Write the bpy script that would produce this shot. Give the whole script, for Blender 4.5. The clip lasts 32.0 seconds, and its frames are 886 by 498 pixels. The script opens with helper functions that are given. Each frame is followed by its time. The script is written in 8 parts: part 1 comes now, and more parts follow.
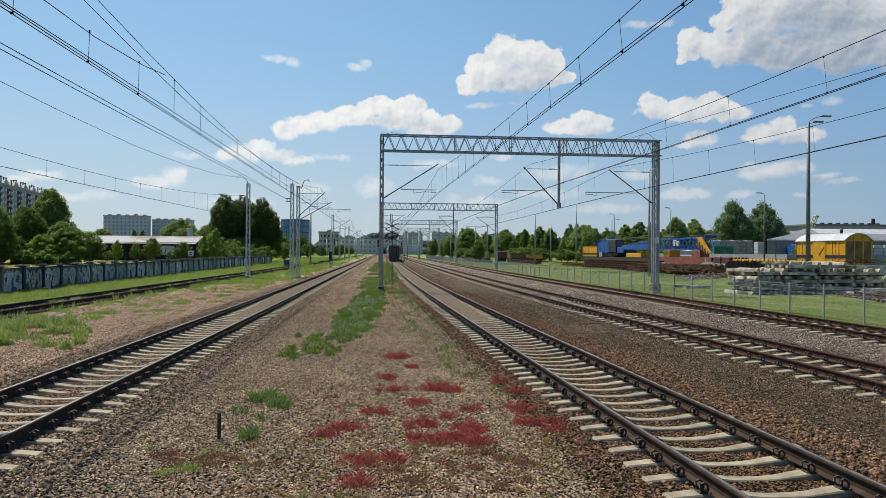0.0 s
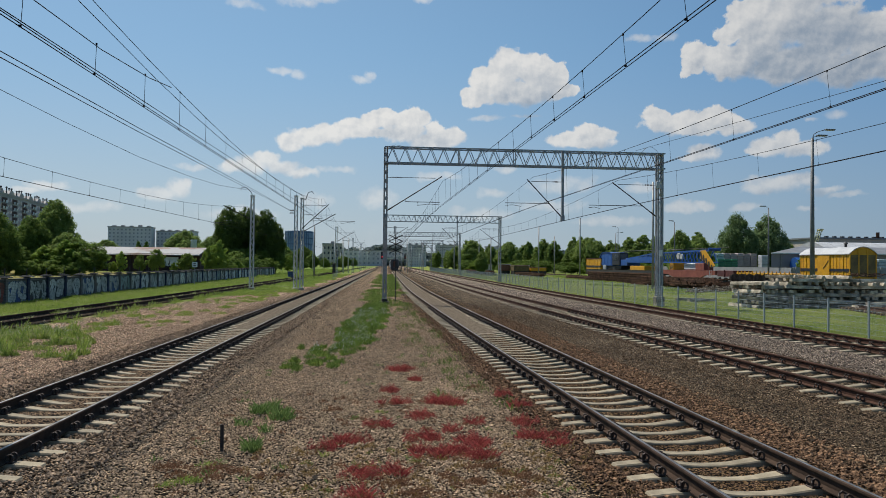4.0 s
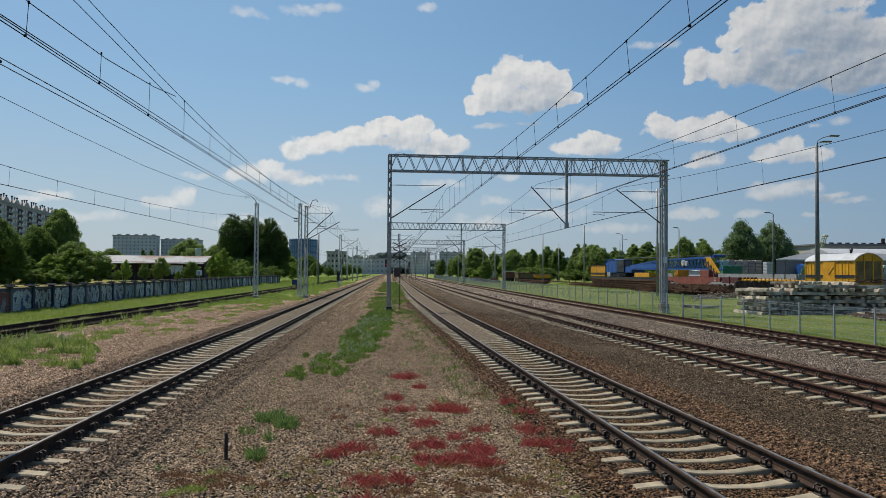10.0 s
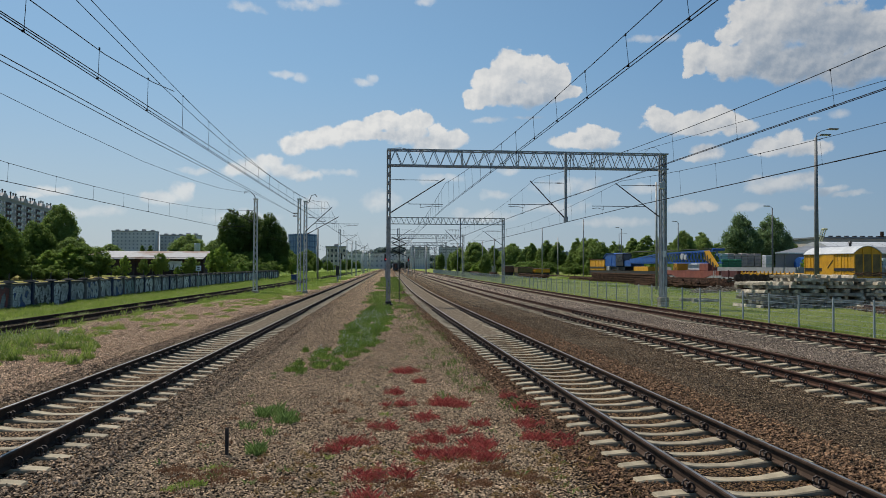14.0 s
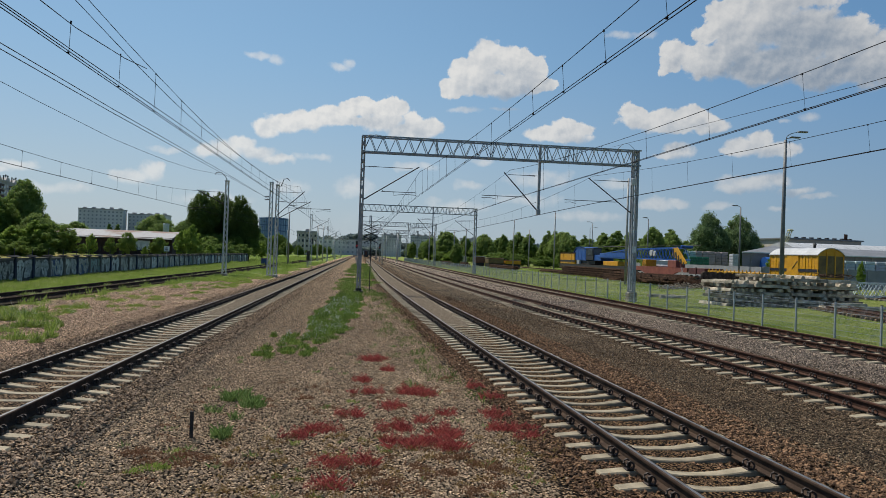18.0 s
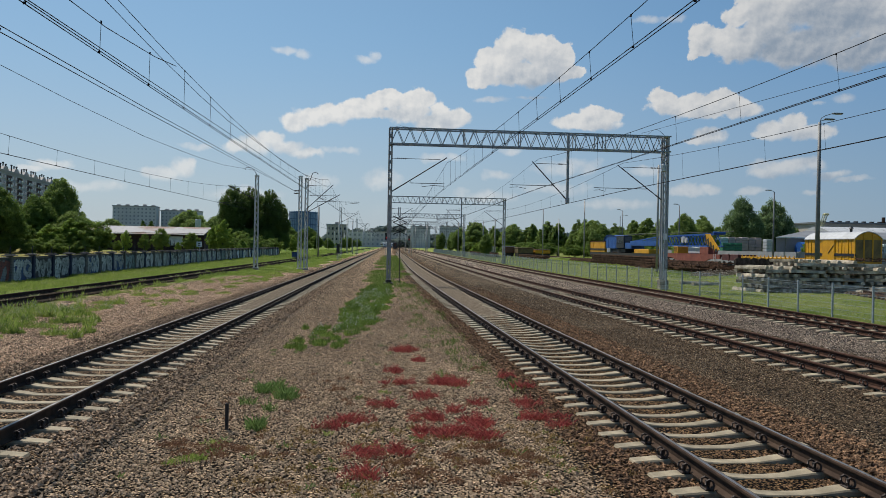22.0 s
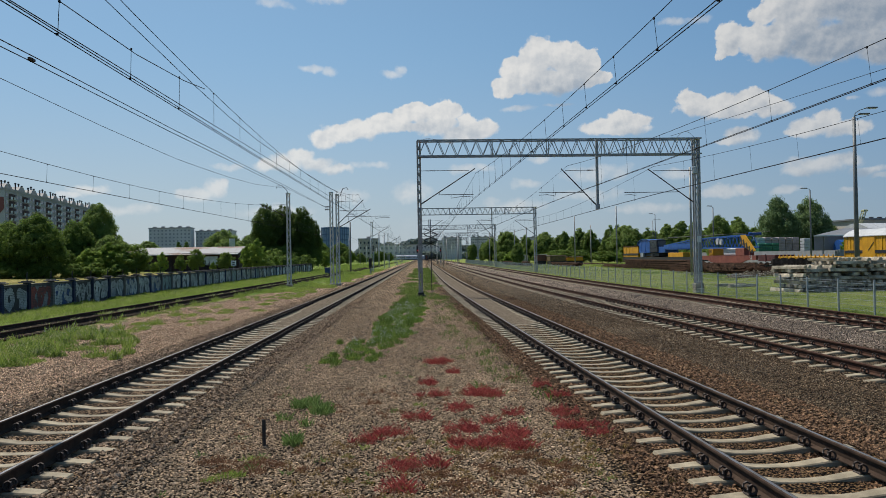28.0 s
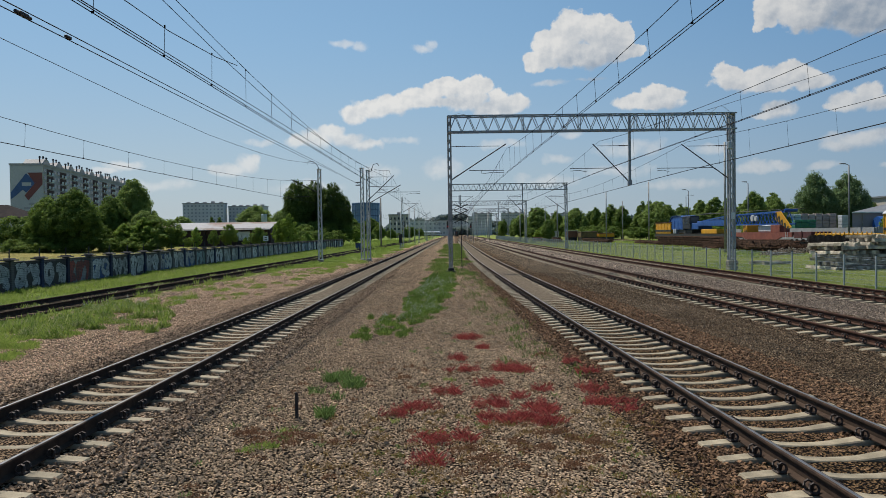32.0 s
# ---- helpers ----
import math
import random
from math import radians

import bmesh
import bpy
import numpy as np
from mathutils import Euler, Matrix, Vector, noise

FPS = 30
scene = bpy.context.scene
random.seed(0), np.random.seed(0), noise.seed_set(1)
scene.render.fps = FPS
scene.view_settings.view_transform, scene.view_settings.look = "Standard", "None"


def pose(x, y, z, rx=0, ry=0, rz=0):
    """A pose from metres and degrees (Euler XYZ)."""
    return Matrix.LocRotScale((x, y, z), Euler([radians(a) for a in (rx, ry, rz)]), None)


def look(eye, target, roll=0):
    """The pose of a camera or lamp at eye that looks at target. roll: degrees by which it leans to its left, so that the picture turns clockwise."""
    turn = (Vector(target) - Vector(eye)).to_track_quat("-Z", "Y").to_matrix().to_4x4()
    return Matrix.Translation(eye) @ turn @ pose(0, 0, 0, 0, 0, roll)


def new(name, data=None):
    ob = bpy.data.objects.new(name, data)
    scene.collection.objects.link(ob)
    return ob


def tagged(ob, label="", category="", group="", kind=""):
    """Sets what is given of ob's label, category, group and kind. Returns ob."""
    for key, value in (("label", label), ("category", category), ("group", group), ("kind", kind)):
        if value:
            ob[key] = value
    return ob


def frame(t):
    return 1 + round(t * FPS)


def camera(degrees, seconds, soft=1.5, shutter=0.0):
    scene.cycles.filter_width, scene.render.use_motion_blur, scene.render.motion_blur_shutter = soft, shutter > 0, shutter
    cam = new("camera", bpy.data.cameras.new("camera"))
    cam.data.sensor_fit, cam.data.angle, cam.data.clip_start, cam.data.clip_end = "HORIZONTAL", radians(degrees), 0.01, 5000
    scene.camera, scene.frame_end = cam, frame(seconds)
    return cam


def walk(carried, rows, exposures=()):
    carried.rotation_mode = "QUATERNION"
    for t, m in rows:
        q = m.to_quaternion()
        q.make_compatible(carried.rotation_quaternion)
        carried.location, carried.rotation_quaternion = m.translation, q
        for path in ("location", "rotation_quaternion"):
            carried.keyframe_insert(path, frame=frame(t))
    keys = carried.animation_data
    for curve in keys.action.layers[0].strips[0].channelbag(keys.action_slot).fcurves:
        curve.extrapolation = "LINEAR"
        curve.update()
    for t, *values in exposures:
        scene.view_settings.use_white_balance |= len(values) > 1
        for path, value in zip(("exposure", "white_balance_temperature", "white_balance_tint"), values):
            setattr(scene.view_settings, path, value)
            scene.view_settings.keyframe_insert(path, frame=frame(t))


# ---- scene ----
# The camera: a person holding it at the end of a platform, turning a little
import itertools

cam = camera(60.0, 32.0, soft=0.65)
PATH = [
    (0, 0.000, 0.000, 2.445, -6.11, 0.23, 0.37),
    (0.5, -0.006, -0.002, 2.445, -6.00, 0.37, 0.19),
    (1, -0.004, -0.003, 2.443, -5.86, 0.68, 0.14),
    (1.5, -0.004, -0.001, 2.441, -5.67, 1.33, -0.00),
    (2, -0.005, 0.004, 2.440, -5.82, 1.28, 0.09),
    (2.5, -0.006, 0.004, 2.444, -6.02, 1.07, 0.35),
    (3, -0.001, -0.003, 2.442, -6.06, 0.71, 0.47),
    (3.5, -0.003, -0.013, 2.453, -5.97, 1.16, 0.55),
    (5.5, -0.000, -0.018, 2.443, -5.41, 0.99, 0.42),
    (6, 0.001, -0.008, 2.447, -5.41, 1.15, 0.51),
    (6.5, -0.005, 0.005, 2.442, -5.58, 1.52, 0.56),
    (7, -0.008, -0.001, 2.442, -5.67, 1.53, 0.55),
    (7.5, -0.005, -0.008, 2.442, -5.71, 1.55, 0.56),
    (8, -0.004, -0.009, 2.450, -5.70, 1.61, 0.57),
    (8.5, -0.007, 0.001, 2.437, -5.66, 1.67, 0.49),
    (9, -0.007, 0.002, 2.446, -5.60, 1.67, 0.48),
    (9.5, -0.011, 0.010, 2.444, -5.57, 1.71, 0.40),
    (10, -0.003, 0.002, 2.447, -5.53, 1.70, 0.39),
    (10.5, -0.000, -0.000, 2.444, -5.47, 1.72, 0.37),
    (11, -0.006, 0.001, 2.445, -5.45, 1.71, 0.32),
    (11.5, -0.005, -0.008, 2.445, -5.41, 1.71, 0.28),
    (12, -0.001, 0.007, 2.441, -5.45, 1.68, 0.20),
    (12.5, -0.004, 0.011, 2.438, -5.44, 1.32, 0.15),
    (13, -0.006, 0.011, 2.441, -5.45, 1.36, 0.12),
    (13.5, -0.009, 0.013, 2.447, -5.52, 1.39, 0.15),
    (14, -0.008, -0.000, 2.446, -5.59, 1.29, 0.20),
    (14.5, -0.004, -0.002, 2.450, -5.64, 1.26, 0.14),
    (15, -0.009, -0.009, 2.453, -6.38, 1.39, 0.37),
    (15.5, -0.007, -0.007, 2.467, -7.12, 1.14, 1.03),
    (17.5, -0.014, -0.008, 2.463, -7.39, 0.51, 1.53),
    (18, -0.018, -0.005, 2.457, -7.72, 0.50, 2.02),
    (18.5, -0.020, 0.004, 2.459, -7.98, 0.39, 1.98),
    (19, -0.015, -0.001, 2.458, -8.49, 0.29, 1.69),
    (19.5, -0.005, -0.008, 2.461, -8.65, -0.21, 1.70),
    (20, -0.012, 0.006, 2.458, -8.63, -0.21, 1.68),
    (20.5, -0.018, 0.009, 2.450, -8.56, 0.48, 1.61),
    (21, -0.013, 0.015, 2.454, -8.17, 0.90, 1.42),
    (21.5, -0.015, 0.009, 2.448, -6.86, 0.46, 1.25),
    (22, -0.013, -0.009, 2.448, -5.56, -0.24, 1.03),
    (22.5, -0.000, -0.008, 2.450, -5.11, -1.42, 0.28),
    (23, -0.001, -0.007, 2.448, -4.81, -1.14, -0.45),
    (23.5, 0.002, -0.013, 2.435, -4.50, 0.07, -0.97),
    (24, -0.001, -0.008, 2.438, -4.08, 0.67, -1.27),
    (24.5, 0.001, -0.006, 2.431, -3.81, 1.34, -1.27),
    (25, 0.007, -0.011, 2.434, -3.34, 1.12, -1.25),
    (25.5, 0.006, -0.010, 2.437, -3.25, 0.92, -1.31),
    (27.5, 0.023, -0.019, 2.439, -3.37, 0.70, -1.37),
    (28, 0.017, -0.023, 2.446, -3.19, 0.59, -0.97),
    (28.5, 0.018, -0.030, 2.449, -2.44, 0.53, -0.60),
    (29, 0.020, -0.040, 2.449, -2.07, 0.15, -0.55),
    (29.5, 0.015, -0.042, 2.448, -1.78, -0.24, -0.46),
    (30, 0.024, -0.059, 2.454, -1.48, -0.56, -0.59),
    (30.5, 0.016, -0.056, 2.453, -1.22, -0.80, -0.58),
    (31, 0.017, -0.057, 2.451, -1.10, -0.91, -0.62),
    (31.5, 0.017, -0.056, 2.455, -0.99, -1.05, -0.66),
    (32, 0.017, -0.062, 2.453, -0.91, -1.18, -0.80),
]

CLIP = 32.0


def held(x, y, z, yaw, pitch, roll):
    return pose(x, y, z, 90 + pitch, 0, yaw) @ pose(0, 0, 0, 0, 0, roll)


# ---- world, sun, exposure ----
SUN = Vector((-0.36, 0.46, 0.92)).normalized()
sun_data = bpy.data.lights.new("sun", "SUN")
sun_data.energy, sun_data.angle, sun_data.color = 5.0, radians(0.55), (1.0, 0.94, 0.84)
sun = new("sun", sun_data)
sun.matrix_world = look(SUN * 100, (0, 0, 0))
EXPOSURES = [(0, 0.47), (1.0, 0.46), (1.8, 0.22), (CLIP, 0.2)]

# clouds, puff by puff: azimuth from +y to the right, elevation, half width, half height, in degrees
TOWERING_CLOUD = [(10.7, 14.4, 1.68, 1.36), (12.6, 14.1, 1.88, 1.51), (14.0, 13.7, 1.25, 1.19), (9.2, 13.4, 1.48, 1.21), (8.1, 12.4, 1.27, 0.81), (11.5, 12.5, 2.93, 1.05), (14.6, 12.7, 1.41, 0.56)]
GREAT_CLOUD = [(28.2, 15.0, 1.9, 1.2), (25.0, 14.4, 1.2, 0.9), (24.0, 14.9, 1.15, 0.83), (23.6, 13.9, 0.92, 0.69), (26.5, 14.1, 1.85, 1.35), (27.4, 16.8, 1.46, 1.53), (30.1, 16.5, 2.46, 2.15), (32.8, 15.3, 2.35, 2.12), (35.3, 14.6, 1.92, 2.08), (30.1, 13.6, 3.16, 1.39), (33.5, 13.0, 2.98, 1.22), (37.0, 13.5, 2.16, 2.06), (26.1, 15.9, 0.97, 0.81), (31.8, 18.2, 3.76, 1.39)]
MIDDLE_CLOUD = [(21.3, 10.7, 1.18, 0.71), (22.1, 10.1, 2.14, 0.71), (23.2, 10.3, 1.54, 0.78), (25.3, 10.5, 1.20, 0.77), (26.1, 9.8, 1.71, 0.66), (24.2, 9.7, 2.66, 0.51), (16.7, 9.6, 1.43, 0.73), (15.0, 9.2, 1.73, 0.61), (17.7, 9.5, 1.01, 0.65), (16.3, 8.9, 2.45, 0.45)]
RIGHT_CLOUD = [(29.9, 8.8, 1.06, 0.68), (28.8, 8.2, 1.50, 0.69), (30.9, 8.0, 1.73, 0.60), (27.9, 7.9, 0.72, 0.35), (29.3, 5.8, 2.13, 0.69), (30.9, 5.9, 1.38, 0.49), (28.2, 5.4, 1.22, 0.43), (32.1, 5.2, 1.29, 0.34), (24.4, 8.1, 1.33, 0.71), (23.6, 7.7, 0.84, 0.36), (23.2, 4.2, 1.69, 0.60), (24.6, 4.4, 0.94, 0.44)]
BANK_CLOUD = [(-5.5, 8.8, 1.14, 0.77), (-4.2, 9.3, 1.64, 0.86), (-2.6, 9.6, 1.87, 0.90), (-0.7, 10.0, 2.09, 0.82), (1.6, 10.7, 2.11, 0.74), (3.5, 10.8, 1.48, 0.74), (2.9, 9.7, 1.90, 0.82), (4.5, 9.1, 1.78, 0.75), (5.2, 9.9, 0.85, 0.82), (0.3, 9.6, 2.31, 0.41), (6.5, 9.4, 1.35, 0.79), (5.8, 9.0, 1.27, 0.41)]
LEFT_CLOUD = [(-8.3, 7.0, 1.59, 0.81), (-7.1, 7.6, 1.21, 0.69), (-9.7, 6.8, 1.34, 0.48), (-6.1, 7.0, 1.70, 0.53), (-4.8, 6.6, 1.55, 0.41), (-13.3, 5.2, 1.13, 0.79), (-14.4, 4.7, 1.34, 0.63), (-15.3, 4.7, 0.96, 0.43), (-12.7, 5.6, 0.57, 0.40), (-21.5, 5.0, 1.47, 0.49), (-22.6, 4.6, 1.05, 0.33)]
SMALL_CLOUD = [(-6.3, 13.8, 1.06, 0.35), (-5.1, 13.6, 0.70, 0.44), (-0.5, 13.5, 0.96, 0.40), (0.1, 13.8, 0.59, 0.36), (-8.8, 18.2, 1.44, 0.49), (-5.1, 18.6, 1.72, 0.49), (-3.0, 18.9, 1.50, 0.49), (4.1, 19.1, 0.93, 0.34), (20.3, 16.1, 1.39, 0.34), (22.0, 16.1, 0.98, 0.38), (33.0, 10.2, 1.00, 0.40), (9.1, 10.8, 1.69, 0.29), (11.9, 10.9, 1.17, 0.20)]
LOW_CLOUD = [(-19.8, 3.6, 2.41, 0.53), (-18.3, 3.8, 1.48, 0.46), (-3.8, 4.6, 1.73, 0.66), (0.8, 4.8, 1.68, 1.01), (-2.2, 6.9, 1.83, 0.33), (5.4, 6.6, 2.32, 0.42), (9.6, 5.3, 1.68, 0.50), (14.6, 6.0, 2.88, 0.74), (13.8, 4.4, 2.90, 0.58), (10.5, 7.2, 1.34, 0.37), (20.3, 5.6, 1.74, 0.49), (31.4, 10.0, 0.75, 0.19), (31.1, 4.0, 0.93, 0.27), (27.2, 4.2, 1.17, 0.39), (-12.4, 6.8, 1.30, 0.32), (18.3, 3.3, 3.21, 0.49), (8.4, 3.7, 2.95, 0.59), (-9.0, 3.5, 3.16, 0.57), (33.4, 4.8, 1.32, 0.26)]


def wire(tree, node, socket, value):
    if isinstance(value, bpy.types.NodeSocket):
        tree.links.new(value, node.inputs[socket])
    else:
        node.inputs[socket].default_value = value


def calc(tree, op, a, b=0.0, c=0.0, clamp=False):
    n = tree.nodes.new("ShaderNodeMath")
    n.operation, n.use_clamp = op, clamp
    for i, v in enumerate((a, b, c)):
        wire(tree, n, i, v)
    return n.outputs[0]


def smooth(tree, v, lo, hi, a=0.0, b=1.0):
    n = tree.nodes.new("ShaderNodeMapRange")
    n.interpolation_type = "SMOOTHSTEP"
    for i, x in enumerate((v, lo, hi, a, b)):
        wire(tree, n, i, x)
    return n.outputs[0]


def blend(tree, f, a, b, mode="MIX"):
    n = tree.nodes.new("ShaderNodeMix")
    n.data_type, n.blend_type = "RGBA", mode
    for k, v in (("Factor", f), ("A", a), ("B", b)):
        s = [i for i in n.inputs if i.name == k and i.enabled][0]
        if isinstance(v, bpy.types.NodeSocket):
            tree.links.new(v, s)
        else:
            s.default_value = v if k == "Factor" else (*v[:3], 1)
    return [o for o in n.outputs if o.enabled][0]


def noise_of(tree, vec, scale, detail=4.0, rough=0.55, distort=0.0):
    n = tree.nodes.new("ShaderNodeTexNoise")
    wire(tree, n, "Scale", scale), wire(tree, n, "Detail", detail), wire(tree, n, "Roughness", rough), wire(tree, n, "Distortion", distort)
    if vec is not None:
        tree.links.new(vec, n.inputs["Vector"])
    return n.outputs["Fac"]


def vector_math(tree, op, a, b, c=(0, 0, 0)):
    n = tree.nodes.new("ShaderNodeVectorMath")
    n.operation = op
    for i, v in enumerate((a, b, c)):
        wire(tree, n, i, v)
    return n.outputs["Value" if op == "DOT_PRODUCT" else 0]


def billow(tree, vec, scale):
    """Rounded lumps, 0 between them and 1 on top."""
    n = tree.nodes.new("ShaderNodeTexVoronoi")
    n.feature = "SMOOTH_F1"
    n.inputs["Scale"].default_value, n.inputs["Smoothness"].default_value = scale, 0.35
    tree.links.new(vec, n.inputs["Vector"])
    d = n.outputs["Distance"]
    return calc(tree, "SUBTRACT", 1.0, calc(tree, "MULTIPLY", d, d))


def cloud_group():
    """How thick the clouds are in a direction: heaped puffs, and thin ones low over the horizon."""
    g = bpy.data.node_groups.new("cloud_cover", "ShaderNodeTree")
    g.interface.new_socket("Direction", in_out="INPUT", socket_type="NodeSocketVector")
    g.interface.new_socket("Cover", in_out="OUTPUT", socket_type="NodeSocketFloat")
    g.interface.new_socket("Thin", in_out="OUTPUT", socket_type="NodeSocketFloat")
    inp, out = g.nodes.new("NodeGroupInput"), g.nodes.new("NodeGroupOutput")
    d = inp.outputs[0]
    ripple = g.nodes.new("ShaderNodeTexNoise")
    ripple.inputs["Scale"].default_value, ripple.inputs["Detail"].default_value, ripple.inputs["Roughness"].default_value = 26.0, 6.0, 0.62
    g.links.new(d, ripple.inputs["Vector"])
    warped = vector_math(g, "MULTIPLY_ADD", ripple.outputs["Color"], (0.030, 0.030, 0.022), vector_math(g, "ADD", d, (-0.015, -0.015, -0.011)))
    sep = g.nodes.new("ShaderNodeSeparateXYZ")
    g.links.new(warped, sep.inputs[0])
    az = calc(g, "MULTIPLY", calc(g, "ARCTAN2", sep.outputs[0], sep.outputs[1]), 57.2958)
    el = calc(g, "MULTIPLY", calc(g, "ARCSINE", sep.outputs[2]), 57.2958)
    place = g.nodes.new("ShaderNodeCombineXYZ")
    g.links.new(az, place.inputs[0]), g.links.new(el, place.inputs[1])

    def nearest(puffs):
        best = None
        for a, e, w, h in puffs:
            q = vector_math(g, "MULTIPLY_ADD", place.outputs[0], (1 / w, 1 / h, 0), (-a / w, -e / h, 0))
            r = vector_math(g, "DOT_PRODUCT", q, q)
            best = r if best is None else calc(g, "SMOOTH_MIN", best, r, 0.35)
        return calc(g, "MINIMUM", best, 3.5)

    lumps = calc(g, "ADD", calc(g, "MULTIPLY", billow(g, d, 46.0), 0.62), calc(g, "MULTIPLY", billow(g, d, 105.0), 0.34))
    fine = noise_of(g, d, 60.0, 6.0, 0.65)
    rough = calc(g, "ADD", calc(g, "MULTIPLY_ADD", fine, 1.3, -0.65), calc(g, "SUBTRACT", lumps, 0.72))
    heaps = nearest(TOWERING_CLOUD + GREAT_CLOUD + MIDDLE_CLOUD + RIGHT_CLOUD + BANK_CLOUD + LEFT_CLOUD)
    at_edge = smooth(g, heaps, 0.1, 0.9, 0.25, 1.0)
    g.links.new(calc(g, "MULTIPLY_ADD", rough, at_edge, calc(g, "SUBTRACT", 1.08, heaps)), out.inputs[0])
    wisps = nearest(SMALL_CLOUD + LOW_CLOUD)
    veil = calc(g, "MULTIPLY_ADD", noise_of(g, d, 12.0, 6.0, 0.62), 2.2, -1.22)
    low = smooth(g, el, 1.0, 11.0, 0.0, -1.2)
    g.links.new(calc(g, "MAXIMUM", calc(g, "ADD", calc(g, "SUBTRACT", 1.0, wisps), rough), calc(g, "ADD", veil, low)), out.inputs[1])
    return g


def make_world():
    world = bpy.data.worlds.new("sky")
    scene.world = world
    world.use_nodes = True
    t = world.node_tree
    t.nodes.clear()
    sky = t.nodes.new("ShaderNodeTexSky")
    sky.sky_type, sky.sun_disc = "NISHITA", False
    sky.sun_elevation, sky.sun_rotation = math.asin(SUN.z), math.atan2(SUN.x, SUN.y)
    sky.air_density, sky.dust_density, sky.ozone_density = 1.15, 0.5, 2.6
    co = t.nodes.new("ShaderNodeTexCoord")
    d = co.outputs["Generated"]
    cover_group = cloud_group()

    def cover(vec):
        n = t.nodes.new("ShaderNodeGroup")
        n.node_tree = cover_group
        t.links.new(vec, n.inputs[0])
        return n.outputs

    shift = vector_math(t, "ADD", d, (-0.010, 0.0, 0.020))
    here, sunward, high = cover(d), cover(shift), cover(vector_math(t, "ADD", d, (-0.022, 0.0, 0.052)))
    # the sun stands behind the clouds: thin edges glow, thick middles and bases are grey
    cap = calc(t, "MAXIMUM", high[0], -0.6)
    deep = smooth(t, calc(t, "ADD", calc(t, "MULTIPLY_ADD", sunward[0], 0.40, calc(t, "MULTIPLY", here[0], 0.10)), calc(t, "MULTIPLY", cap, 0.34)), -0.35, 0.95)
    near_by = vector_math(t, "ADD", d, (-0.0035, 0.0, 0.0045))

    def lumps(vec):
        return calc(t, "ADD", calc(t, "MULTIPLY", noise_of(t, vec, 34.0, 6.0, 0.6), 2.0), calc(t, "MULTIPLY", billow(t, vec, 38.0), 0.5))

    relief = calc(t, "SUBTRACT", lumps(near_by), lumps(d))
    shade = calc(t, "MULTIPLY_ADD", relief, 0.75, calc(t, "MULTIPLY_ADD", deep, 0.78, 0.10), clamp=True)
    height = t.nodes.new("ShaderNodeSeparateXYZ")
    t.links.new(d, height.inputs[0])
    vapour = smooth(t, height.outputs[2], 0.07, 0.22, 0.75, 0.0)
    heap = smooth(t, here[0], calc(t, "MULTIPLY", vapour, -0.15), calc(t, "ADD", calc(t, "MULTIPLY_ADD", deep, 0.40, 0.34), vapour), 0.0, smooth(t, height.outputs[2], 0.05, 0.2, 0.72, 1.0))
    mask = calc(t, "MAXIMUM", heap, smooth(t, here[1], -0.1, 1.35, 0.0, 0.66))
    tone = blend(t, shade, (9.8, 9.7, 9.4), (4.0, 4.8, 5.8))
    sep = t.nodes.new("ShaderNodeSeparateXYZ")
    t.links.new(d, sep.inputs[0])
    haze = smooth(t, sep.outputs[2], 0.0, 0.16, 0.35, 0.0)
    tone = blend(t, haze, tone, (5.0, 6.2, 7.4))
    air = blend(t, smooth(t, sep.outputs[2], 0.0, 0.30), (5.1, 6.5, 7.9), (3.15, 6.3, 9.8))
    hazy = blend(t, smooth(t, sep.outputs[2], 0.0, 0.40, 0.75, 0.45), sky.outputs[0], air)
    # the sky is brighter towards the sun's side
    side = t.nodes.new("ShaderNodeVectorMath")
    side.operation = "DOT_PRODUCT"
    side.inputs[1].default_value = (-0.616, 0.788, 0.0)
    t.links.new(d, side.inputs[0])
    glare = smooth(t, side.outputs["Value"], 0.1, 0.95, 0.0, 1.0)
    dim = blend(t, glare, (0.62, 0.715, 0.82), (1.03, 1.02, 1.01))
    hazy = blend(t, 1.0, hazy, dim, "MULTIPLY")
    tone = blend(t, 1.0, tone, blend(t, glare, (0.78, 0.79, 0.81), (1.08, 1.07, 1.06)), "MULTIPLY")
    up = calc(t, "GREATER_THAN", sep.outputs[2], 0.0)
    col = blend(t, calc(t, "MULTIPLY", calc(t, "MULTIPLY", mask, 0.93), up), hazy, tone)
    bg, out = t.nodes.new("ShaderNodeBackground"), t.nodes.new("ShaderNodeOutputWorld")
    t.links.new(col, bg.inputs[0])
    bg.inputs[1].default_value = 0.067
    t.links.new(bg.outputs[0], out.inputs[0])


make_world()


# ---- materials ----
def material(name):
    m = bpy.data.materials.new(name)
    m.use_nodes = True
    return m, m.node_tree, m.node_tree.nodes["Principled BSDF"]


def bumped(t, bsdf, height, strength, distance):
    b = t.nodes.new("ShaderNodeBump")
    b.inputs["Strength"].default_value, b.inputs["Distance"].default_value = strength, distance
    t.links.new(height, b.inputs["Height"])
    t.links.new(b.outputs[0], bsdf.inputs["Normal"])


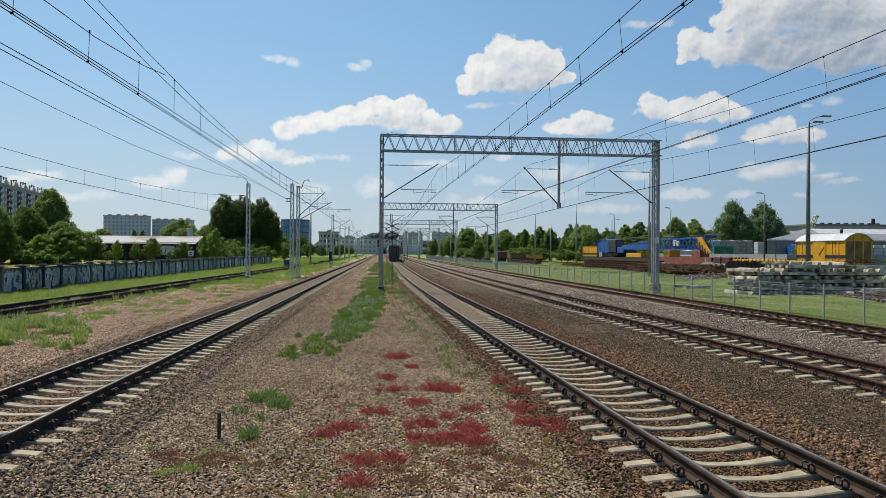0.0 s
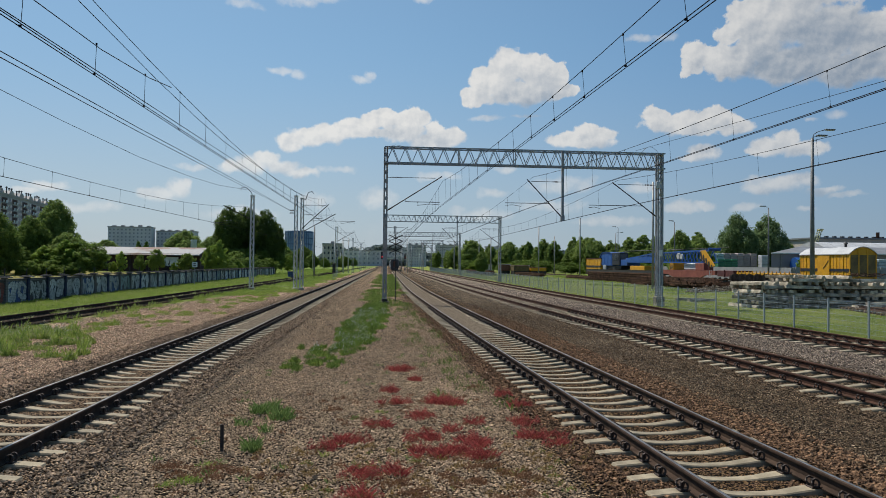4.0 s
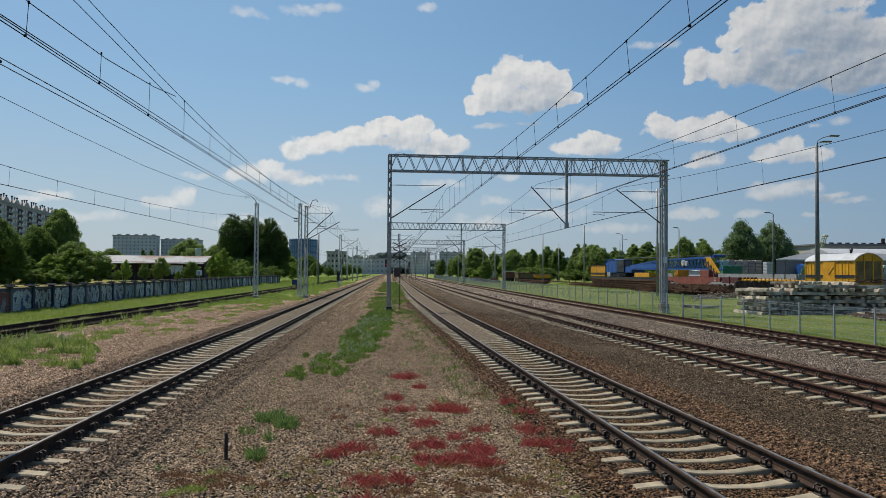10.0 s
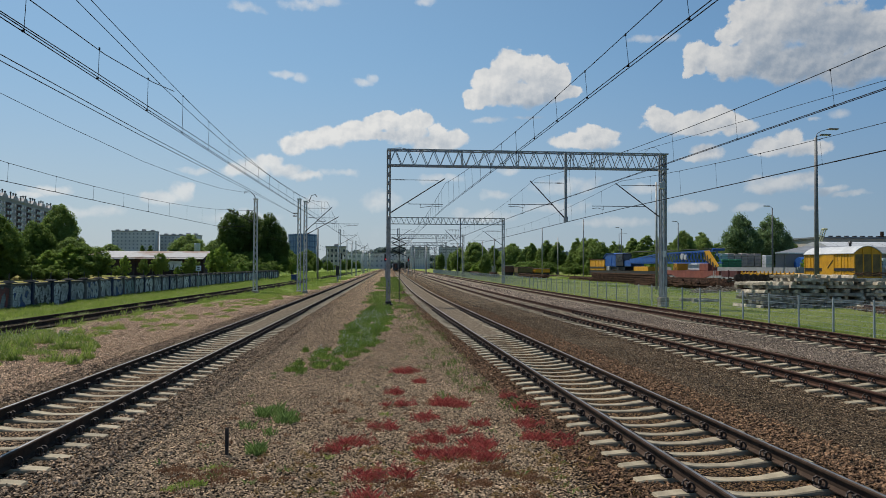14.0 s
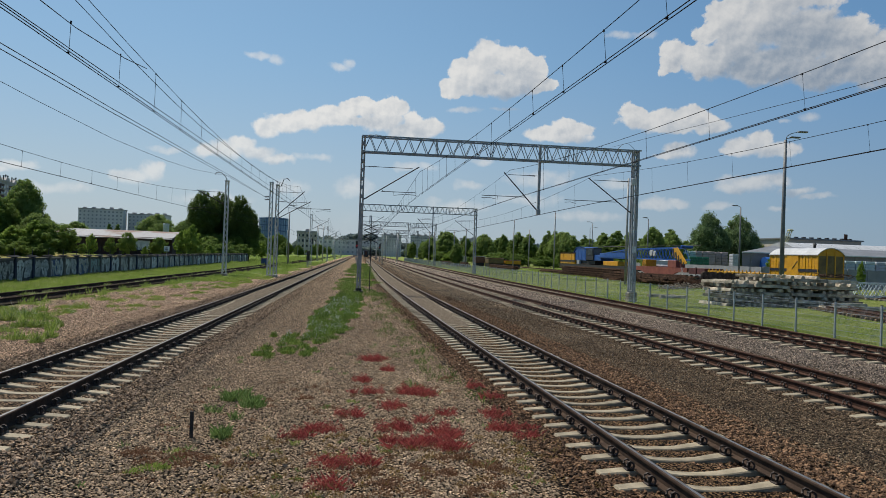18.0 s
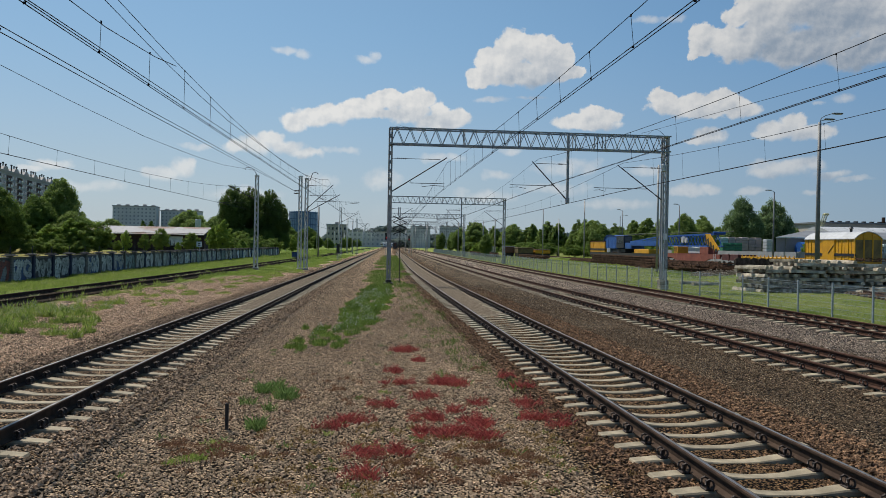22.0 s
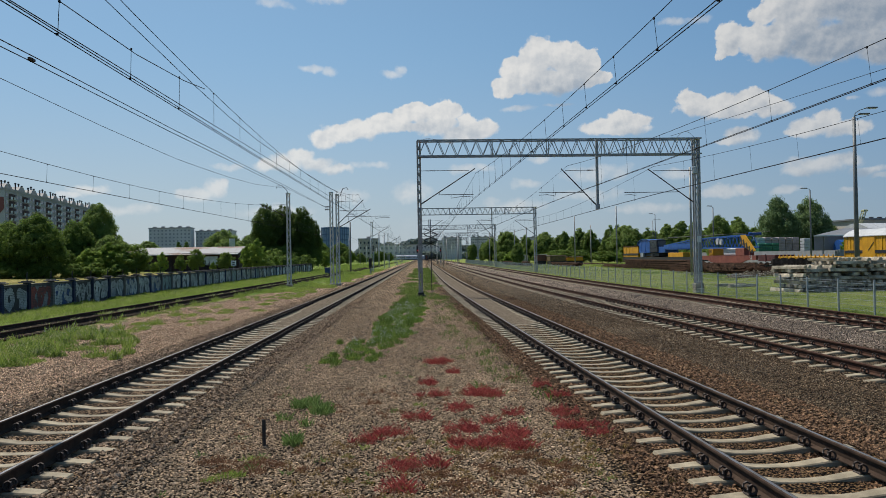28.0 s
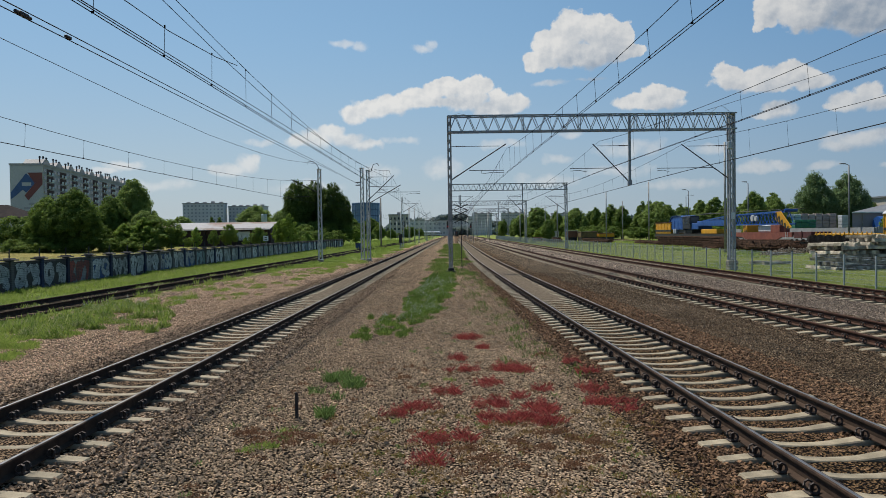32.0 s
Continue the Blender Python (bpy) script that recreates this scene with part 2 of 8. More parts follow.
def surf(name, c1, c2, scale=3.0, fine=60.0, rough=0.75, metal=0.0, bump=0.25, depth=0.01, vary=0.0, islands=False, patchy=(0.35, 0.65), spec=0.4, emit=None, courses=0.0):
    """A worn surface: two colours in patches, a fine grain, relief and a change from piece to piece."""
    m, t, b = material(name)
    k = 0.74 if metal < 0.9 else 1.0
    c1, c2 = [tuple(k * v for v in c) for c in (c1, c2)]
    co = t.nodes.new("ShaderNodeTexCoord").outputs["Object"]
    n1, n2 = noise_of(t, co, scale, 4.0, 0.6), noise_of(t, co, fine, 3.0, 0.6)
    col = blend(t, smooth(t, n1, *patchy), c1, c2)
    grain = calc(t, "MULTIPLY_ADD", n2, 0.7, 0.65)
    if vary:
        info = t.nodes.new("ShaderNodeNewGeometry" if islands else "ShaderNodeObjectInfo")
        grain = calc(t, "MULTIPLY", grain, calc(t, "MULTIPLY_ADD", info.outputs["Random Per Island" if islands else "Random"], 2 * vary, 1 - vary))
    if courses:
        up = t.nodes.new("ShaderNodeSeparateXYZ")
        t.links.new(co, up.inputs[0])
        joint = calc(t, "LESS_THAN", calc(t, "FRACT", calc(t, "DIVIDE", up.outputs[2], courses)), 0.22)
        grain = calc(t, "MULTIPLY", grain, calc(t, "MULTIPLY_ADD", joint, -0.45, 1.0))
    g = t.nodes.new("ShaderNodeCombineColor")
    for i in range(3):
        t.links.new(grain, g.inputs[i])
    col = blend(t, 1.0, col, g.outputs[0], "MULTIPLY")
    t.links.new(col, b.inputs["Base Color"])
    t.links.new(calc(t, "MULTIPLY_ADD", n1, 0.25, rough - 0.12, clamp=True), b.inputs["Roughness"])
    b.inputs["Metallic"].default_value, b.inputs["Specular IOR Level"].default_value = metal, spec
    if bump:
        bumped(t, b, n2, bump, depth)
    if emit:
        b.inputs["Emission Color"].default_value, b.inputs["Emission Strength"].default_value = (*emit[:3], 1), emit[3]
    return m


def leafy(name, c1, c2, lets=0.35, spread=0.5):
    """Leaves: each one its own green, letting some light through."""
    m, t, b = material(name)
    geo = t.nodes.new("ShaderNodeNewGeometry")
    info = t.nodes.new("ShaderNodeObjectInfo")
    co = t.nodes.new("ShaderNodeTexCoord").outputs["Object"]
    f = calc(t, "ADD", calc(t, "MULTIPLY", geo.outputs["Random Per Island"], spread), calc(t, "MULTIPLY", noise_of(t, co, 0.5, 2.0), 0.6))
    f = calc(t, "ADD", f, calc(t, "MULTIPLY_ADD", info.outputs["Random"], 0.3, -0.25), clamp=True)
    col = blend(t, f, c1, c2)
    t.links.new(col, b.inputs["Base Color"])
    b.inputs["Roughness"].default_value, b.inputs["Specular IOR Level"].default_value = 0.75, 0.12
    tr, mix = t.nodes.new("ShaderNodeBsdfTranslucent"), t.nodes.new("ShaderNodeMixShader")
    t.links.new(col, tr.inputs[0])
    mix.inputs[0].default_value = lets
    t.links.new(b.outputs[0], mix.inputs[1]), t.links.new(tr.outputs[0], mix.inputs[2])
    t.links.new(mix.outputs[0], t.nodes["Material Output"].inputs[0])
    return m


BEND = 0.0293


def ground_material():
    """Gravel, ballast and grass in bands along the tracks, with uneven borders."""
    m, t, b = material("ground")
    pos = t.nodes.new("ShaderNodeNewGeometry").outputs["Position"]
    sep = t.nodes.new("ShaderNodeSeparateXYZ")
    t.links.new(pos, sep.inputs[0])
    x, y = sep.outputs[0], sep.outputs[1]
    yy = calc(t, "SUBTRACT", y, 60.0)
    soft = calc(t, "ADD", calc(t, "SQRT", calc(t, "MULTIPLY_ADD", yy, yy, 400.0)), yy)
    xr = calc(t, "SUBTRACT", x, calc(t, "MULTIPLY", soft, BEND / 2))
    xl = calc(t, "SUBTRACT", x, calc(t, "MULTIPLY", y, BEND))
    edge = calc(t, "ADD", calc(t, "MULTIPLY_ADD", noise_of(t, pos, 0.5, 4.0), 2.8, -1.4), calc(t, "MULTIPLY_ADD", noise_of(t, pos, 5.0, 3.0), 0.9, -0.45))
    xr, xl = calc(t, "ADD", xr, calc(t, "MULTIPLY", edge, 0.5)), calc(t, "ADD", xl, edge)
    patch = noise_of(t, pos, 0.22, 5.0, 0.62)
    turf = blend(t, smooth(t, patch, 0.35, 0.62), (0.110, 0.170, 0.028), (0.190, 0.235, 0.056))
    turf = blend(t, smooth(t, noise_of(t, pos, 1.3, 5.0, 0.7), 0.45, 0.62, 0.0, smooth(t, y, 70.0, 130.0, 0.25, 0.75)), turf, (0.050, 0.078, 0.018))
    lawn = blend(t, smooth(t, patch, 0.38, 0.62), (0.135, 0.170, 0.036), (0.195, 0.218, 0.060))
    lawn = blend(t, smooth(t, noise_of(t, pos, 1.7, 3.0), 0.56, 0.75, 0, 0.6), lawn, (0.12, 0.115, 0.055))
    steps = [(xl, -11.6, (0.78, 0.56, 0.385)), (xl, -7.4, (0.34, 0.235, 0.150)), (xl, -3.7, (0.54, 0.395, 0.260)), (xr, 2.4, (0.21, 0.132, 0.068)),
             (xr, 6.3, (0.32, 0.245, 0.165)), (xr, 11.2, (0.52, 0.42, 0.335))]
    stone = (0.78, 0.56, 0.385)
    for v, e, c in steps[1:]:
        stone = blend(t, smooth(t, v, e - 0.6, e + 0.6), stone, c)
    cell = t.nodes.new("ShaderNodeTexVoronoi")
    cell.inputs["Scale"].default_value = 29.0
    t.links.new(pos, cell.inputs["Vector"])
    small = t.nodes.new("ShaderNodeTexVoronoi")
    small.inputs["Scale"].default_value = 55.0
    t.links.new(pos, small.inputs["Vector"])
    hue = t.nodes.new("ShaderNodeSeparateColor")
    t.links.new(cell.outputs["Color"], hue.inputs[0])
    hue2 = t.nodes.new("ShaderNodeSeparateColor")
    t.links.new(small.outputs["Color"], hue2.inputs[0])
    value = calc(t, "MULTIPLY_ADD", hue.outputs[0], 0.42, calc(t, "MULTIPLY_ADD", hue2.outputs[0], 0.34, 0.58))
    value = calc(t, "MULTIPLY", value, calc(t, "MULTIPLY_ADD", patch, 0.8, 0.6))
    value = calc(t, "MULTIPLY", value, calc(t, "MULTIPLY_ADD", noise_of(t, pos, 3.5, 5.0, 0.7), 0.8, 0.58))
    coarse = t.nodes.new("ShaderNodeTexVoronoi")
    coarse.inputs["Scale"].default_value = 9.0
    t.links.new(pos, coarse.inputs["Vector"])
    hue3 = t.nodes.new("ShaderNodeSeparateColor")
    t.links.new(coarse.outputs["Color"], hue3.inputs[0])
    value = calc(t, "MULTIPLY", value, calc(t, "MULTIPLY_ADD", hue3.outputs[0], 0.5, 0.74))
    long_way = vector_math(t, "MULTIPLY", pos, (1.0, 0.22, 1.0))
    for size, lo, span in ((2.6, 0.86, 0.28), (7.0, 0.78, 0.44)):
        blot = t.nodes.new("ShaderNodeTexVoronoi")
        blot.inputs["Scale"].default_value = size
        t.links.new(long_way, blot.inputs["Vector"])
        pick = t.nodes.new("ShaderNodeSeparateColor")
        t.links.new(blot.outputs["Color"], pick.inputs[0])
        value = calc(t, "MULTIPLY", value, calc(t, "MULTIPLY_ADD", pick.outputs[1], span, lo))
    # shade between the stones, multiplied into the colour
    gaps = smooth(t, cell.outputs["Distance"], 0.26, 0.58, 1.05, 0.02)
    value = calc(t, "MULTIPLY", value, gaps)
    g = t.nodes.new("ShaderNodeCombineColor")
    for i, k in enumerate((1.0, 0.98, 0.95)):
        t.links.new(calc(t, "MULTIPLY", value, k), g.inputs[i])
    stone = blend(t, 1.0, stone, g.outputs[0], "MULTIPLY")
    # rusty, pale and moss-stained patches
    stone = blend(t, smooth(t, noise_of(t, pos, 0.9, 4.0), 0.58, 0.75, 0, 0.3), stone, (0.16, 0.105, 0.055))
    green_l = calc(t, "MULTIPLY", smooth(t, calc(t, "SUBTRACT", xl, smooth(t, y, 38.0, 85.0, 0.0, 4.6)), -12.6, -13.6), smooth(t, noise_of(t, pos, 0.45, 3.0), 0.30, 0.5, 0.75, 1.0))
    col = blend(t, green_l, stone, turf)
    meadow = blend(t, smooth(t, patch, 0.38, 0.62), (0.21, 0.185, 0.055), (0.30, 0.25, 0.085))
    meadow = blend(t, smooth(t, y, 112.0, 135.0), meadow, turf)
    col = blend(t, smooth(t, calc(t, "MULTIPLY_ADD", y, -0.01, x), -19.9, -20.6), col, meadow)
    col = blend(t, smooth(t, xr, 17.0, 17.5), col, lawn)
    far = smooth(t, calc(t, "ABSOLUTE", x), 60.0, 130.0)
    col = blend(t, far, col, (0.10, 0.115, 0.05))
    t.links.new(col, b.inputs["Base Color"])
    b.inputs["Roughness"].default_value, b.inputs["Specular IOR Level"].default_value = 0.95, 0.06
    bumped(t, b, calc(t, "ADD", cell.outputs["Distance"], calc(t, "MULTIPLY", small.outputs["Distance"], 0.5)), 1.0, 0.05)
    return m


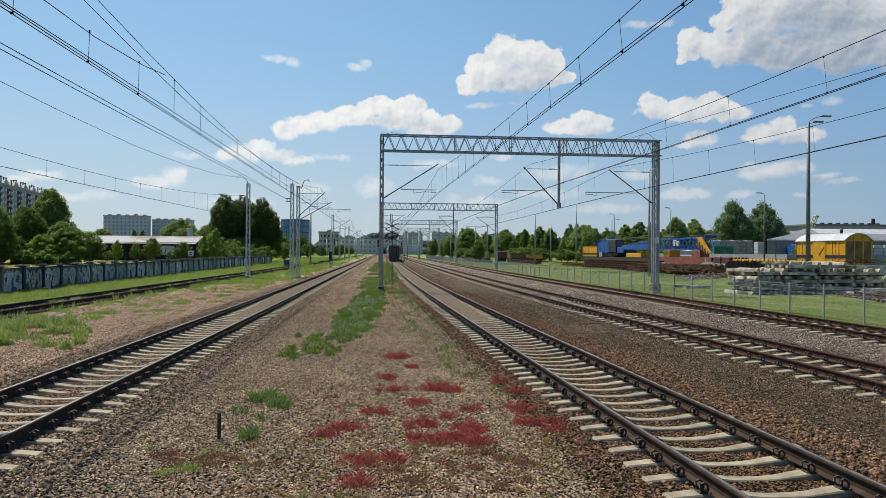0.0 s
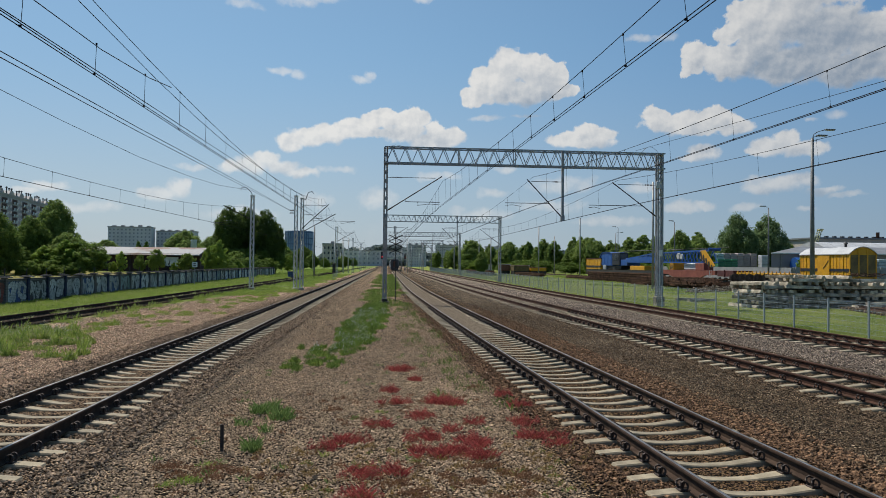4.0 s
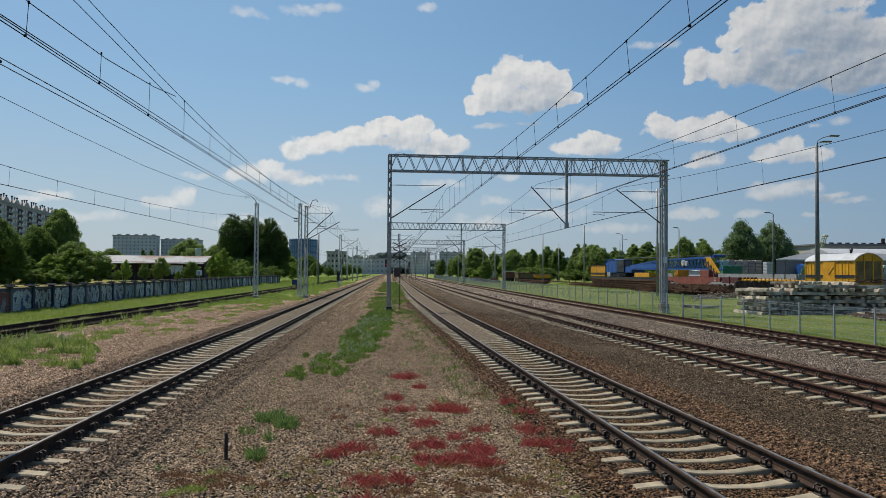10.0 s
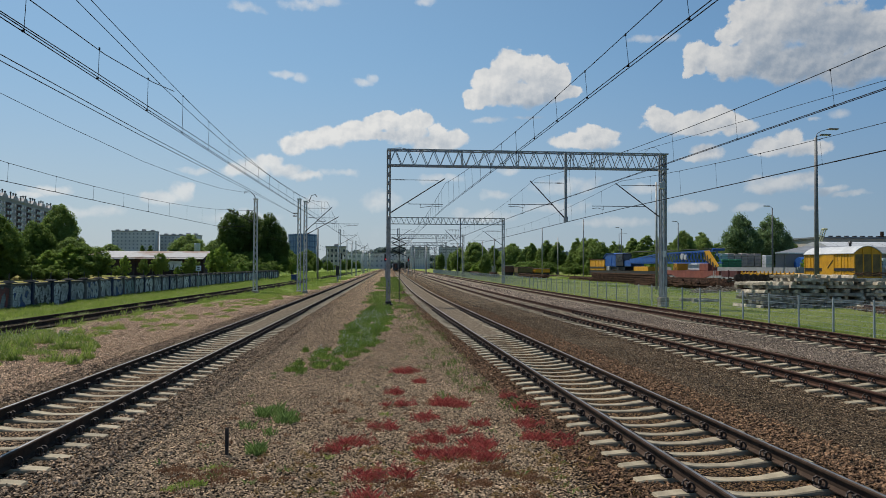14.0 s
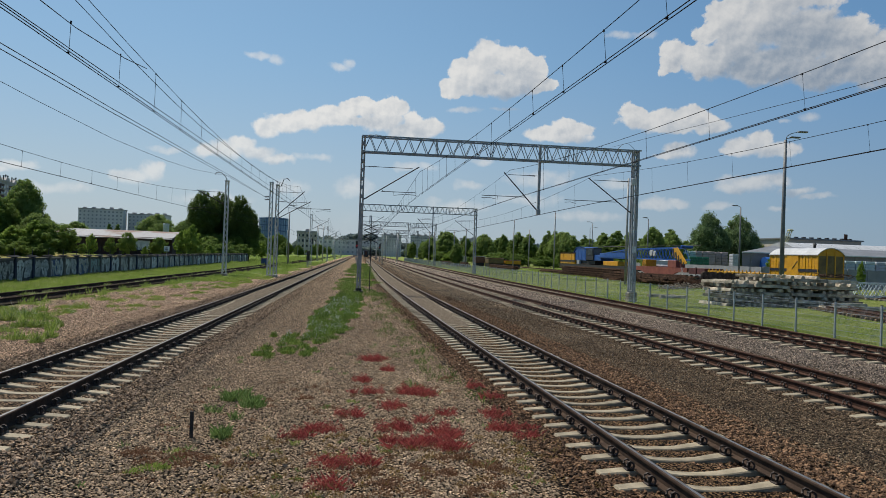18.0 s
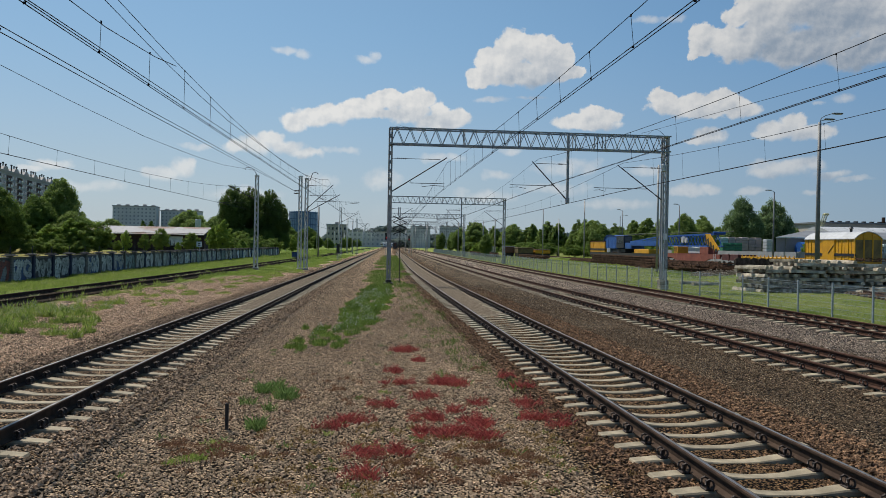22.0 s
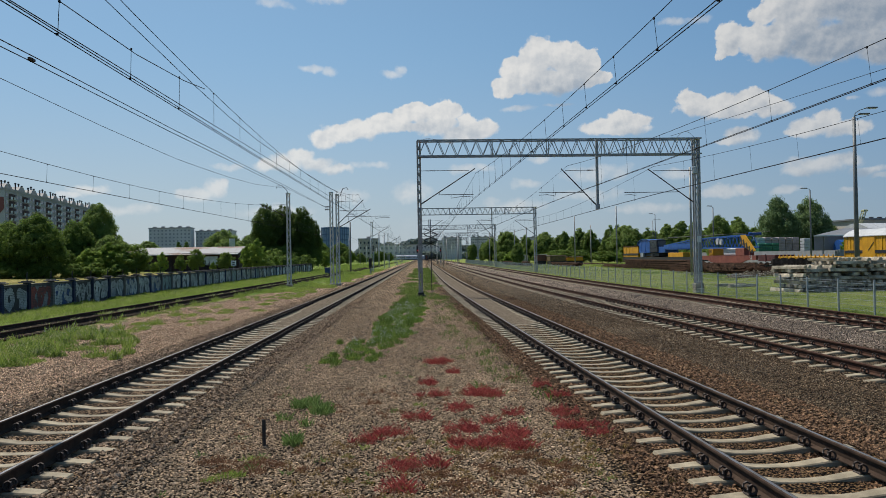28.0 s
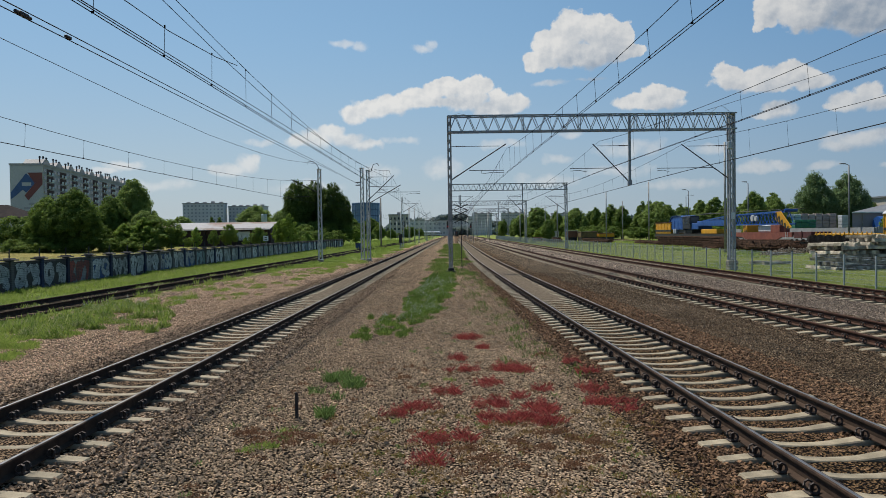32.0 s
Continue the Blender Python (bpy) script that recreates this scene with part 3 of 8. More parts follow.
M = dict(
    ground=ground_material(),
    stone_grey=surf("ballast_stone_grey", (0.56, 0.410, 0.278), (0.30, 0.220, 0.148), 9, 70, 0.95, spec=0.05, vary=0.34, islands=True),
    stone_rust=surf("ballast_stone_rust", (0.275, 0.162, 0.093), (0.080, 0.050, 0.034), 9, 70, 0.95, spec=0.08, vary=0.55, islands=True),
    stone_dark=surf("ballast_stone_dark", (0.225, 0.155, 0.096), (0.088, 0.062, 0.042), 9, 70, 0.95, spec=0.08, vary=0.5, islands=True),
    stone_shoulder=surf("ballast_stone_shoulder", (0.325, 0.192, 0.110), (0.11, 0.070, 0.045), 9, 70, 0.95, spec=0.08, vary=0.55, islands=True),
    stone_left=surf("ballast_stone_grey_brown", (0.41, 0.295, 0.200), (0.14, 0.102, 0.073), 9, 70, 0.95, spec=0.08, vary=0.55, islands=True),
    stone_mauve=surf("ballast_stone_mauve", (0.36, 0.285, 0.225), (0.19, 0.150, 0.122), 9, 70, 0.95, spec=0.08, vary=0.5, islands=True),
    stone_pink=surf("ballast_stone_pink", (0.70, 0.465, 0.315), (0.52, 0.37, 0.25), 9, 70, 0.95, spec=0.08, vary=0.5, islands=True),
    concrete=surf("sleeper_concrete", (0.36, 0.30, 0.205), (0.24, 0.20, 0.135), 4, 70, 0.85, vary=0.16),
    old_concrete=surf("old_concrete", (0.66, 0.575, 0.44), (0.30, 0.26, 0.195), 2.5, 50, 0.9, vary=0.35),
    rail_dark=surf("rail_side_rust", (0.078, 0.052, 0.037), (0.050, 0.034, 0.026), 6, 90, 0.9, 0.0, spec=0.08),
    rail_rust=surf("rail_rust", (0.085, 0.041, 0.027), (0.050, 0.027, 0.019), 6, 90, 0.9, 0.0, spec=0.15),
    rail_top=surf("rail_polished_head", (0.23, 0.225, 0.225), (0.15, 0.14, 0.13), 4, 120, 0.50, 1.0, bump=0.03),
    clip=surf("rail_clip_steel", (0.045, 0.035, 0.03), (0.075, 0.05, 0.04), 20, 120, 0.6, 0.4),
    galv=surf("galvanised_steel", (0.40, 0.42, 0.44), (0.31, 0.33, 0.35), 3, 40, 0.55, 0.35, 0.08),
    mast_grey=surf("painted_mast_grey", (0.44, 0.43, 0.41), (0.30, 0.29, 0.28), 2, 40, 0.6, 0.2, 0.1),
    mast_pale=surf("pale_lattice_paint", (0.70, 0.70, 0.67), (0.52, 0.52, 0.50), 3, 40, 0.6, 0.1, 0.1),
    dark_steel=surf("dark_steel", (0.035, 0.035, 0.038), (0.06, 0.055, 0.05), 5, 60, 0.6, 0.4),
    wire=surf("copper_wire_weathered", (0.012, 0.013, 0.017), (0.020, 0.021, 0.026), 5, 60, 0.8, 0.0, 0, spec=0.1),
    insulator=surf("brown_insulator", (0.06, 0.03, 0.02), (0.05, 0.03, 0.025), 5, 60, 0.3),
    fence=surf("fence_galvanised", (0.42, 0.46, 0.48), (0.34, 0.38, 0.40), 4, 40, 0.55, 0.3, 0.05),
    yellow=surf("yellow_wagon_paint", (0.72, 0.36, 0.010), (0.60, 0.29, 0.012), 1.2, 30, 0.5, vary=0.05),
    white_roof=surf("white_roof_paint", (0.52, 0.53, 0.54), (0.42, 0.43, 0.44), 0.8, 20, 0.6),
    navy=surf("navy_stripe_paint", (0.015, 0.018, 0.03), (0.02, 0.02, 0.03), 3, 30, 0.5),
    blue=surf("crane_blue_paint", (0.020, 0.11, 0.40), (0.016, 0.075, 0.28), 1.5, 30, 0.45),
    red_paint=surf("faded_red_paint", (0.27, 0.075, 0.048), (0.20, 0.056, 0.040), 1.2, 30, 0.6),
    maroon=surf("maroon_wagon_paint", (0.11, 0.025, 0.025), (0.07, 0.02, 0.02), 1.5, 30, 0.7),
    rusty=surf("rusty_scrap", (0.135, 0.076, 0.050), (0.045, 0.028, 0.021), 2, 40, 0.95, spec=0.08, vary=0.35),
    grey_panel=surf("grey_sheet_cladding", (0.34, 0.31, 0.345), (0.28, 0.26, 0.29), 0.3, 10, 0.6),
    roof_sheet=surf("grey_roof_sheet", (0.22, 0.235, 0.245), (0.17, 0.185, 0.19), 0.3, 8, 0.6),
    shed_roof=surf("weathered_shed_roof", (0.30, 0.295, 0.30), (0.20, 0.115, 0.08), 0.16, 4, 0.7, patchy=(0.50, 0.62)),
    shed_wall=surf("dark_red_shed_wall", (0.060, 0.030, 0.026), (0.038, 0.022, 0.020), 0.5, 12, 0.85),
    plaster=surf("grey_plaster", (0.66, 0.63, 0.58), (0.58, 0.55, 0.51), 0.05, 3, 0.8, bump=0.05),
    plaster_dark=surf("grey_block_wall", (0.47, 0.45, 0.43), (0.40, 0.38, 0.37), 0.06, 3, 0.8, bump=0.05),
    beige=surf("beige_plaster", (0.58, 0.52, 0.43), (0.48, 0.43, 0.37), 0.06, 3, 0.8, bump=0.05),
    pane=surf("window_glass", (0.05, 0.06, 0.075), (0.03, 0.035, 0.045), 0.5, 10, 0.18, bump=0, spec=0.6),
    blue_glass=surf("blue_glass_facade", (0.20, 0.33, 0.52), (0.15, 0.26, 0.44), 0.05, 2, 0.3, bump=0),
    balcony=surf("pale_balcony_panel", (0.58, 0.57, 0.55), (0.46, 0.32, 0.28), 0.15, 3, 0.8, patchy=(0.5, 0.7)),
    red_wall=surf("dull_red_gable_paint", (0.30, 0.10, 0.08), (0.26, 0.09, 0.08), 0.2, 3, 0.8, bump=0),
    mural_blue=surf("gable_mural_blue", (0.10, 0.17, 0.33), (0.09, 0.15, 0.29), 0.2, 3, 0.8, bump=0),
    tile_roof=surf("brown_tile_roof", (0.045, 0.036, 0.034), (0.035, 0.03, 0.03), 1, 8, 0.95, spec=0.05),
    panel_wall=surf("fence_panel_concrete", (0.20, 0.195, 0.185), (0.085, 0.090, 0.095), 0.7, 18, 0.85, vary=0.25, bump=0.4, courses=0.085),
    pillar=surf("fence_pillar_blue_black", (0.030, 0.050, 0.130), (0.022, 0.024, 0.034), 0.9, 18, 0.85, vary=0.4, courses=0.085),
    cap=surf("fence_cap_concrete", (0.09, 0.088, 0.085), (0.055, 0.055, 0.055), 2, 30, 0.9),
    spray_white=surf("spray_white", (0.80, 0.83, 0.82), (0.58, 0.64, 0.65), 1.5, 30, 0.7, vary=0.2),
    spray_silver=surf("spray_silver", (0.56, 0.60, 0.59), (0.34, 0.385, 0.385), 1.8, 30, 0.6, vary=0.22, courses=0.085),
    spray_grey=surf("spray_silver_grey", (0.28, 0.30, 0.29), (0.15, 0.165, 0.165), 1.5, 30, 0.6, vary=0.25, courses=0.085),
    spray_black=surf("spray_black", (0.015, 0.016, 0.018), (0.03, 0.03, 0.03), 2, 30, 0.6),
    spray_teal=surf("spray_teal", (0.20, 0.34, 0.34), (0.28, 0.37, 0.36), 0.9, 30, 0.7, vary=0.2, courses=0.085),
    spray_red=surf("spray_red", (0.36, 0.075, 0.05), (0.20, 0.07, 0.06), 1.5, 30, 0.7, courses=0.085),
    spray_blue=surf("spray_blue", (0.045, 0.085, 0.24), (0.06, 0.11, 0.22), 1.5, 30, 0.7, courses=0.085),
    bark=surf("bark", (0.085, 0.065, 0.05), (0.05, 0.04, 0.033), 3, 25, 0.95, bump=0.6),
    leaf=leafy("leaf_green", (0.095, 0.155, 0.038), (0.270, 0.350, 0.095), 0.48, 0.65),
    leaf_dark=leafy("leaf_dark_green", (0.066, 0.115, 0.023), (0.215, 0.295, 0.062), 0.45, 0.6),
    leaf_light=leafy("leaf_light_green", (0.120, 0.200, 0.030), (0.300, 0.400, 0.075), 0.48, 0.5),
    leaf_grey=leafy("leaf_grey_green", (0.085, 0.140, 0.055), (0.215, 0.290, 0.125), 0.40, 0.5),
    # far woods: distance haze is mixed into the green
    hazed_leaf=leafy("far_wood_haze_green", (0.155, 0.195, 0.185), (0.225, 0.270, 0.250), 0.3),
    grass=leafy("grass_blades", (0.085, 0.150, 0.024), (0.300, 0.370, 0.088), 0.50, 0.8),
    grass_mid=leafy("grass_strip_green", (0.046, 0.094, 0.021), (0.190, 0.255, 0.060), 0.42, 0.9),
    grass_dry=leafy("grass_pale", (0.150, 0.185, 0.060), (0.420, 0.430, 0.210), 0.45, 0.9),
    flower=surf("white_flowers", (0.75, 0.75, 0.68), (0.65, 0.65, 0.58), 5, 20, 0.8, bump=0),
    tuft=leafy("bluish_tuft_green", (0.075, 0.130, 0.036), (0.190, 0.270, 0.085), 0.45, 0.9),
    red_herb=leafy("red_stonecrop", (0.150, 0.024, 0.026), (0.430, 0.105, 0.088), 0.35, 1.0),
    brown_herb=leafy("brown_herb", (0.15, 0.075, 0.045), (0.23, 0.125, 0.065), 0.3, 0.8),
    coach_side=surf("coach_grey_paint", (0.30, 0.31, 0.32), (0.24, 0.25, 0.26), 0.8, 10, 0.5),
    coach_end=surf("coach_end_dark", (0.085, 0.083, 0.088), (0.12, 0.115, 0.115), 1.5, 20, 0.7),
    coach_door=surf("coach_end_door_brown", (0.20, 0.085, 0.05), (0.15, 0.065, 0.042), 2, 20, 0.6),
    train_white=surf("train_white_paint", (0.72, 0.74, 0.76), (0.62, 0.64, 0.66), 0.8, 10, 0.45),
    dirty_yellow=surf("dirty_yellow_boards", (0.21, 0.145, 0.05), (0.13, 0.095, 0.045), 1.5, 20, 0.7),
    rubber=surf("black_rubber", (0.02, 0.02, 0.02), (0.03, 0.03, 0.03), 4, 30, 0.8),
    lamp_red=surf("signal_red_light", (0.6, 0.02, 0.02), (0.6, 0.02, 0.02), 1, 5, 0.4, bump=0, emit=(1.0, 0.03, 0.05, 1.3)),
    lens=surf("lamp_glass", (0.5, 0.52, 0.55), (0.45, 0.46, 0.5), 4, 30, 0.3, bump=0),
    bag_white=surf("white_wrapped_goods", (0.56, 0.59, 0.62), (0.44, 0.47, 0.50), 0.8, 12, 0.55, vary=0.15),
    bag_grey=surf("grey_wrapped_goods", (0.44, 0.36, 0.345), (0.33, 0.275, 0.265), 0.8, 12, 0.6, vary=0.15),
    tarp_green=surf("green_tarpaulin", (0.04, 0.22, 0.13), (0.03, 0.15, 0.09), 0.8, 12, 0.55, vary=0.15),
    wall_grey=surf("grey_yard_wall", (0.33, 0.34, 0.36), (0.26, 0.27, 0.29), 0.5, 10, 0.8),
    stripe=surf("hazard_black", (0.02, 0.02, 0.02), (0.03, 0.03, 0.03), 2, 20, 0.6),
    fill=surf("fine_grey_fill", (0.22, 0.178, 0.132), (0.095, 0.076, 0.056), 7.0, 30, 0.98, bump=1.0, depth=0.03, spec=0.03),
    leaf_birch=leafy("drooping_dark_leaf", (0.050, 0.086, 0.022), (0.160, 0.218, 0.056), 0.42, 0.6),
    loggia=surf("dark_red_loggia", (0.10, 0.045, 0.042), (0.06, 0.035, 0.035), 0.3, 3, 0.85, bump=0),
    # distant blocks: air haze painted into pale panes and walls
    hazy_pane=surf("window_haze_tint", (0.36, 0.37, 0.40), (0.29, 0.30, 0.33), 0.5, 10, 0.4, bump=0),
    hazy_wall=surf("plaster_haze_tint", (0.74, 0.72, 0.70), (0.62, 0.60, 0.60), 0.06, 3, 0.85, bump=0.05),
    boom=surf("pale_boom_paint", (0.42, 0.42, 0.22), (0.30, 0.31, 0.18), 1, 20, 0.6),
    lattice_white=surf("pale_girder_paint", (0.60, 0.66, 0.70), (0.48, 0.53, 0.56), 2, 30, 0.6),
    hall_roof=surf("pale_grey_roof_sheet", (0.20, 0.205, 0.215), (0.155, 0.16, 0.17), 0.3, 8, 0.6),
    bag_pale=surf("pale_green_wrapped_goods", (0.50, 0.60, 0.58), (0.42, 0.52, 0.52), 0.8, 12, 0.55, vary=0.15),
    lamp_grey=surf("dull_lamp_steel", (0.19, 0.20, 0.205), (0.14, 0.145, 0.15), 2, 40, 0.6, 0.1, 0.1),
    rust_pale=surf("dusty_rust", (0.20, 0.145, 0.105), (0.105, 0.072, 0.052), 2, 40, 0.95, spec=0.06, vary=0.25),
    # dark gravel, taken darker still for the shade between the siding's rails
    fill_dark=surf("siding_fill_with_shade", (0.050, 0.040, 0.028), (0.024, 0.020, 0.015), 1.6, 24, 0.98, bump=1.0, depth=0.03, spec=0.03),
    rubble=surf("grey_rubble", (0.30, 0.26, 0.21), (0.15, 0.125, 0.10), 6, 60, 0.95, spec=0.05, vary=0.45, islands=True),
    yellow_flower=surf("yellow_flowers", (0.80, 0.62, 0.05), (0.70, 0.52, 0.04), 5, 20, 0.8, bump=0),
    clover=leafy("clover_green", (0.060, 0.120, 0.022), (0.190, 0.270, 0.060), 0.35, 0.6),
    ochre_herb=leafy("ochre_herb", (0.14, 0.085, 0.035), (0.30, 0.20, 0.075), 0.3, 0.8),
    wood_pole=surf("grey_wood_pole", (0.33, 0.31, 0.28), (0.25, 0.23, 0.21), 2, 30, 0.85),
)


# ---- building helpers ----
class Shape:
    """Collects faces for one mesh."""

    def __init__(self):
        self.v, self.f = [], []

    def add(self, verts, faces):
        k = len(self.v)
        self.v += [tuple(p) for p in verts]
        self.f += [tuple(k + i for i in q) for q in faces]
        return self

    def box(self, x0, y0, z0, x1, y1, z1, bevel=0.0):
        if bevel:
            b = bevel
            lo = [(x0 + b, y0 + b, z0), (x1 - b, y0 + b, z0), (x1 - b, y1 - b, z0), (x0 + b, y1 - b, z0)]
            mid = [(x0, y0, z0 + b), (x1, y0, z0 + b), (x1, y1, z0 + b), (x0, y1, z0 + b)]
            mid2 = [(x, y, z1 - b) for x, y, _ in mid]
            top = [(x, y, z1) for x, y, _ in lo]
            fs = [(3, 2, 1, 0), (12, 13, 14, 15)]
            for r in range(3):
                fs += [(4 * r + i, 4 * r + (i + 1) % 4, 4 * r + 4 + (i + 1) % 4, 4 * r + 4 + i) for i in range(4)]
            return self.add(lo + mid + mid2 + top, fs)
        vs = [(x, y, z) for z in (z0, z1) for x, y in ((x0, y0), (x1, y0), (x1, y1), (x0, y1))]
        return self.add(vs, [(3, 2, 1, 0), (4, 5, 6, 7), (0, 1, 5, 4), (1, 2, 6, 5), (2, 3, 7, 6), (3, 0, 4, 7)])

    def beam(self, p, q, w, h=None):
        """A bar of rectangular section from p to q."""
        h = h or w
        p, q = Vector(p), Vector(q)
        d = (q - p).normalized()
        s = d.cross(Vector((0, 0, 1)))
        s = Vector((1, 0, 0)) if s.length < 1e-3 else s.normalized()
        u = s.cross(d)
        vs = [c + s * a * w / 2 + u * b * h / 2 for c in (p, q) for a, b in ((-1, -1), (1, -1), (1, 1), (-1, 1))]
        return self.add(vs, [(3, 2, 1, 0), (4, 5, 6, 7), (0, 1, 5, 4), (1, 2, 6, 5), (2, 3, 7, 6), (3, 0, 4, 7)])

    def tube(self, pts, r, n=8, r2=None):
        """A round bar through the points, tapering to r2."""
        pts = [Vector(p) for p in pts]
        r2 = r if r2 is None else r2
        vs, fs = [], []
        for i, p in enumerate(pts):
            d = (pts[min(i + 1, len(pts) - 1)] - pts[max(i - 1, 0)]).normalized()
            s = d.cross(Vector((0, 0, 1)))
            s = Vector((1, 0, 0)) if s.length < 1e-3 else s.normalized()
            u = s.cross(d)
            k = r + (r2 - r) * i / max(1, len(pts) - 1)
            vs += [p + (s * math.cos(a) + u * math.sin(a)) * k for a in (2 * math.pi * j / n for j in range(n))]
        for i in range(len(pts) - 1):
            fs += [(i * n + j, i * n + (j + 1) % n, (i + 1) * n + (j + 1) % n, (i + 1) * n + j) for j in range(n)]
        fs += [tuple(range(n - 1, -1, -1)), tuple((len(pts) - 1) * n + j for j in range(n))]
        return self.add(vs, fs)

    def sweep(self, profile, rings):
        """A closed profile carried through rings; each ring maps (a, b) to a point."""
        n, vs, fs = len(profile), [], []
        for ring in rings:
            vs += [ring(a, b) for a, b in profile]
        for i in range(len(rings) - 1):
            fs += [(i * n + j, i * n + (j + 1) % n, (i + 1) * n + (j + 1) % n, (i + 1) * n + j) for j in range(n)]
        fs += [tuple(range(n - 1, -1, -1)), tuple((len(rings) - 1) * n + j for j in range(n))]
        return self.add(vs, fs)

    def mesh(self, name, mat, round_edges=False):
        me = bpy.data.meshes.new(name)
        me.from_pydata(self.v, [], self.f)
        me.materials.append(mat)
        me.polygons.foreach_set("use_smooth", [round_edges] * len(me.polygons))
        me.update()
        return me


def thing(name, label, category, group="", at=None, kind=""):
    ob = tagged(new(name), label, category, group, kind)
    ob.empty_display_size = 0.2
    if at is not None:
        ob.matrix_basis = at
    return ob


def part(name, shape, mat, parent=None, label="", at=None, smooth_faces=False):
    """One mesh object under a thing or a part; shape: a Shape or a mesh."""
    ob = new(name, shape.mesh(name, mat, smooth_faces) if isinstance(shape, Shape) else shape)
    ob.parent = parent
    if at is not None:
        ob.matrix_basis = at
    return tagged(ob, label)


def quick_mesh(name, verts, faces_n, mat):
    """A mesh from arrays: verts (n, 3), every faces_n vertices a face."""
    me = bpy.data.meshes.new(name)
    n = len(verts)
    me.vertices.add(n), me.loops.add(n), me.polygons.add(n // faces_n)
    me.vertices.foreach_set("co", np.asarray(verts, np.float32).ravel())
    me.loops.foreach_set("vertex_index", np.arange(n, dtype=np.int32))
    me.polygons.foreach_set("loop_start", np.arange(0, n, faces_n, dtype=np.int32))
    me.materials.append(mat)
    me.update()
    me.shade_flat()
    return me


# ---- lines of the plan ----
def bend(y):
    return BEND / 2 * (math.sqrt((y - 60) ** 2 + 400) + y - 60)


def track_right(c):
    return lambda y: c + bend(y)


R1, R2, R3 = track_right(4.27), track_right(9.83), track_right(15.26)


def L1(y):
    return -5.31 + BEND * y


def L2(y):
    return -15.1 + 0.0455 * y - 0.0081 * (math.sqrt((y - 90) ** 2 + 400) + y - 90)


def wall_x(y):
    return -19.6 + 0.0100 * y


# ---- ground ----
def make_ground():
    xs = sorted({*np.arange(-30, 30.1, 1.0), *np.arange(-120, 121, 15.0), *np.arange(-900, 901, 150.0), -3000, 3000})
    ys = sorted({*np.arange(0, 60.1, 1.0), *np.arange(-60, 200, 10.0), *np.arange(-600, 1501, 150.0), 3000, 5000, -3000})
    s = Shape()
    for y in ys:
        for x in xs:
            z = -0.03 + 0.02 * noise.noise((x * 0.35, y * 0.35, 0)) * (1 if -30 < x < 30 else 0)
            xr = x - bend(y)
            if xr > 16.6:
                z -= min(0.10, 0.1 * (xr - 16.6))
            if x < wall_x(y) - 1 and y < 260:
                z += min(0.9, 0.06 * (wall_x(y) - 1 - x))
            s.v.append((x, y, z))
    n = len(xs)
    s.f = [(j * n + i, j * n + i + 1, (j + 1) * n + i + 1, (j + 1) * n + i) for j in range(len(ys) - 1) for i in range(n - 1)]
    part("ground", s, M["ground"], smooth_faces=True)
    tagged(bpy.data.objects["ground"], "ground of brown gravel, ballast and grass between railway tracks", "ground", kind="structure")


make_ground()


# ---- railway tracks ----
RAIL = [(-0.075, 0), (0.075, 0), (0.075, 0.012), (0.012, 0.032), (0.009, 0.125), (0.036, 0.138), (0.036, 0.162), (0.026, 0.170), (-0.026, 0.170), (-0.036, 0.162), (-0.036, 0.138), (-0.009, 0.125), (-0.012, 0.032), (-0.075, 0.012)]


def sleeper_shape():
    """A pre-stressed concrete sleeper: high seats at both ends, a lower and narrower waist."""
    s = Shape()
    prof = [(-1.0, 0.0), (1.0, 0.0), (0.80, 0.90), (0.70, 1.0), (-0.70, 1.0), (-0.80, 0.90)]
    rings = []
    for x, w, top in ((-1.27, 0.10, -0.045), (-1.235, 0.118, 0.006), (-0.95, 0.128, 0.028), (-0.58, 0.128, 0.030), (-0.44, 0.122, 0.012), (-0.28, 0.110, -0.012), (-0.1, 0.104, -0.022), (0.1, 0.104, -0.022), (0.28, 0.110, -0.012), (0.44, 0.122, 0.012), (0.58, 0.128, 0.030), (0.95, 0.128, 0.028), (1.235, 0.118, 0.006), (1.27, 0.10, -0.045)):
        rings.append(lambda a, b, x=x, w=w, top=top: (x, a * w, -0.14 + b * (top + 0.14)))
    s.sweep(prof, rings)
    return s


def clip_shape():
    """A spring clip: a base plate with two coils of round bar and a bolt."""
    s = Shape()
    s.box(-0.035, -0.05, 0.0, 0.035, 0.05, 0.014, 0.005)
    for dy in (-0.042, 0.042):
        pts = [(0.034 * math.cos(a) + 0.004, dy + 0.014 * math.sin(a), 0.046 + 0.034 * math.sin(a)) for a in (i * math.pi / 4 for i in range(9))]
        s.tube(pts, 0.010, 5)
    s.tube([(0, 0, 0.0), (0, 0, 0.07)], 0.017, 6)
    return s


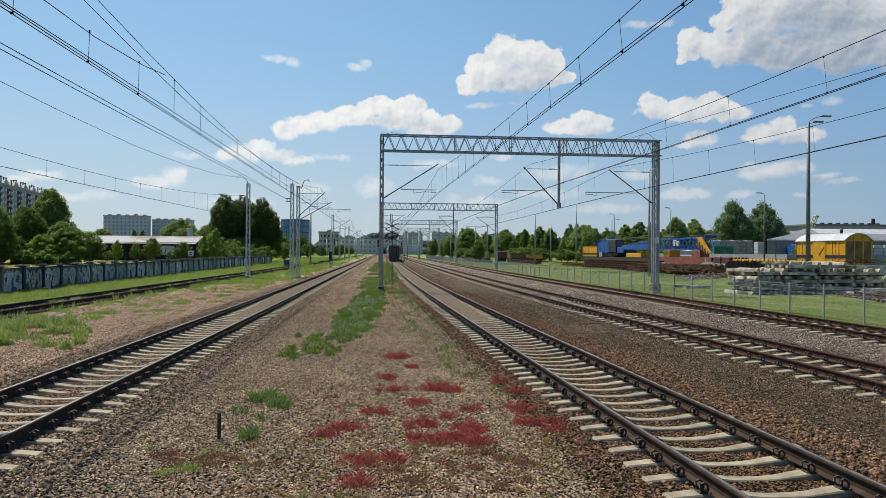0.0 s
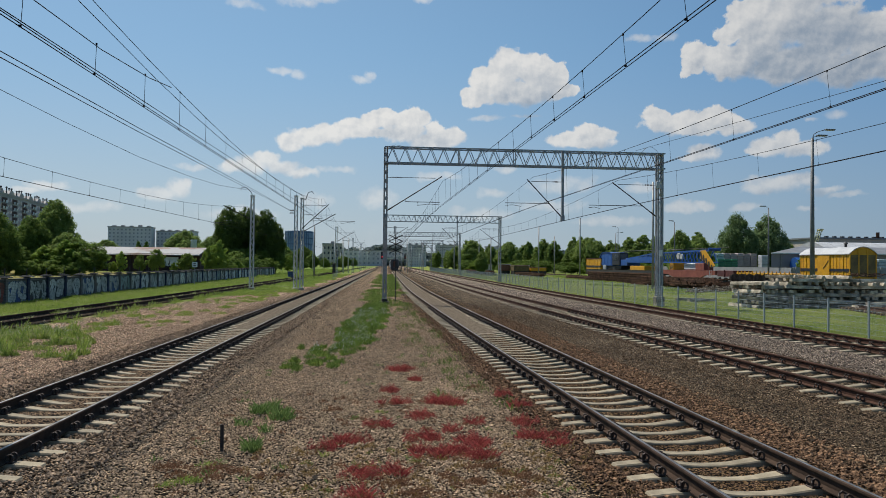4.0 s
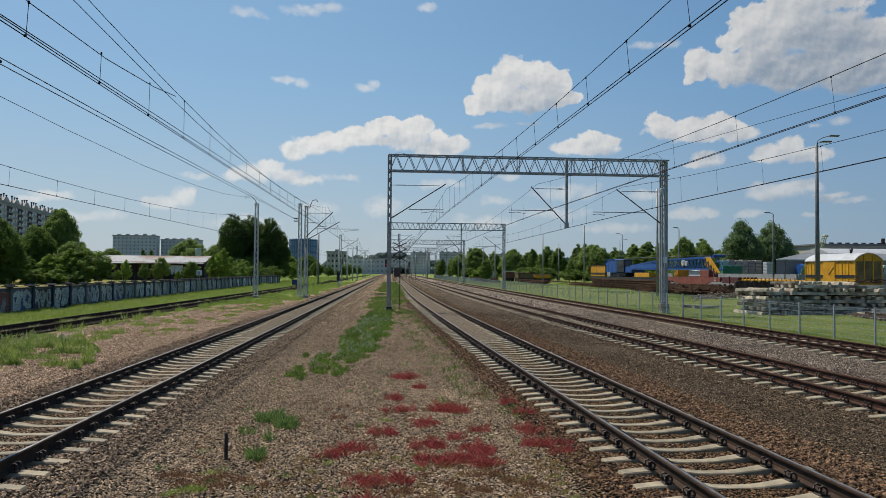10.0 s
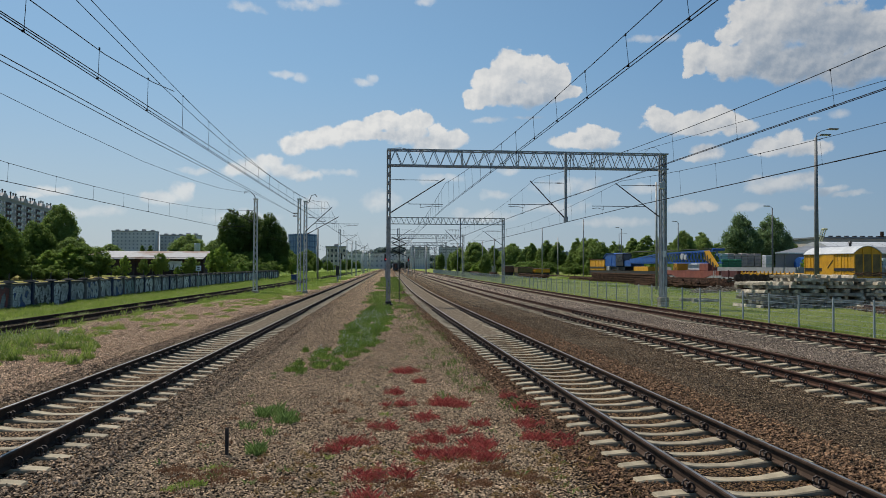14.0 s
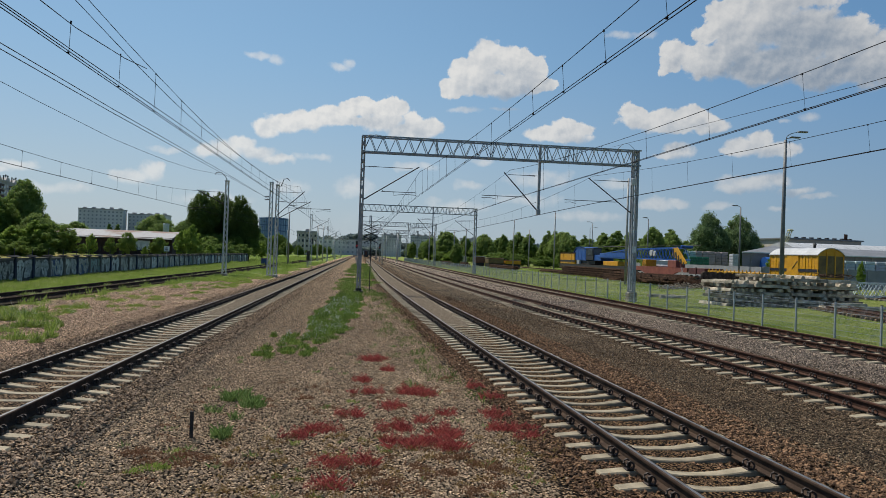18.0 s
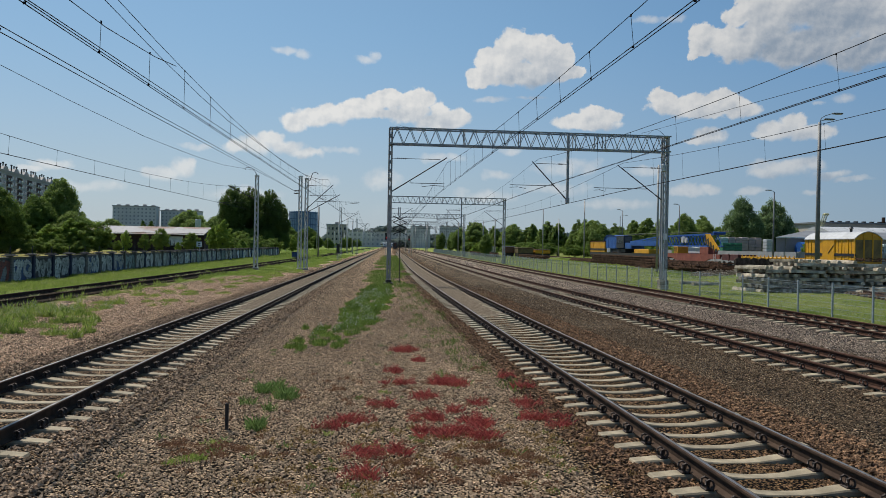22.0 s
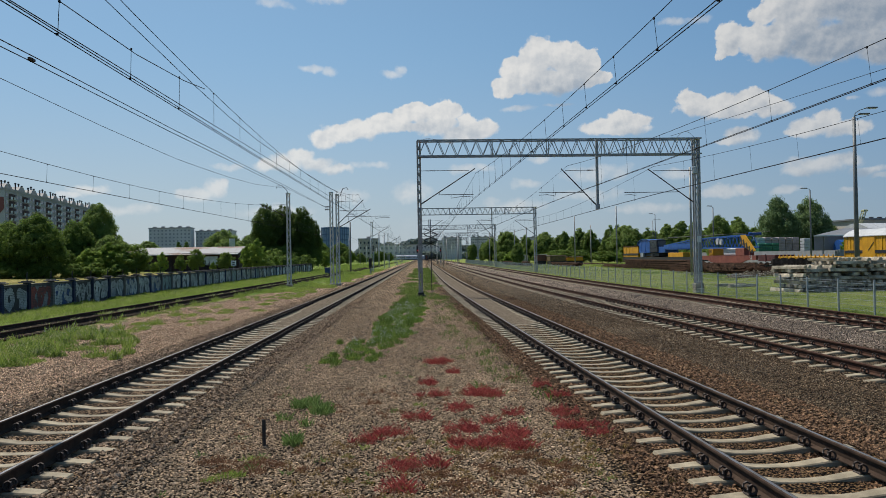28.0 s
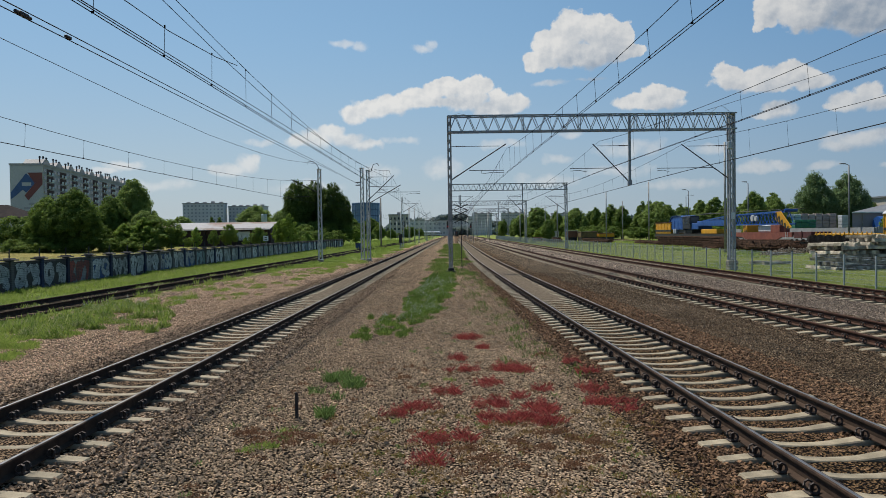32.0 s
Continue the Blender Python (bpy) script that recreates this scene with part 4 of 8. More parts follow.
def railway_track(label, xf, y0, y1, side, head, near_to, clips_to, sleeper_mat, spacing=0.6, phase=0.0):
    track = thing("railway_track", label, "railway track", "railway tracks", kind="structure")
    ys = [*np.arange(y0, min(y1, 60), 6.0), *np.arange(60, min(y1, 300), 10.0), *np.arange(300, y1 + 1, 50.0)]
    for g in (-0.7525, 0.7525):
        rail, top = Shape(), Shape()
        rail.sweep(RAIL, [lambda a, b, y=y: (xf(y) + g + a, y, 0.030 + b) for y in ys])
        top.sweep([(-0.020, 0.1660), (0.022, 0.1660), (0.018, 0.1714), (-0.016, 0.1714)], [lambda a, b, y=y: (xf(y) + g + a, y, 0.030 + b) for y in ys])
        r = part("rail", rail, side, track)
        part("running_surface", top, head, r, "polished running surface" if head is M["rail_top"] else "rusty running surface")
    me, clip = sleeper_shape().mesh("sleeper", sleeper_mat), clip_shape().mesh("rail_clip", M["clip"])
    rnd = random.Random(int(xf(0) * 100))
    y, far = y0 + phase, Shape()
    proto = sleeper_shape()
    while y < y1:
        turn = -math.degrees(math.atan((xf(y + 1) - xf(y - 1)) / 2))
        m = pose(xf(y) + rnd.uniform(-0.02, 0.02), y, rnd.uniform(-0.006, 0.006), 0, 0, turn + rnd.uniform(-0.6, 0.6))
        if y < near_to:
            ob = part("sleeper", me, None, track, at=m)
            if 2.5 < y < clips_to:
                for g, side_of in itertools.product((-0.7525, 0.7525), (-1, 1)):
                    part("rail_clip", clip, None, ob, at=pose(g + side_of * 0.115, 0, 0.028) @ Matrix.Scale(1.3, 4))
        elif y < 230:
            far.add([m @ Vector(p) for p in proto.v], proto.f)
        y += spacing
    if far.v:
        tagged(part("far_sleepers", far, sleeper_mat, track), kind="stuff")
    return track


railway_track("mainline track with polished rails on pale concrete sleepers beside red stonecrop", R1, -30, 1400, M["rail_dark"], M["rail_top"], 95, 42, M["concrete"], 0.6, 0.25)
railway_track("mainline track with dark rails and polished heads on concrete sleepers", L1, -30, 1400, M["rail_dark"], M["rail_top"], 95, 42, M["concrete"], 0.6, 0.1)
railway_track("rusty track on concrete sleepers in dark gravel", R2, -30, 900, M["rail_rust"], M["rail_rust"], 100, 39, M["concrete"], 0.66, 0.3)
railway_track("rusty side track on concrete sleepers beside the mesh fence", R3, -30, 900, M["rail_rust"], M["rail_rust"], 95, 34, M["concrete"], 0.66, 0.0)
railway_track("overgrown siding with dark rails along the graffiti wall", L2, -30, 500, M["rail_dark"], M["rail_dark"], 80, 0, M["stone_dark"], 0.6, 0.0)
YARD = lambda y: 47.9 + 0.01 * (y - 60)
railway_track("yard track under parked wagons", YARD, 40, 260, M["rail_rust"], M["rail_rust"], 0, 0, M["old_concrete"])
railway_track("half-buried yard track in the grass beside stacked sleepers", lambda y: 29.0 + (y - 37.4) * 0.27, 20, 46.0, M["rail_rust"], M["rail_rust"], 0, 0, M["stone_dark"])


def fill_strip(name, xf, y0, y1, half, z, mat, label):
    """Fine fill between two rails, over the sleepers."""
    s, ys = Shape(), np.arange(y0, y1 + 0.1, 0.5)
    for y in ys:
        for k in range(7):
            a = -half + 2 * half * k / 6
            rise = min(1.0, (y - y0) / 14.0)
            s.v.append((xf(y) + a, y, z - 0.034 * (1 - rise) + 0.010 * noise.noise((y * 0.45, a * 2, 1)) + 0.006 * noise.noise((y * 1.7, a * 4, 5)) - (0.03 if y in (ys[0], ys[-1]) else 0)))
    s.f = [(j * 7 + i, j * 7 + i + 1, j * 7 + 8 + i, j * 7 + 7 + i) for j in range(len(ys) - 1) for i in range(6)]
    part(name, s, mat, smooth_faces=True)
    ob = bpy.data.objects[name]
    tagged(ob, label, "gravel", kind="structure")


def ballast_bed(name, xf, y0, y1, label, z=-0.004):
    """A flat-topped bed of broken stone under one track."""
    s = Shape()
    across = (-2.1, -1.65, -1.3, -0.9, -0.6, -0.3, 0.3, 0.6, 0.9, 1.3, 1.65, 2.1)
    ys = [*np.arange(y0, 60, 0.5), *np.arange(60, y1 + 1, 10.0)]
    n = len(across)
    for y in ys:
        for a in across:
            drop = 0.056 if abs(a) < 0.5 else 0.030 if abs(a) < 1.0 else 0.012 if abs(a) < 1.4 else (0.02 if abs(a) < 1.8 else 0.07)
            s.v.append((xf(y) + a, y, z + 0.020 * max(0.0, min(1.0, (y - 25) / 30)) - drop + 0.005 * noise.noise((y * 1.9, a * 2.3, len(name)))))
    s.f = [(j * n + i, j * n + i + 1, j * n + n + i + 1, j * n + n + i) for j in range(len(ys) - 1) for i in range(n - 1)]
    part(name, s, M["ground"], smooth_faces=True)
    tagged(bpy.data.objects[name], label, "ballast", kind="structure")


ballast_bed("ballast_bed_1", R1, -10, 330, "rust-brown broken ballast under the mainline")
ballast_bed("ballast_bed_2", L1, -10, 330, "dark ballast under the mainline with dark rails")
ballast_bed("ballast_bed_3", R2, -10, 330, "dark brown ballast under a rusty track")
ballast_bed("ballast_bed_4", R3, -10, 330, "grey-brown ballast under the fence-side track")
fill_strip("track_fill_3", L2, 16, 250, 1.25, 0.030, M["fill_dark"], "dark fine gravel burying the siding, rail shade in its colour")
fill_strip("track_fill_1", R1, 27, 330, 0.66, 0.027, M["fill"], "fine brown fill between the mainline rails")
fill_strip("track_fill_2", L1, 29, 330, 0.66, 0.027, M["fill"], "fine brown fill between dark mainline rails")


# ---- overhead line ----
def polyline(pts, r, n=4):
    s = Shape()
    s.tube(pts, r, n)
    return s


def overhead_line(label, xf, supports, z_contact, z_mid, z_support, step, pair=0.085, joined=-99):
    line = thing("overhead_line", label, "overhead line", "overhead lines")
    sag = lambda u: z_mid + (z_support - z_mid) * (2 * u - 1) ** 2
    for k in (-0.5, 0.5):
        part("contact_wire", polyline([(xf(y) + k * pair, y, z_contact - 0.06 * math.sin(math.pi * u)) for a, b in zip(supports, supports[1:]) for u in np.linspace(0, 0.9, 10) for y in (a + (b - a) * u,)], 0.0105), M["wire"], line)
    part("messenger_wire", polyline([(xf(y), y, sag(u)) for a, b in zip(supports, supports[1:]) for u in np.linspace(0, 0.95, 20) for y in (a + (b - a) * u,)], 0.0105), M["wire"], line)
    for a, b in zip(supports, supports[1:]):
        if a > 240:
            continue
        for y in np.arange(a + step, b - step * 0.5, step):
            u = (y - a) / (b - a)
            hung = sag(u) if y > joined else 6.75 + 0.0084 * max(0.0, y - 13.0) ** 1.8
            s = Shape()
            s.tube([(xf(y) + 0.02, y, z_contact - 0.05), (xf(y), y + 0.12, hung)], 0.0055, 4)
            s.box(xf(y) - 0.012, y - 0.012, z_contact - 0.06, xf(y) + 0.03, y + 0.012, z_contact - 0.02)
            s.box(xf(y) - 0.012, y + 0.10, hung - 0.035, xf(y) + 0.012, y + 0.14, hung + 0.012)
            part("dropper", s, M["wire"], line)
    return line


RSUP = [-80, -16, 48.2, 116, 178, 236, 296, 356, 420, 480]
LSUP = [-58, 6.5, 71.2, 136, 198, 260, 320, 380, 440]
overhead_line("twin contact wires and a sagging messenger wire above the mainline", lambda y: R1(y) + 0.42, RSUP, 6.2, 6.78, 7.7, 2.7)
overhead_line("contact and messenger wires above a rusty track", lambda y: R2(y) + 0.70, RSUP, 6.2, 7.02, 8.1, 4.65)
overhead_line("contact and messenger wires above the fence-side track", lambda y: R3(y) + 0.85, RSUP, 6.2, 6.98, 8.0, 4.2)
overhead_line("overhead wires above the mainline held by lattice masts", lambda y: L1(y) - 0.55, LSUP, 6.2, 6.80, 8.35, 3.1, joined=21.3)
overhead_line("thin overhead wires above the overgrown siding", lambda y: L2(y) - 0.5, LSUP, 5.78, 6.42, 7.5, 4.2, 0.03)


def loose_wire(label, pts, r=0.0105, name="feeder_wire"):
    ob = part(name, polyline(pts, r), M["wire"])
    return tagged(ob, label, "wire", "feeder wires")


for dx, dz in ((0, 0), (0.10, 0.06)):
    loose_wire("dark anchoring wire running to a lattice mast", [(-6.5 + dx, -40, 5.95 + dz), (-6.6 + dx, 0, 5.87 + dz), (-6.6 + dx, 14.3, 6.11 + dz), (-6.6 + dx, 22.9, 6.22 + dz), (-6.6 + dx, 28.8, 6.33 + dz), (-6.6 + dx, 36.4, 6.46 + dz), (-6.58 + dx, 45, 6.62 + dz), (-6.55, 71, 7.08)])
loose_wire("earth wire running to the hook of a lattice post", [(-12.6, -40, 9.6), (-12.0, 5, 8.6), (-11.6, 21, 7.93), (-11.45, 26, 7.79), (-11.34, 30, 7.69), (-11.1, 39, 7.58), (-10.97, 44, 7.65), (-10.9, 50, 7.80), (-10.8, 58, 8.13), (-10.45, 71, 9.0)])
loose_wire("second messenger wire joining the first by a clamp", [(-5.9, -40, 8.0), (-5.75, -5, 7.1), (-5.5, 12.9, 6.75), (-5.43, 16.3, 6.79), (-5.34, 19.5, 6.98), (-5.28, 21.4, 7.18)])
loose_wire("second messenger wire beside the first above the mainline", [(L1(y) - 0.58, y, z) for y, z in ((-40, 8.6), (5, 7.75), (14.7, 7.4), (20.3, 7.05), (23.9, 6.88), (28, 6.77), (33.7, 6.79), (40, 6.84), (55, 7.1), (71, 7.6))])
loose_wire("auxiliary wire beside the contact wires", [(L1(y) - 0.62, y, 6.29 + 0.005 * (y - 12)) for y in (-40, 12, 26, 45, 71)])
loose_wire("slack wire strung along the lattice gantries", [(17.45, y, z) for y, z in ((-16, 9.9), (-5, 9.0), (10, 8.55), (24.3, 8.81), (32.5, 9.2), (48.2, 9.95))])
clamp = Shape()
clamp.box(-0.035, -0.13, -0.04, 0.035, 0.13, 0.04, 0.015)
clamp.tube([(0, -0.24, 0), (0, 0.24, 0)], 0.03, 6)
tagged(part("wire_tensioner", clamp, M["dark_steel"], at=pose(-6.56, 12.6, 6.10)), "dark splice clamp on the anchoring wires", "wire clamp")
clamp2 = Shape()
clamp2.box(-0.025, -0.10, -0.025, 0.025, 0.10, 0.03, 0.01)
tagged(part("wire_tensioner", clamp2, M["dark_steel"], at=pose(-6.58, 14.2, 6.14)), "small dark splice on the anchoring wires", "wire clamp")


def insulator(s, p, q, r=0.05, n=5):
    p, q = Vector(p), Vector(q)
    for i in range(n):
        c = p.lerp(q, (i + 0.5) / n)
        d = (q - p).normalized() * 0.018
        s.tube([c - d, c + d], r, 8)
    s.tube([p, q], r * 0.45, 6)


def zigzag(s, p, q, off, bays, w=0.035):
    """Diagonal bracing between two parallel chords p-q and p+off - q+off."""
    p, q, off = Vector(p), Vector(q), Vector(off)
    for i in range(bays):
        a, b, c = p.lerp(q, i / bays), p.lerp(q, (i + 0.5) / bays), p.lerp(q, (i + 1) / bays)
        s.beam(a, b + off, w), s.beam(b + off, c, w)


def braces(p, q, off, bays, w, mat, parent):
    """The same bracing, each bar a part."""
    p, q, off = Vector(p), Vector(q), Vector(off)
    for i in range(bays):
        a, b, c = p.lerp(q, i / bays), p.lerp(q, (i + 0.5) / bays), p.lerp(q, (i + 1) / bays)
        part("brace", Shape().beam(a, b + off, w), mat, parent)
        part("brace", Shape().beam(b + off, c, w), mat, parent)


def lattice_mast(name, parent, x, y, z1, half, depth, mat, bays, taper=1.0, leg=0.062):
    """Four angle-iron legs with bracing on each face, on a concrete foot."""
    mast = part(name, Shape().box(x - half - 0.12, y - depth - 0.12, -0.25, x + half + 0.12, y + depth + 0.12, 0.16, 0.03), M["old_concrete"], parent, "concrete foot")
    for a, b in itertools.product((-1, 1), (-1, 1)):
        part("leg", Shape().beam((x + a * half, y + b * depth, 0.15), (x + a * half * taper, y + b * depth * taper, z1), leg), mat, mast)
    for b in (-1, 1):
        s = Shape()
        zigzag(s, (x - half, y + b * depth, 0.2), (x - half * taper, y + b * depth * taper, z1), (2 * half * (1 + taper) / 2, 0, 0), bays)
        if y < 72 and z1 < 9:
            braces((x - half, y + b * depth, 0.2), (x - half * taper, y + b * depth * taper, z1), (half * (1 + taper), 0, 0), 8, 0.032, mat, mast)
        else:
            tagged(part("bracing", s, mat, mast), kind="stuff")
    for a in (-1, 1):
        s = Shape()
        zigzag(s, (x + a * half, y - depth, 0.2), (x + a * half * taper, y - depth * taper, z1), (0, 2 * depth * (1 + taper) / 2, 0), bays)
        if y < 72 and z1 < 9:
            braces((x + a * half, y - depth, 0.2), (x + a * half * taper, y - depth * taper, z1), (0, depth * (1 + taper), 0), 8, 0.032, mat, mast)
        else:
            tagged(part("bracing", s, mat, mast), kind="stuff")
    s = Shape()
    for k in (0.15, z1):
        s.box(x - half - 0.04, y - depth - 0.04, k - 0.05, x + half + 0.04, y + depth + 0.04, k + 0.05)
    part("end_plate", s, mat, mast)
    return mast


def cantilever(parent, foot, tip, arm_end, z_arm, drop_x, top_z=None):
    """A slanting bracket tube, a level top tie and a registration arm, with insulators."""
    c = part("bracket_tube", Shape().tube([foot, tip], 0.035, 8), M["dark_steel"], parent)
    f, e = Vector(foot), Vector(tip)
    tz = e.z - 0.12
    for p, q, r in ((f.lerp(e, 0.02), f.lerp(e, 0.12), 0.05), ((f.x + (e.x - f.x) * 0.08, f.y, tz), (f.x + (e.x - f.x) * 0.26, f.y, tz), 0.045)):
        ins = Shape()
        insulator(ins, p, q, r)
        part("insulator", ins, M["insulator"], c)
    part("top_tie", Shape().tube([(f.x, f.y, tz), (e.x - (e.x - f.x) * 0.12, e.y, tz)], 0.018, 6), M["dark_steel"], c)
    mid = f.lerp(e, 0.32)
    part("registration_arm", Shape().tube([(mid.x, f.y, z_arm + 0.16), (arm_end, f.y, z_arm + 0.16)], 0.022, 6).tube([(drop_x, f.y, z_arm + 0.15), (drop_x, f.y, z_arm - 0.06), ((drop_x + arm_end) / 2, f.y, z_arm + 0.04), (arm_end, f.y, z_arm)], 0.016, 5), M["dark_steel"], c)
    part("hanger", Shape().tube([(mid.x, f.y, mid.z), (mid.x + (arm_end - mid.x) * 0.05, f.y, z_arm + 0.16)], 0.012, 5), M["dark_steel"], c)
    return c


def gantry(y, xl, xr, top, drop, fine, label):
    """A portal over the right-hand tracks: two masts, a lattice beam, a drop post and three brackets."""
    g = thing("overhead_line_gantry", label, "gantry", "gantries over the tracks")
    bot = top - 0.98
    d = 0.22
    # slender left mast: two channels with batten plates
    left = part("mast", Shape().box(xl - 0.13, y - d, 0.1, xl - 0.03, y - d + 0.10, top).box(xl + 0.03, y - d, 0.1, xl + 0.13, y - d + 0.10, top).box(xl - 0.13, y + d - 0.1, 0.1, xl - 0.03, y + d, top).box(xl + 0.03, y + d - 0.1, 0.1, xl + 0.13, y + d, top), M["mast_grey"], g)
    bat = Shape()
    for z in np.arange(0.4, top, 0.55):
        for a, b in ((-d - 0.01, -d), (d, d + 0.01)):
            if fine:
                part("batten", Shape().box(xl - 0.12, y + a, z, xl + 0.12, y + b, z + 0.2), M["mast_grey"], left)
            else:
                bat.box(xl - 0.12, y + a, z, xl + 0.12, y + b, z + 0.2)
    if not fine:
        tagged(part("batten", bat, M["mast_grey"], left), kind="stuff")
    part("foot", Shape().box(xl - 0.3, y - 0.42, -0.12, xl - 0.06, y + 0.42, 0.1, 0.03).box(xl + 0.06, y - 0.42, -0.12, xl + 0.3, y + 0.42, 0.1, 0.03).box(xl - 0.18, y - 0.3, 0.08, xl + 0.18, y + 0.3, 0.26, 0.02), M["dark_steel"], left, "dark bolted steel foot")
    lattice_mast("mast", g, xr, y, top, 0.15, 0.17, M["galv"], 5, leg=0.10)
    part("foot", Shape().box(xr - 0.28, y - 0.28, 0.16, xr + 0.28, y + 0.28, 0.5, 0.04), M["old_concrete"], g, "concrete foot of the mast")
    for z, b in itertools.product((bot, top), (-1, 1)):
        part("beam_chord", Shape().beam((xl - 0.1, y + b * 0.35, z), (xr + 0.25, y + b * 0.35, z), 0.075, 0.085), M["galv"], g)
    bays = int((xr - xl) / 0.78)
    for b in (-1, 1):
        s = Shape()
        for u in (0.26, 0.46, 0.66, 0.74, 0.77):
            x = xl + (xr - xl) * u
            part("beam_post", Shape().beam((x, y + b * 0.35, bot), (x, y + b * 0.35, top), 0.05), M["galv"], g)
        if y < 200:
            braces((xl, y + b * 0.35, bot), (xr, y + b * 0.35, bot), (0, 0, top - bot), bays, 0.04, M["galv"], g)
        else:
            zigzag(s, (xl, y + b * 0.35, bot), (xr, y + b * 0.35, bot), (0, 0, top - bot), bays, 0.04)
            tagged(part("beam_bracing", s, M["galv"], g), kind="stuff")
    if fine:
        braces((xl, y - 0.35, top), (xr, y - 0.35, top), (0, 0.7, 0), bays // 2, 0.035, M["galv"], g)
        part("earth_lead", Shape().tube([(xr - 1.25 + 0.1 * i, y, top + 0.06 + 0.42 * math.sin(math.pi * i / 12)) for i in range(13)], 0.014, 5), M["galv"], g)
        part("earth_lead", Shape().tube([(xl + 0.1, y, top + 0.05), (xl + 0.6, y, top + 0.18), (xl + 1.4, y, top + 0.04)], 0.012, 5), M["galv"], g)
        part("name_plate", Shape().box(xr - 0.12, y - 0.27, 3.1, xr + 0.12, y - 0.25, 3.5), M["spray_white"], g, "small white plate on the mast")
        part("junction_box", Shape().box(xr - 0.3, y - 0.3, 7.5, xr - 0.02, y - 0.1, 7.95, 0.03).tube([(xr, y - 0.32, 8.0), (xr - 0.05, y - 0.34, 6.4), (xr - 0.12, y - 0.34, 0.6)], 0.02, 6), M["spray_white"], g, "white junction box and pipe")
    part("drop_post", Shape().box(drop - 0.075, y - 0.075, top - 4.28, drop + 0.075, y + 0.075, top + 0.08, 0.02), M["galv"], g)
    part("drop_post_foot", Shape().box(drop - 0.12, y - 0.11, top - 4.45, drop + 0.12, y + 0.11, top - 4.10, 0.02), M["galv"], g)
    cantilever(g, (xl + 0.12, y, top - 3.95), (xl + 3.55, y, top - 1.75), xl + 3.42, 6.2, xl + 2.0)
    cantilever(g, (drop - 0.1, y, top - 4.15), (drop - 2.32, y, top - 1.82), drop - 3.75, 6.25, drop - 2.7)
    cantilever(g, (xr - 0.22, y, top - 4.05), (xr - 3.15, y, top - 1.9), xr - 4.7, 6.2, xr - 3.95)
    return g


gantry(48.2, 1.27, 19.06, 9.75, 12.62, True, "grey galvanised lattice gantry spanning three tracks")
gantry(116, 3.0, 20.6, 9.8, 14.0, False, "grey lattice gantry further along the tracks")
gantry(178, 4.7, 22.2, 9.8, 15.8, False, "grey lattice gantry far along the tracks")
gantry(236, 6.4, 24.0, 9.8, 17.4, False, "distant grey lattice gantry")
gantry(296, 8.1, 25.7, 9.8, 19.1, False, "very distant grey lattice gantry")


def hooked_lattice_post(x, y, h, reach, label):
    p = thing("lattice_post", label, "lattice post", "lattice posts")
    lattice_mast("mast", p, x, y, h, 0.16, 0.2, M["mast_pale"], int(h / 0.55), taper=0.75)
    part("hook", Shape().tube([(x, y, h), (x - 0.15, y, h + 0.35), (x - 0.55, y, h + 0.75), (x - 1.0, y, h + 0.72), (x - 1.05, y, h + 0.5)], 0.03, 6), M["dark_steel"], p)
    if reach:
        cantilever(p, (x - 0.18, y, 6.4), (x + reach, y, 7.6), x + reach - 0.9, 5.85, x + reach + 0.3)
    return p


hooked_lattice_post(-10.2, 71.2, 8.5, -2.6, "pale lattice post with a curved hook beside the siding")
double = thing("double_lattice_post", "pair of pale lattice masts carrying brackets over the track", "lattice post", "lattice posts")
lattice_mast("mast", double, -6.28, 71.2, 8.55, 0.14, 0.2, M["mast_pale"], 16, taper=0.8)
lattice_mast("mast", double, -5.72, 71.2, 8.35, 0.14, 0.2, M["mast_pale"], 16, taper=0.8)
part("hook", Shape().tube([(-5.72, 71.2, 8.3), (-5.45, 71.2, 8.2), (-5.2, 71.2, 8.9), (-4.85, 71.2, 9.0), (-4.7, 71.2, 8.8)], 0.035, 6), M["dark_steel"], double)
cantilever(double, (-5.7, 71.0, 5.6), (-3.3, 71.0, 7.85), -0.9, 6.15, -2.2)
cantilever(double, (-5.7, 71.5, 5.3), (-2.7, 71.5, 7.0), -3.9, 6.4, -3.0)
for z in (7.0, 7.25):
    ins = Shape()
    insulator(ins, (-6.85, 71.2, z), (-6.45, 71.2, z), 0.07)
    part("insulator", ins, M["insulator"], double)
for i, (px, py, ph) in enumerate(((-4.95, 136, 8.8), (-3.0, 198, 8.8), (-1.2, 260, 8.8), (0.6, 320, 8.8), (2.4, 380, 8.8))):
    p = thing("lattice_post", "pale lattice post with a bracket over the far track", "lattice post", "lattice posts")
    lattice_mast("mast", p, px, py, ph, 0.18, 0.2, M["mast_pale"], 14, taper=0.8)
    cantilever(p, (px + 0.15, py, 6.3), (px + 3.0, py, 7.9), px + 2.4, 6.3, px + 1.8)


def plain_pole(x, y, h, r, mat, label):
    return tagged(part("pole", Shape().tube([(x, y, -0.2), (x, y, h)], r, 8, r * 0.75), mat, smooth_faces=True), label, "pole", "plain poles")


plain_pole(-8.35, 130, 8.6, 0.14, M["wood_pole"], "grey wooden pole beyond the lattice posts")
rp = random.Random(5)
for k in range(30):
    y = rp.uniform(190, 460)
    side = rp.choice((L1(y) - rp.uniform(3, 9), L1(y) - rp.uniform(9, 26), R1(y) + rp.choice((2.75, 8.2, 13.6))))
    plain_pole(side, y, rp.uniform(7.5, 9.5), 0.11, M["mast_pale"], "pale distant pole among the far tracks")


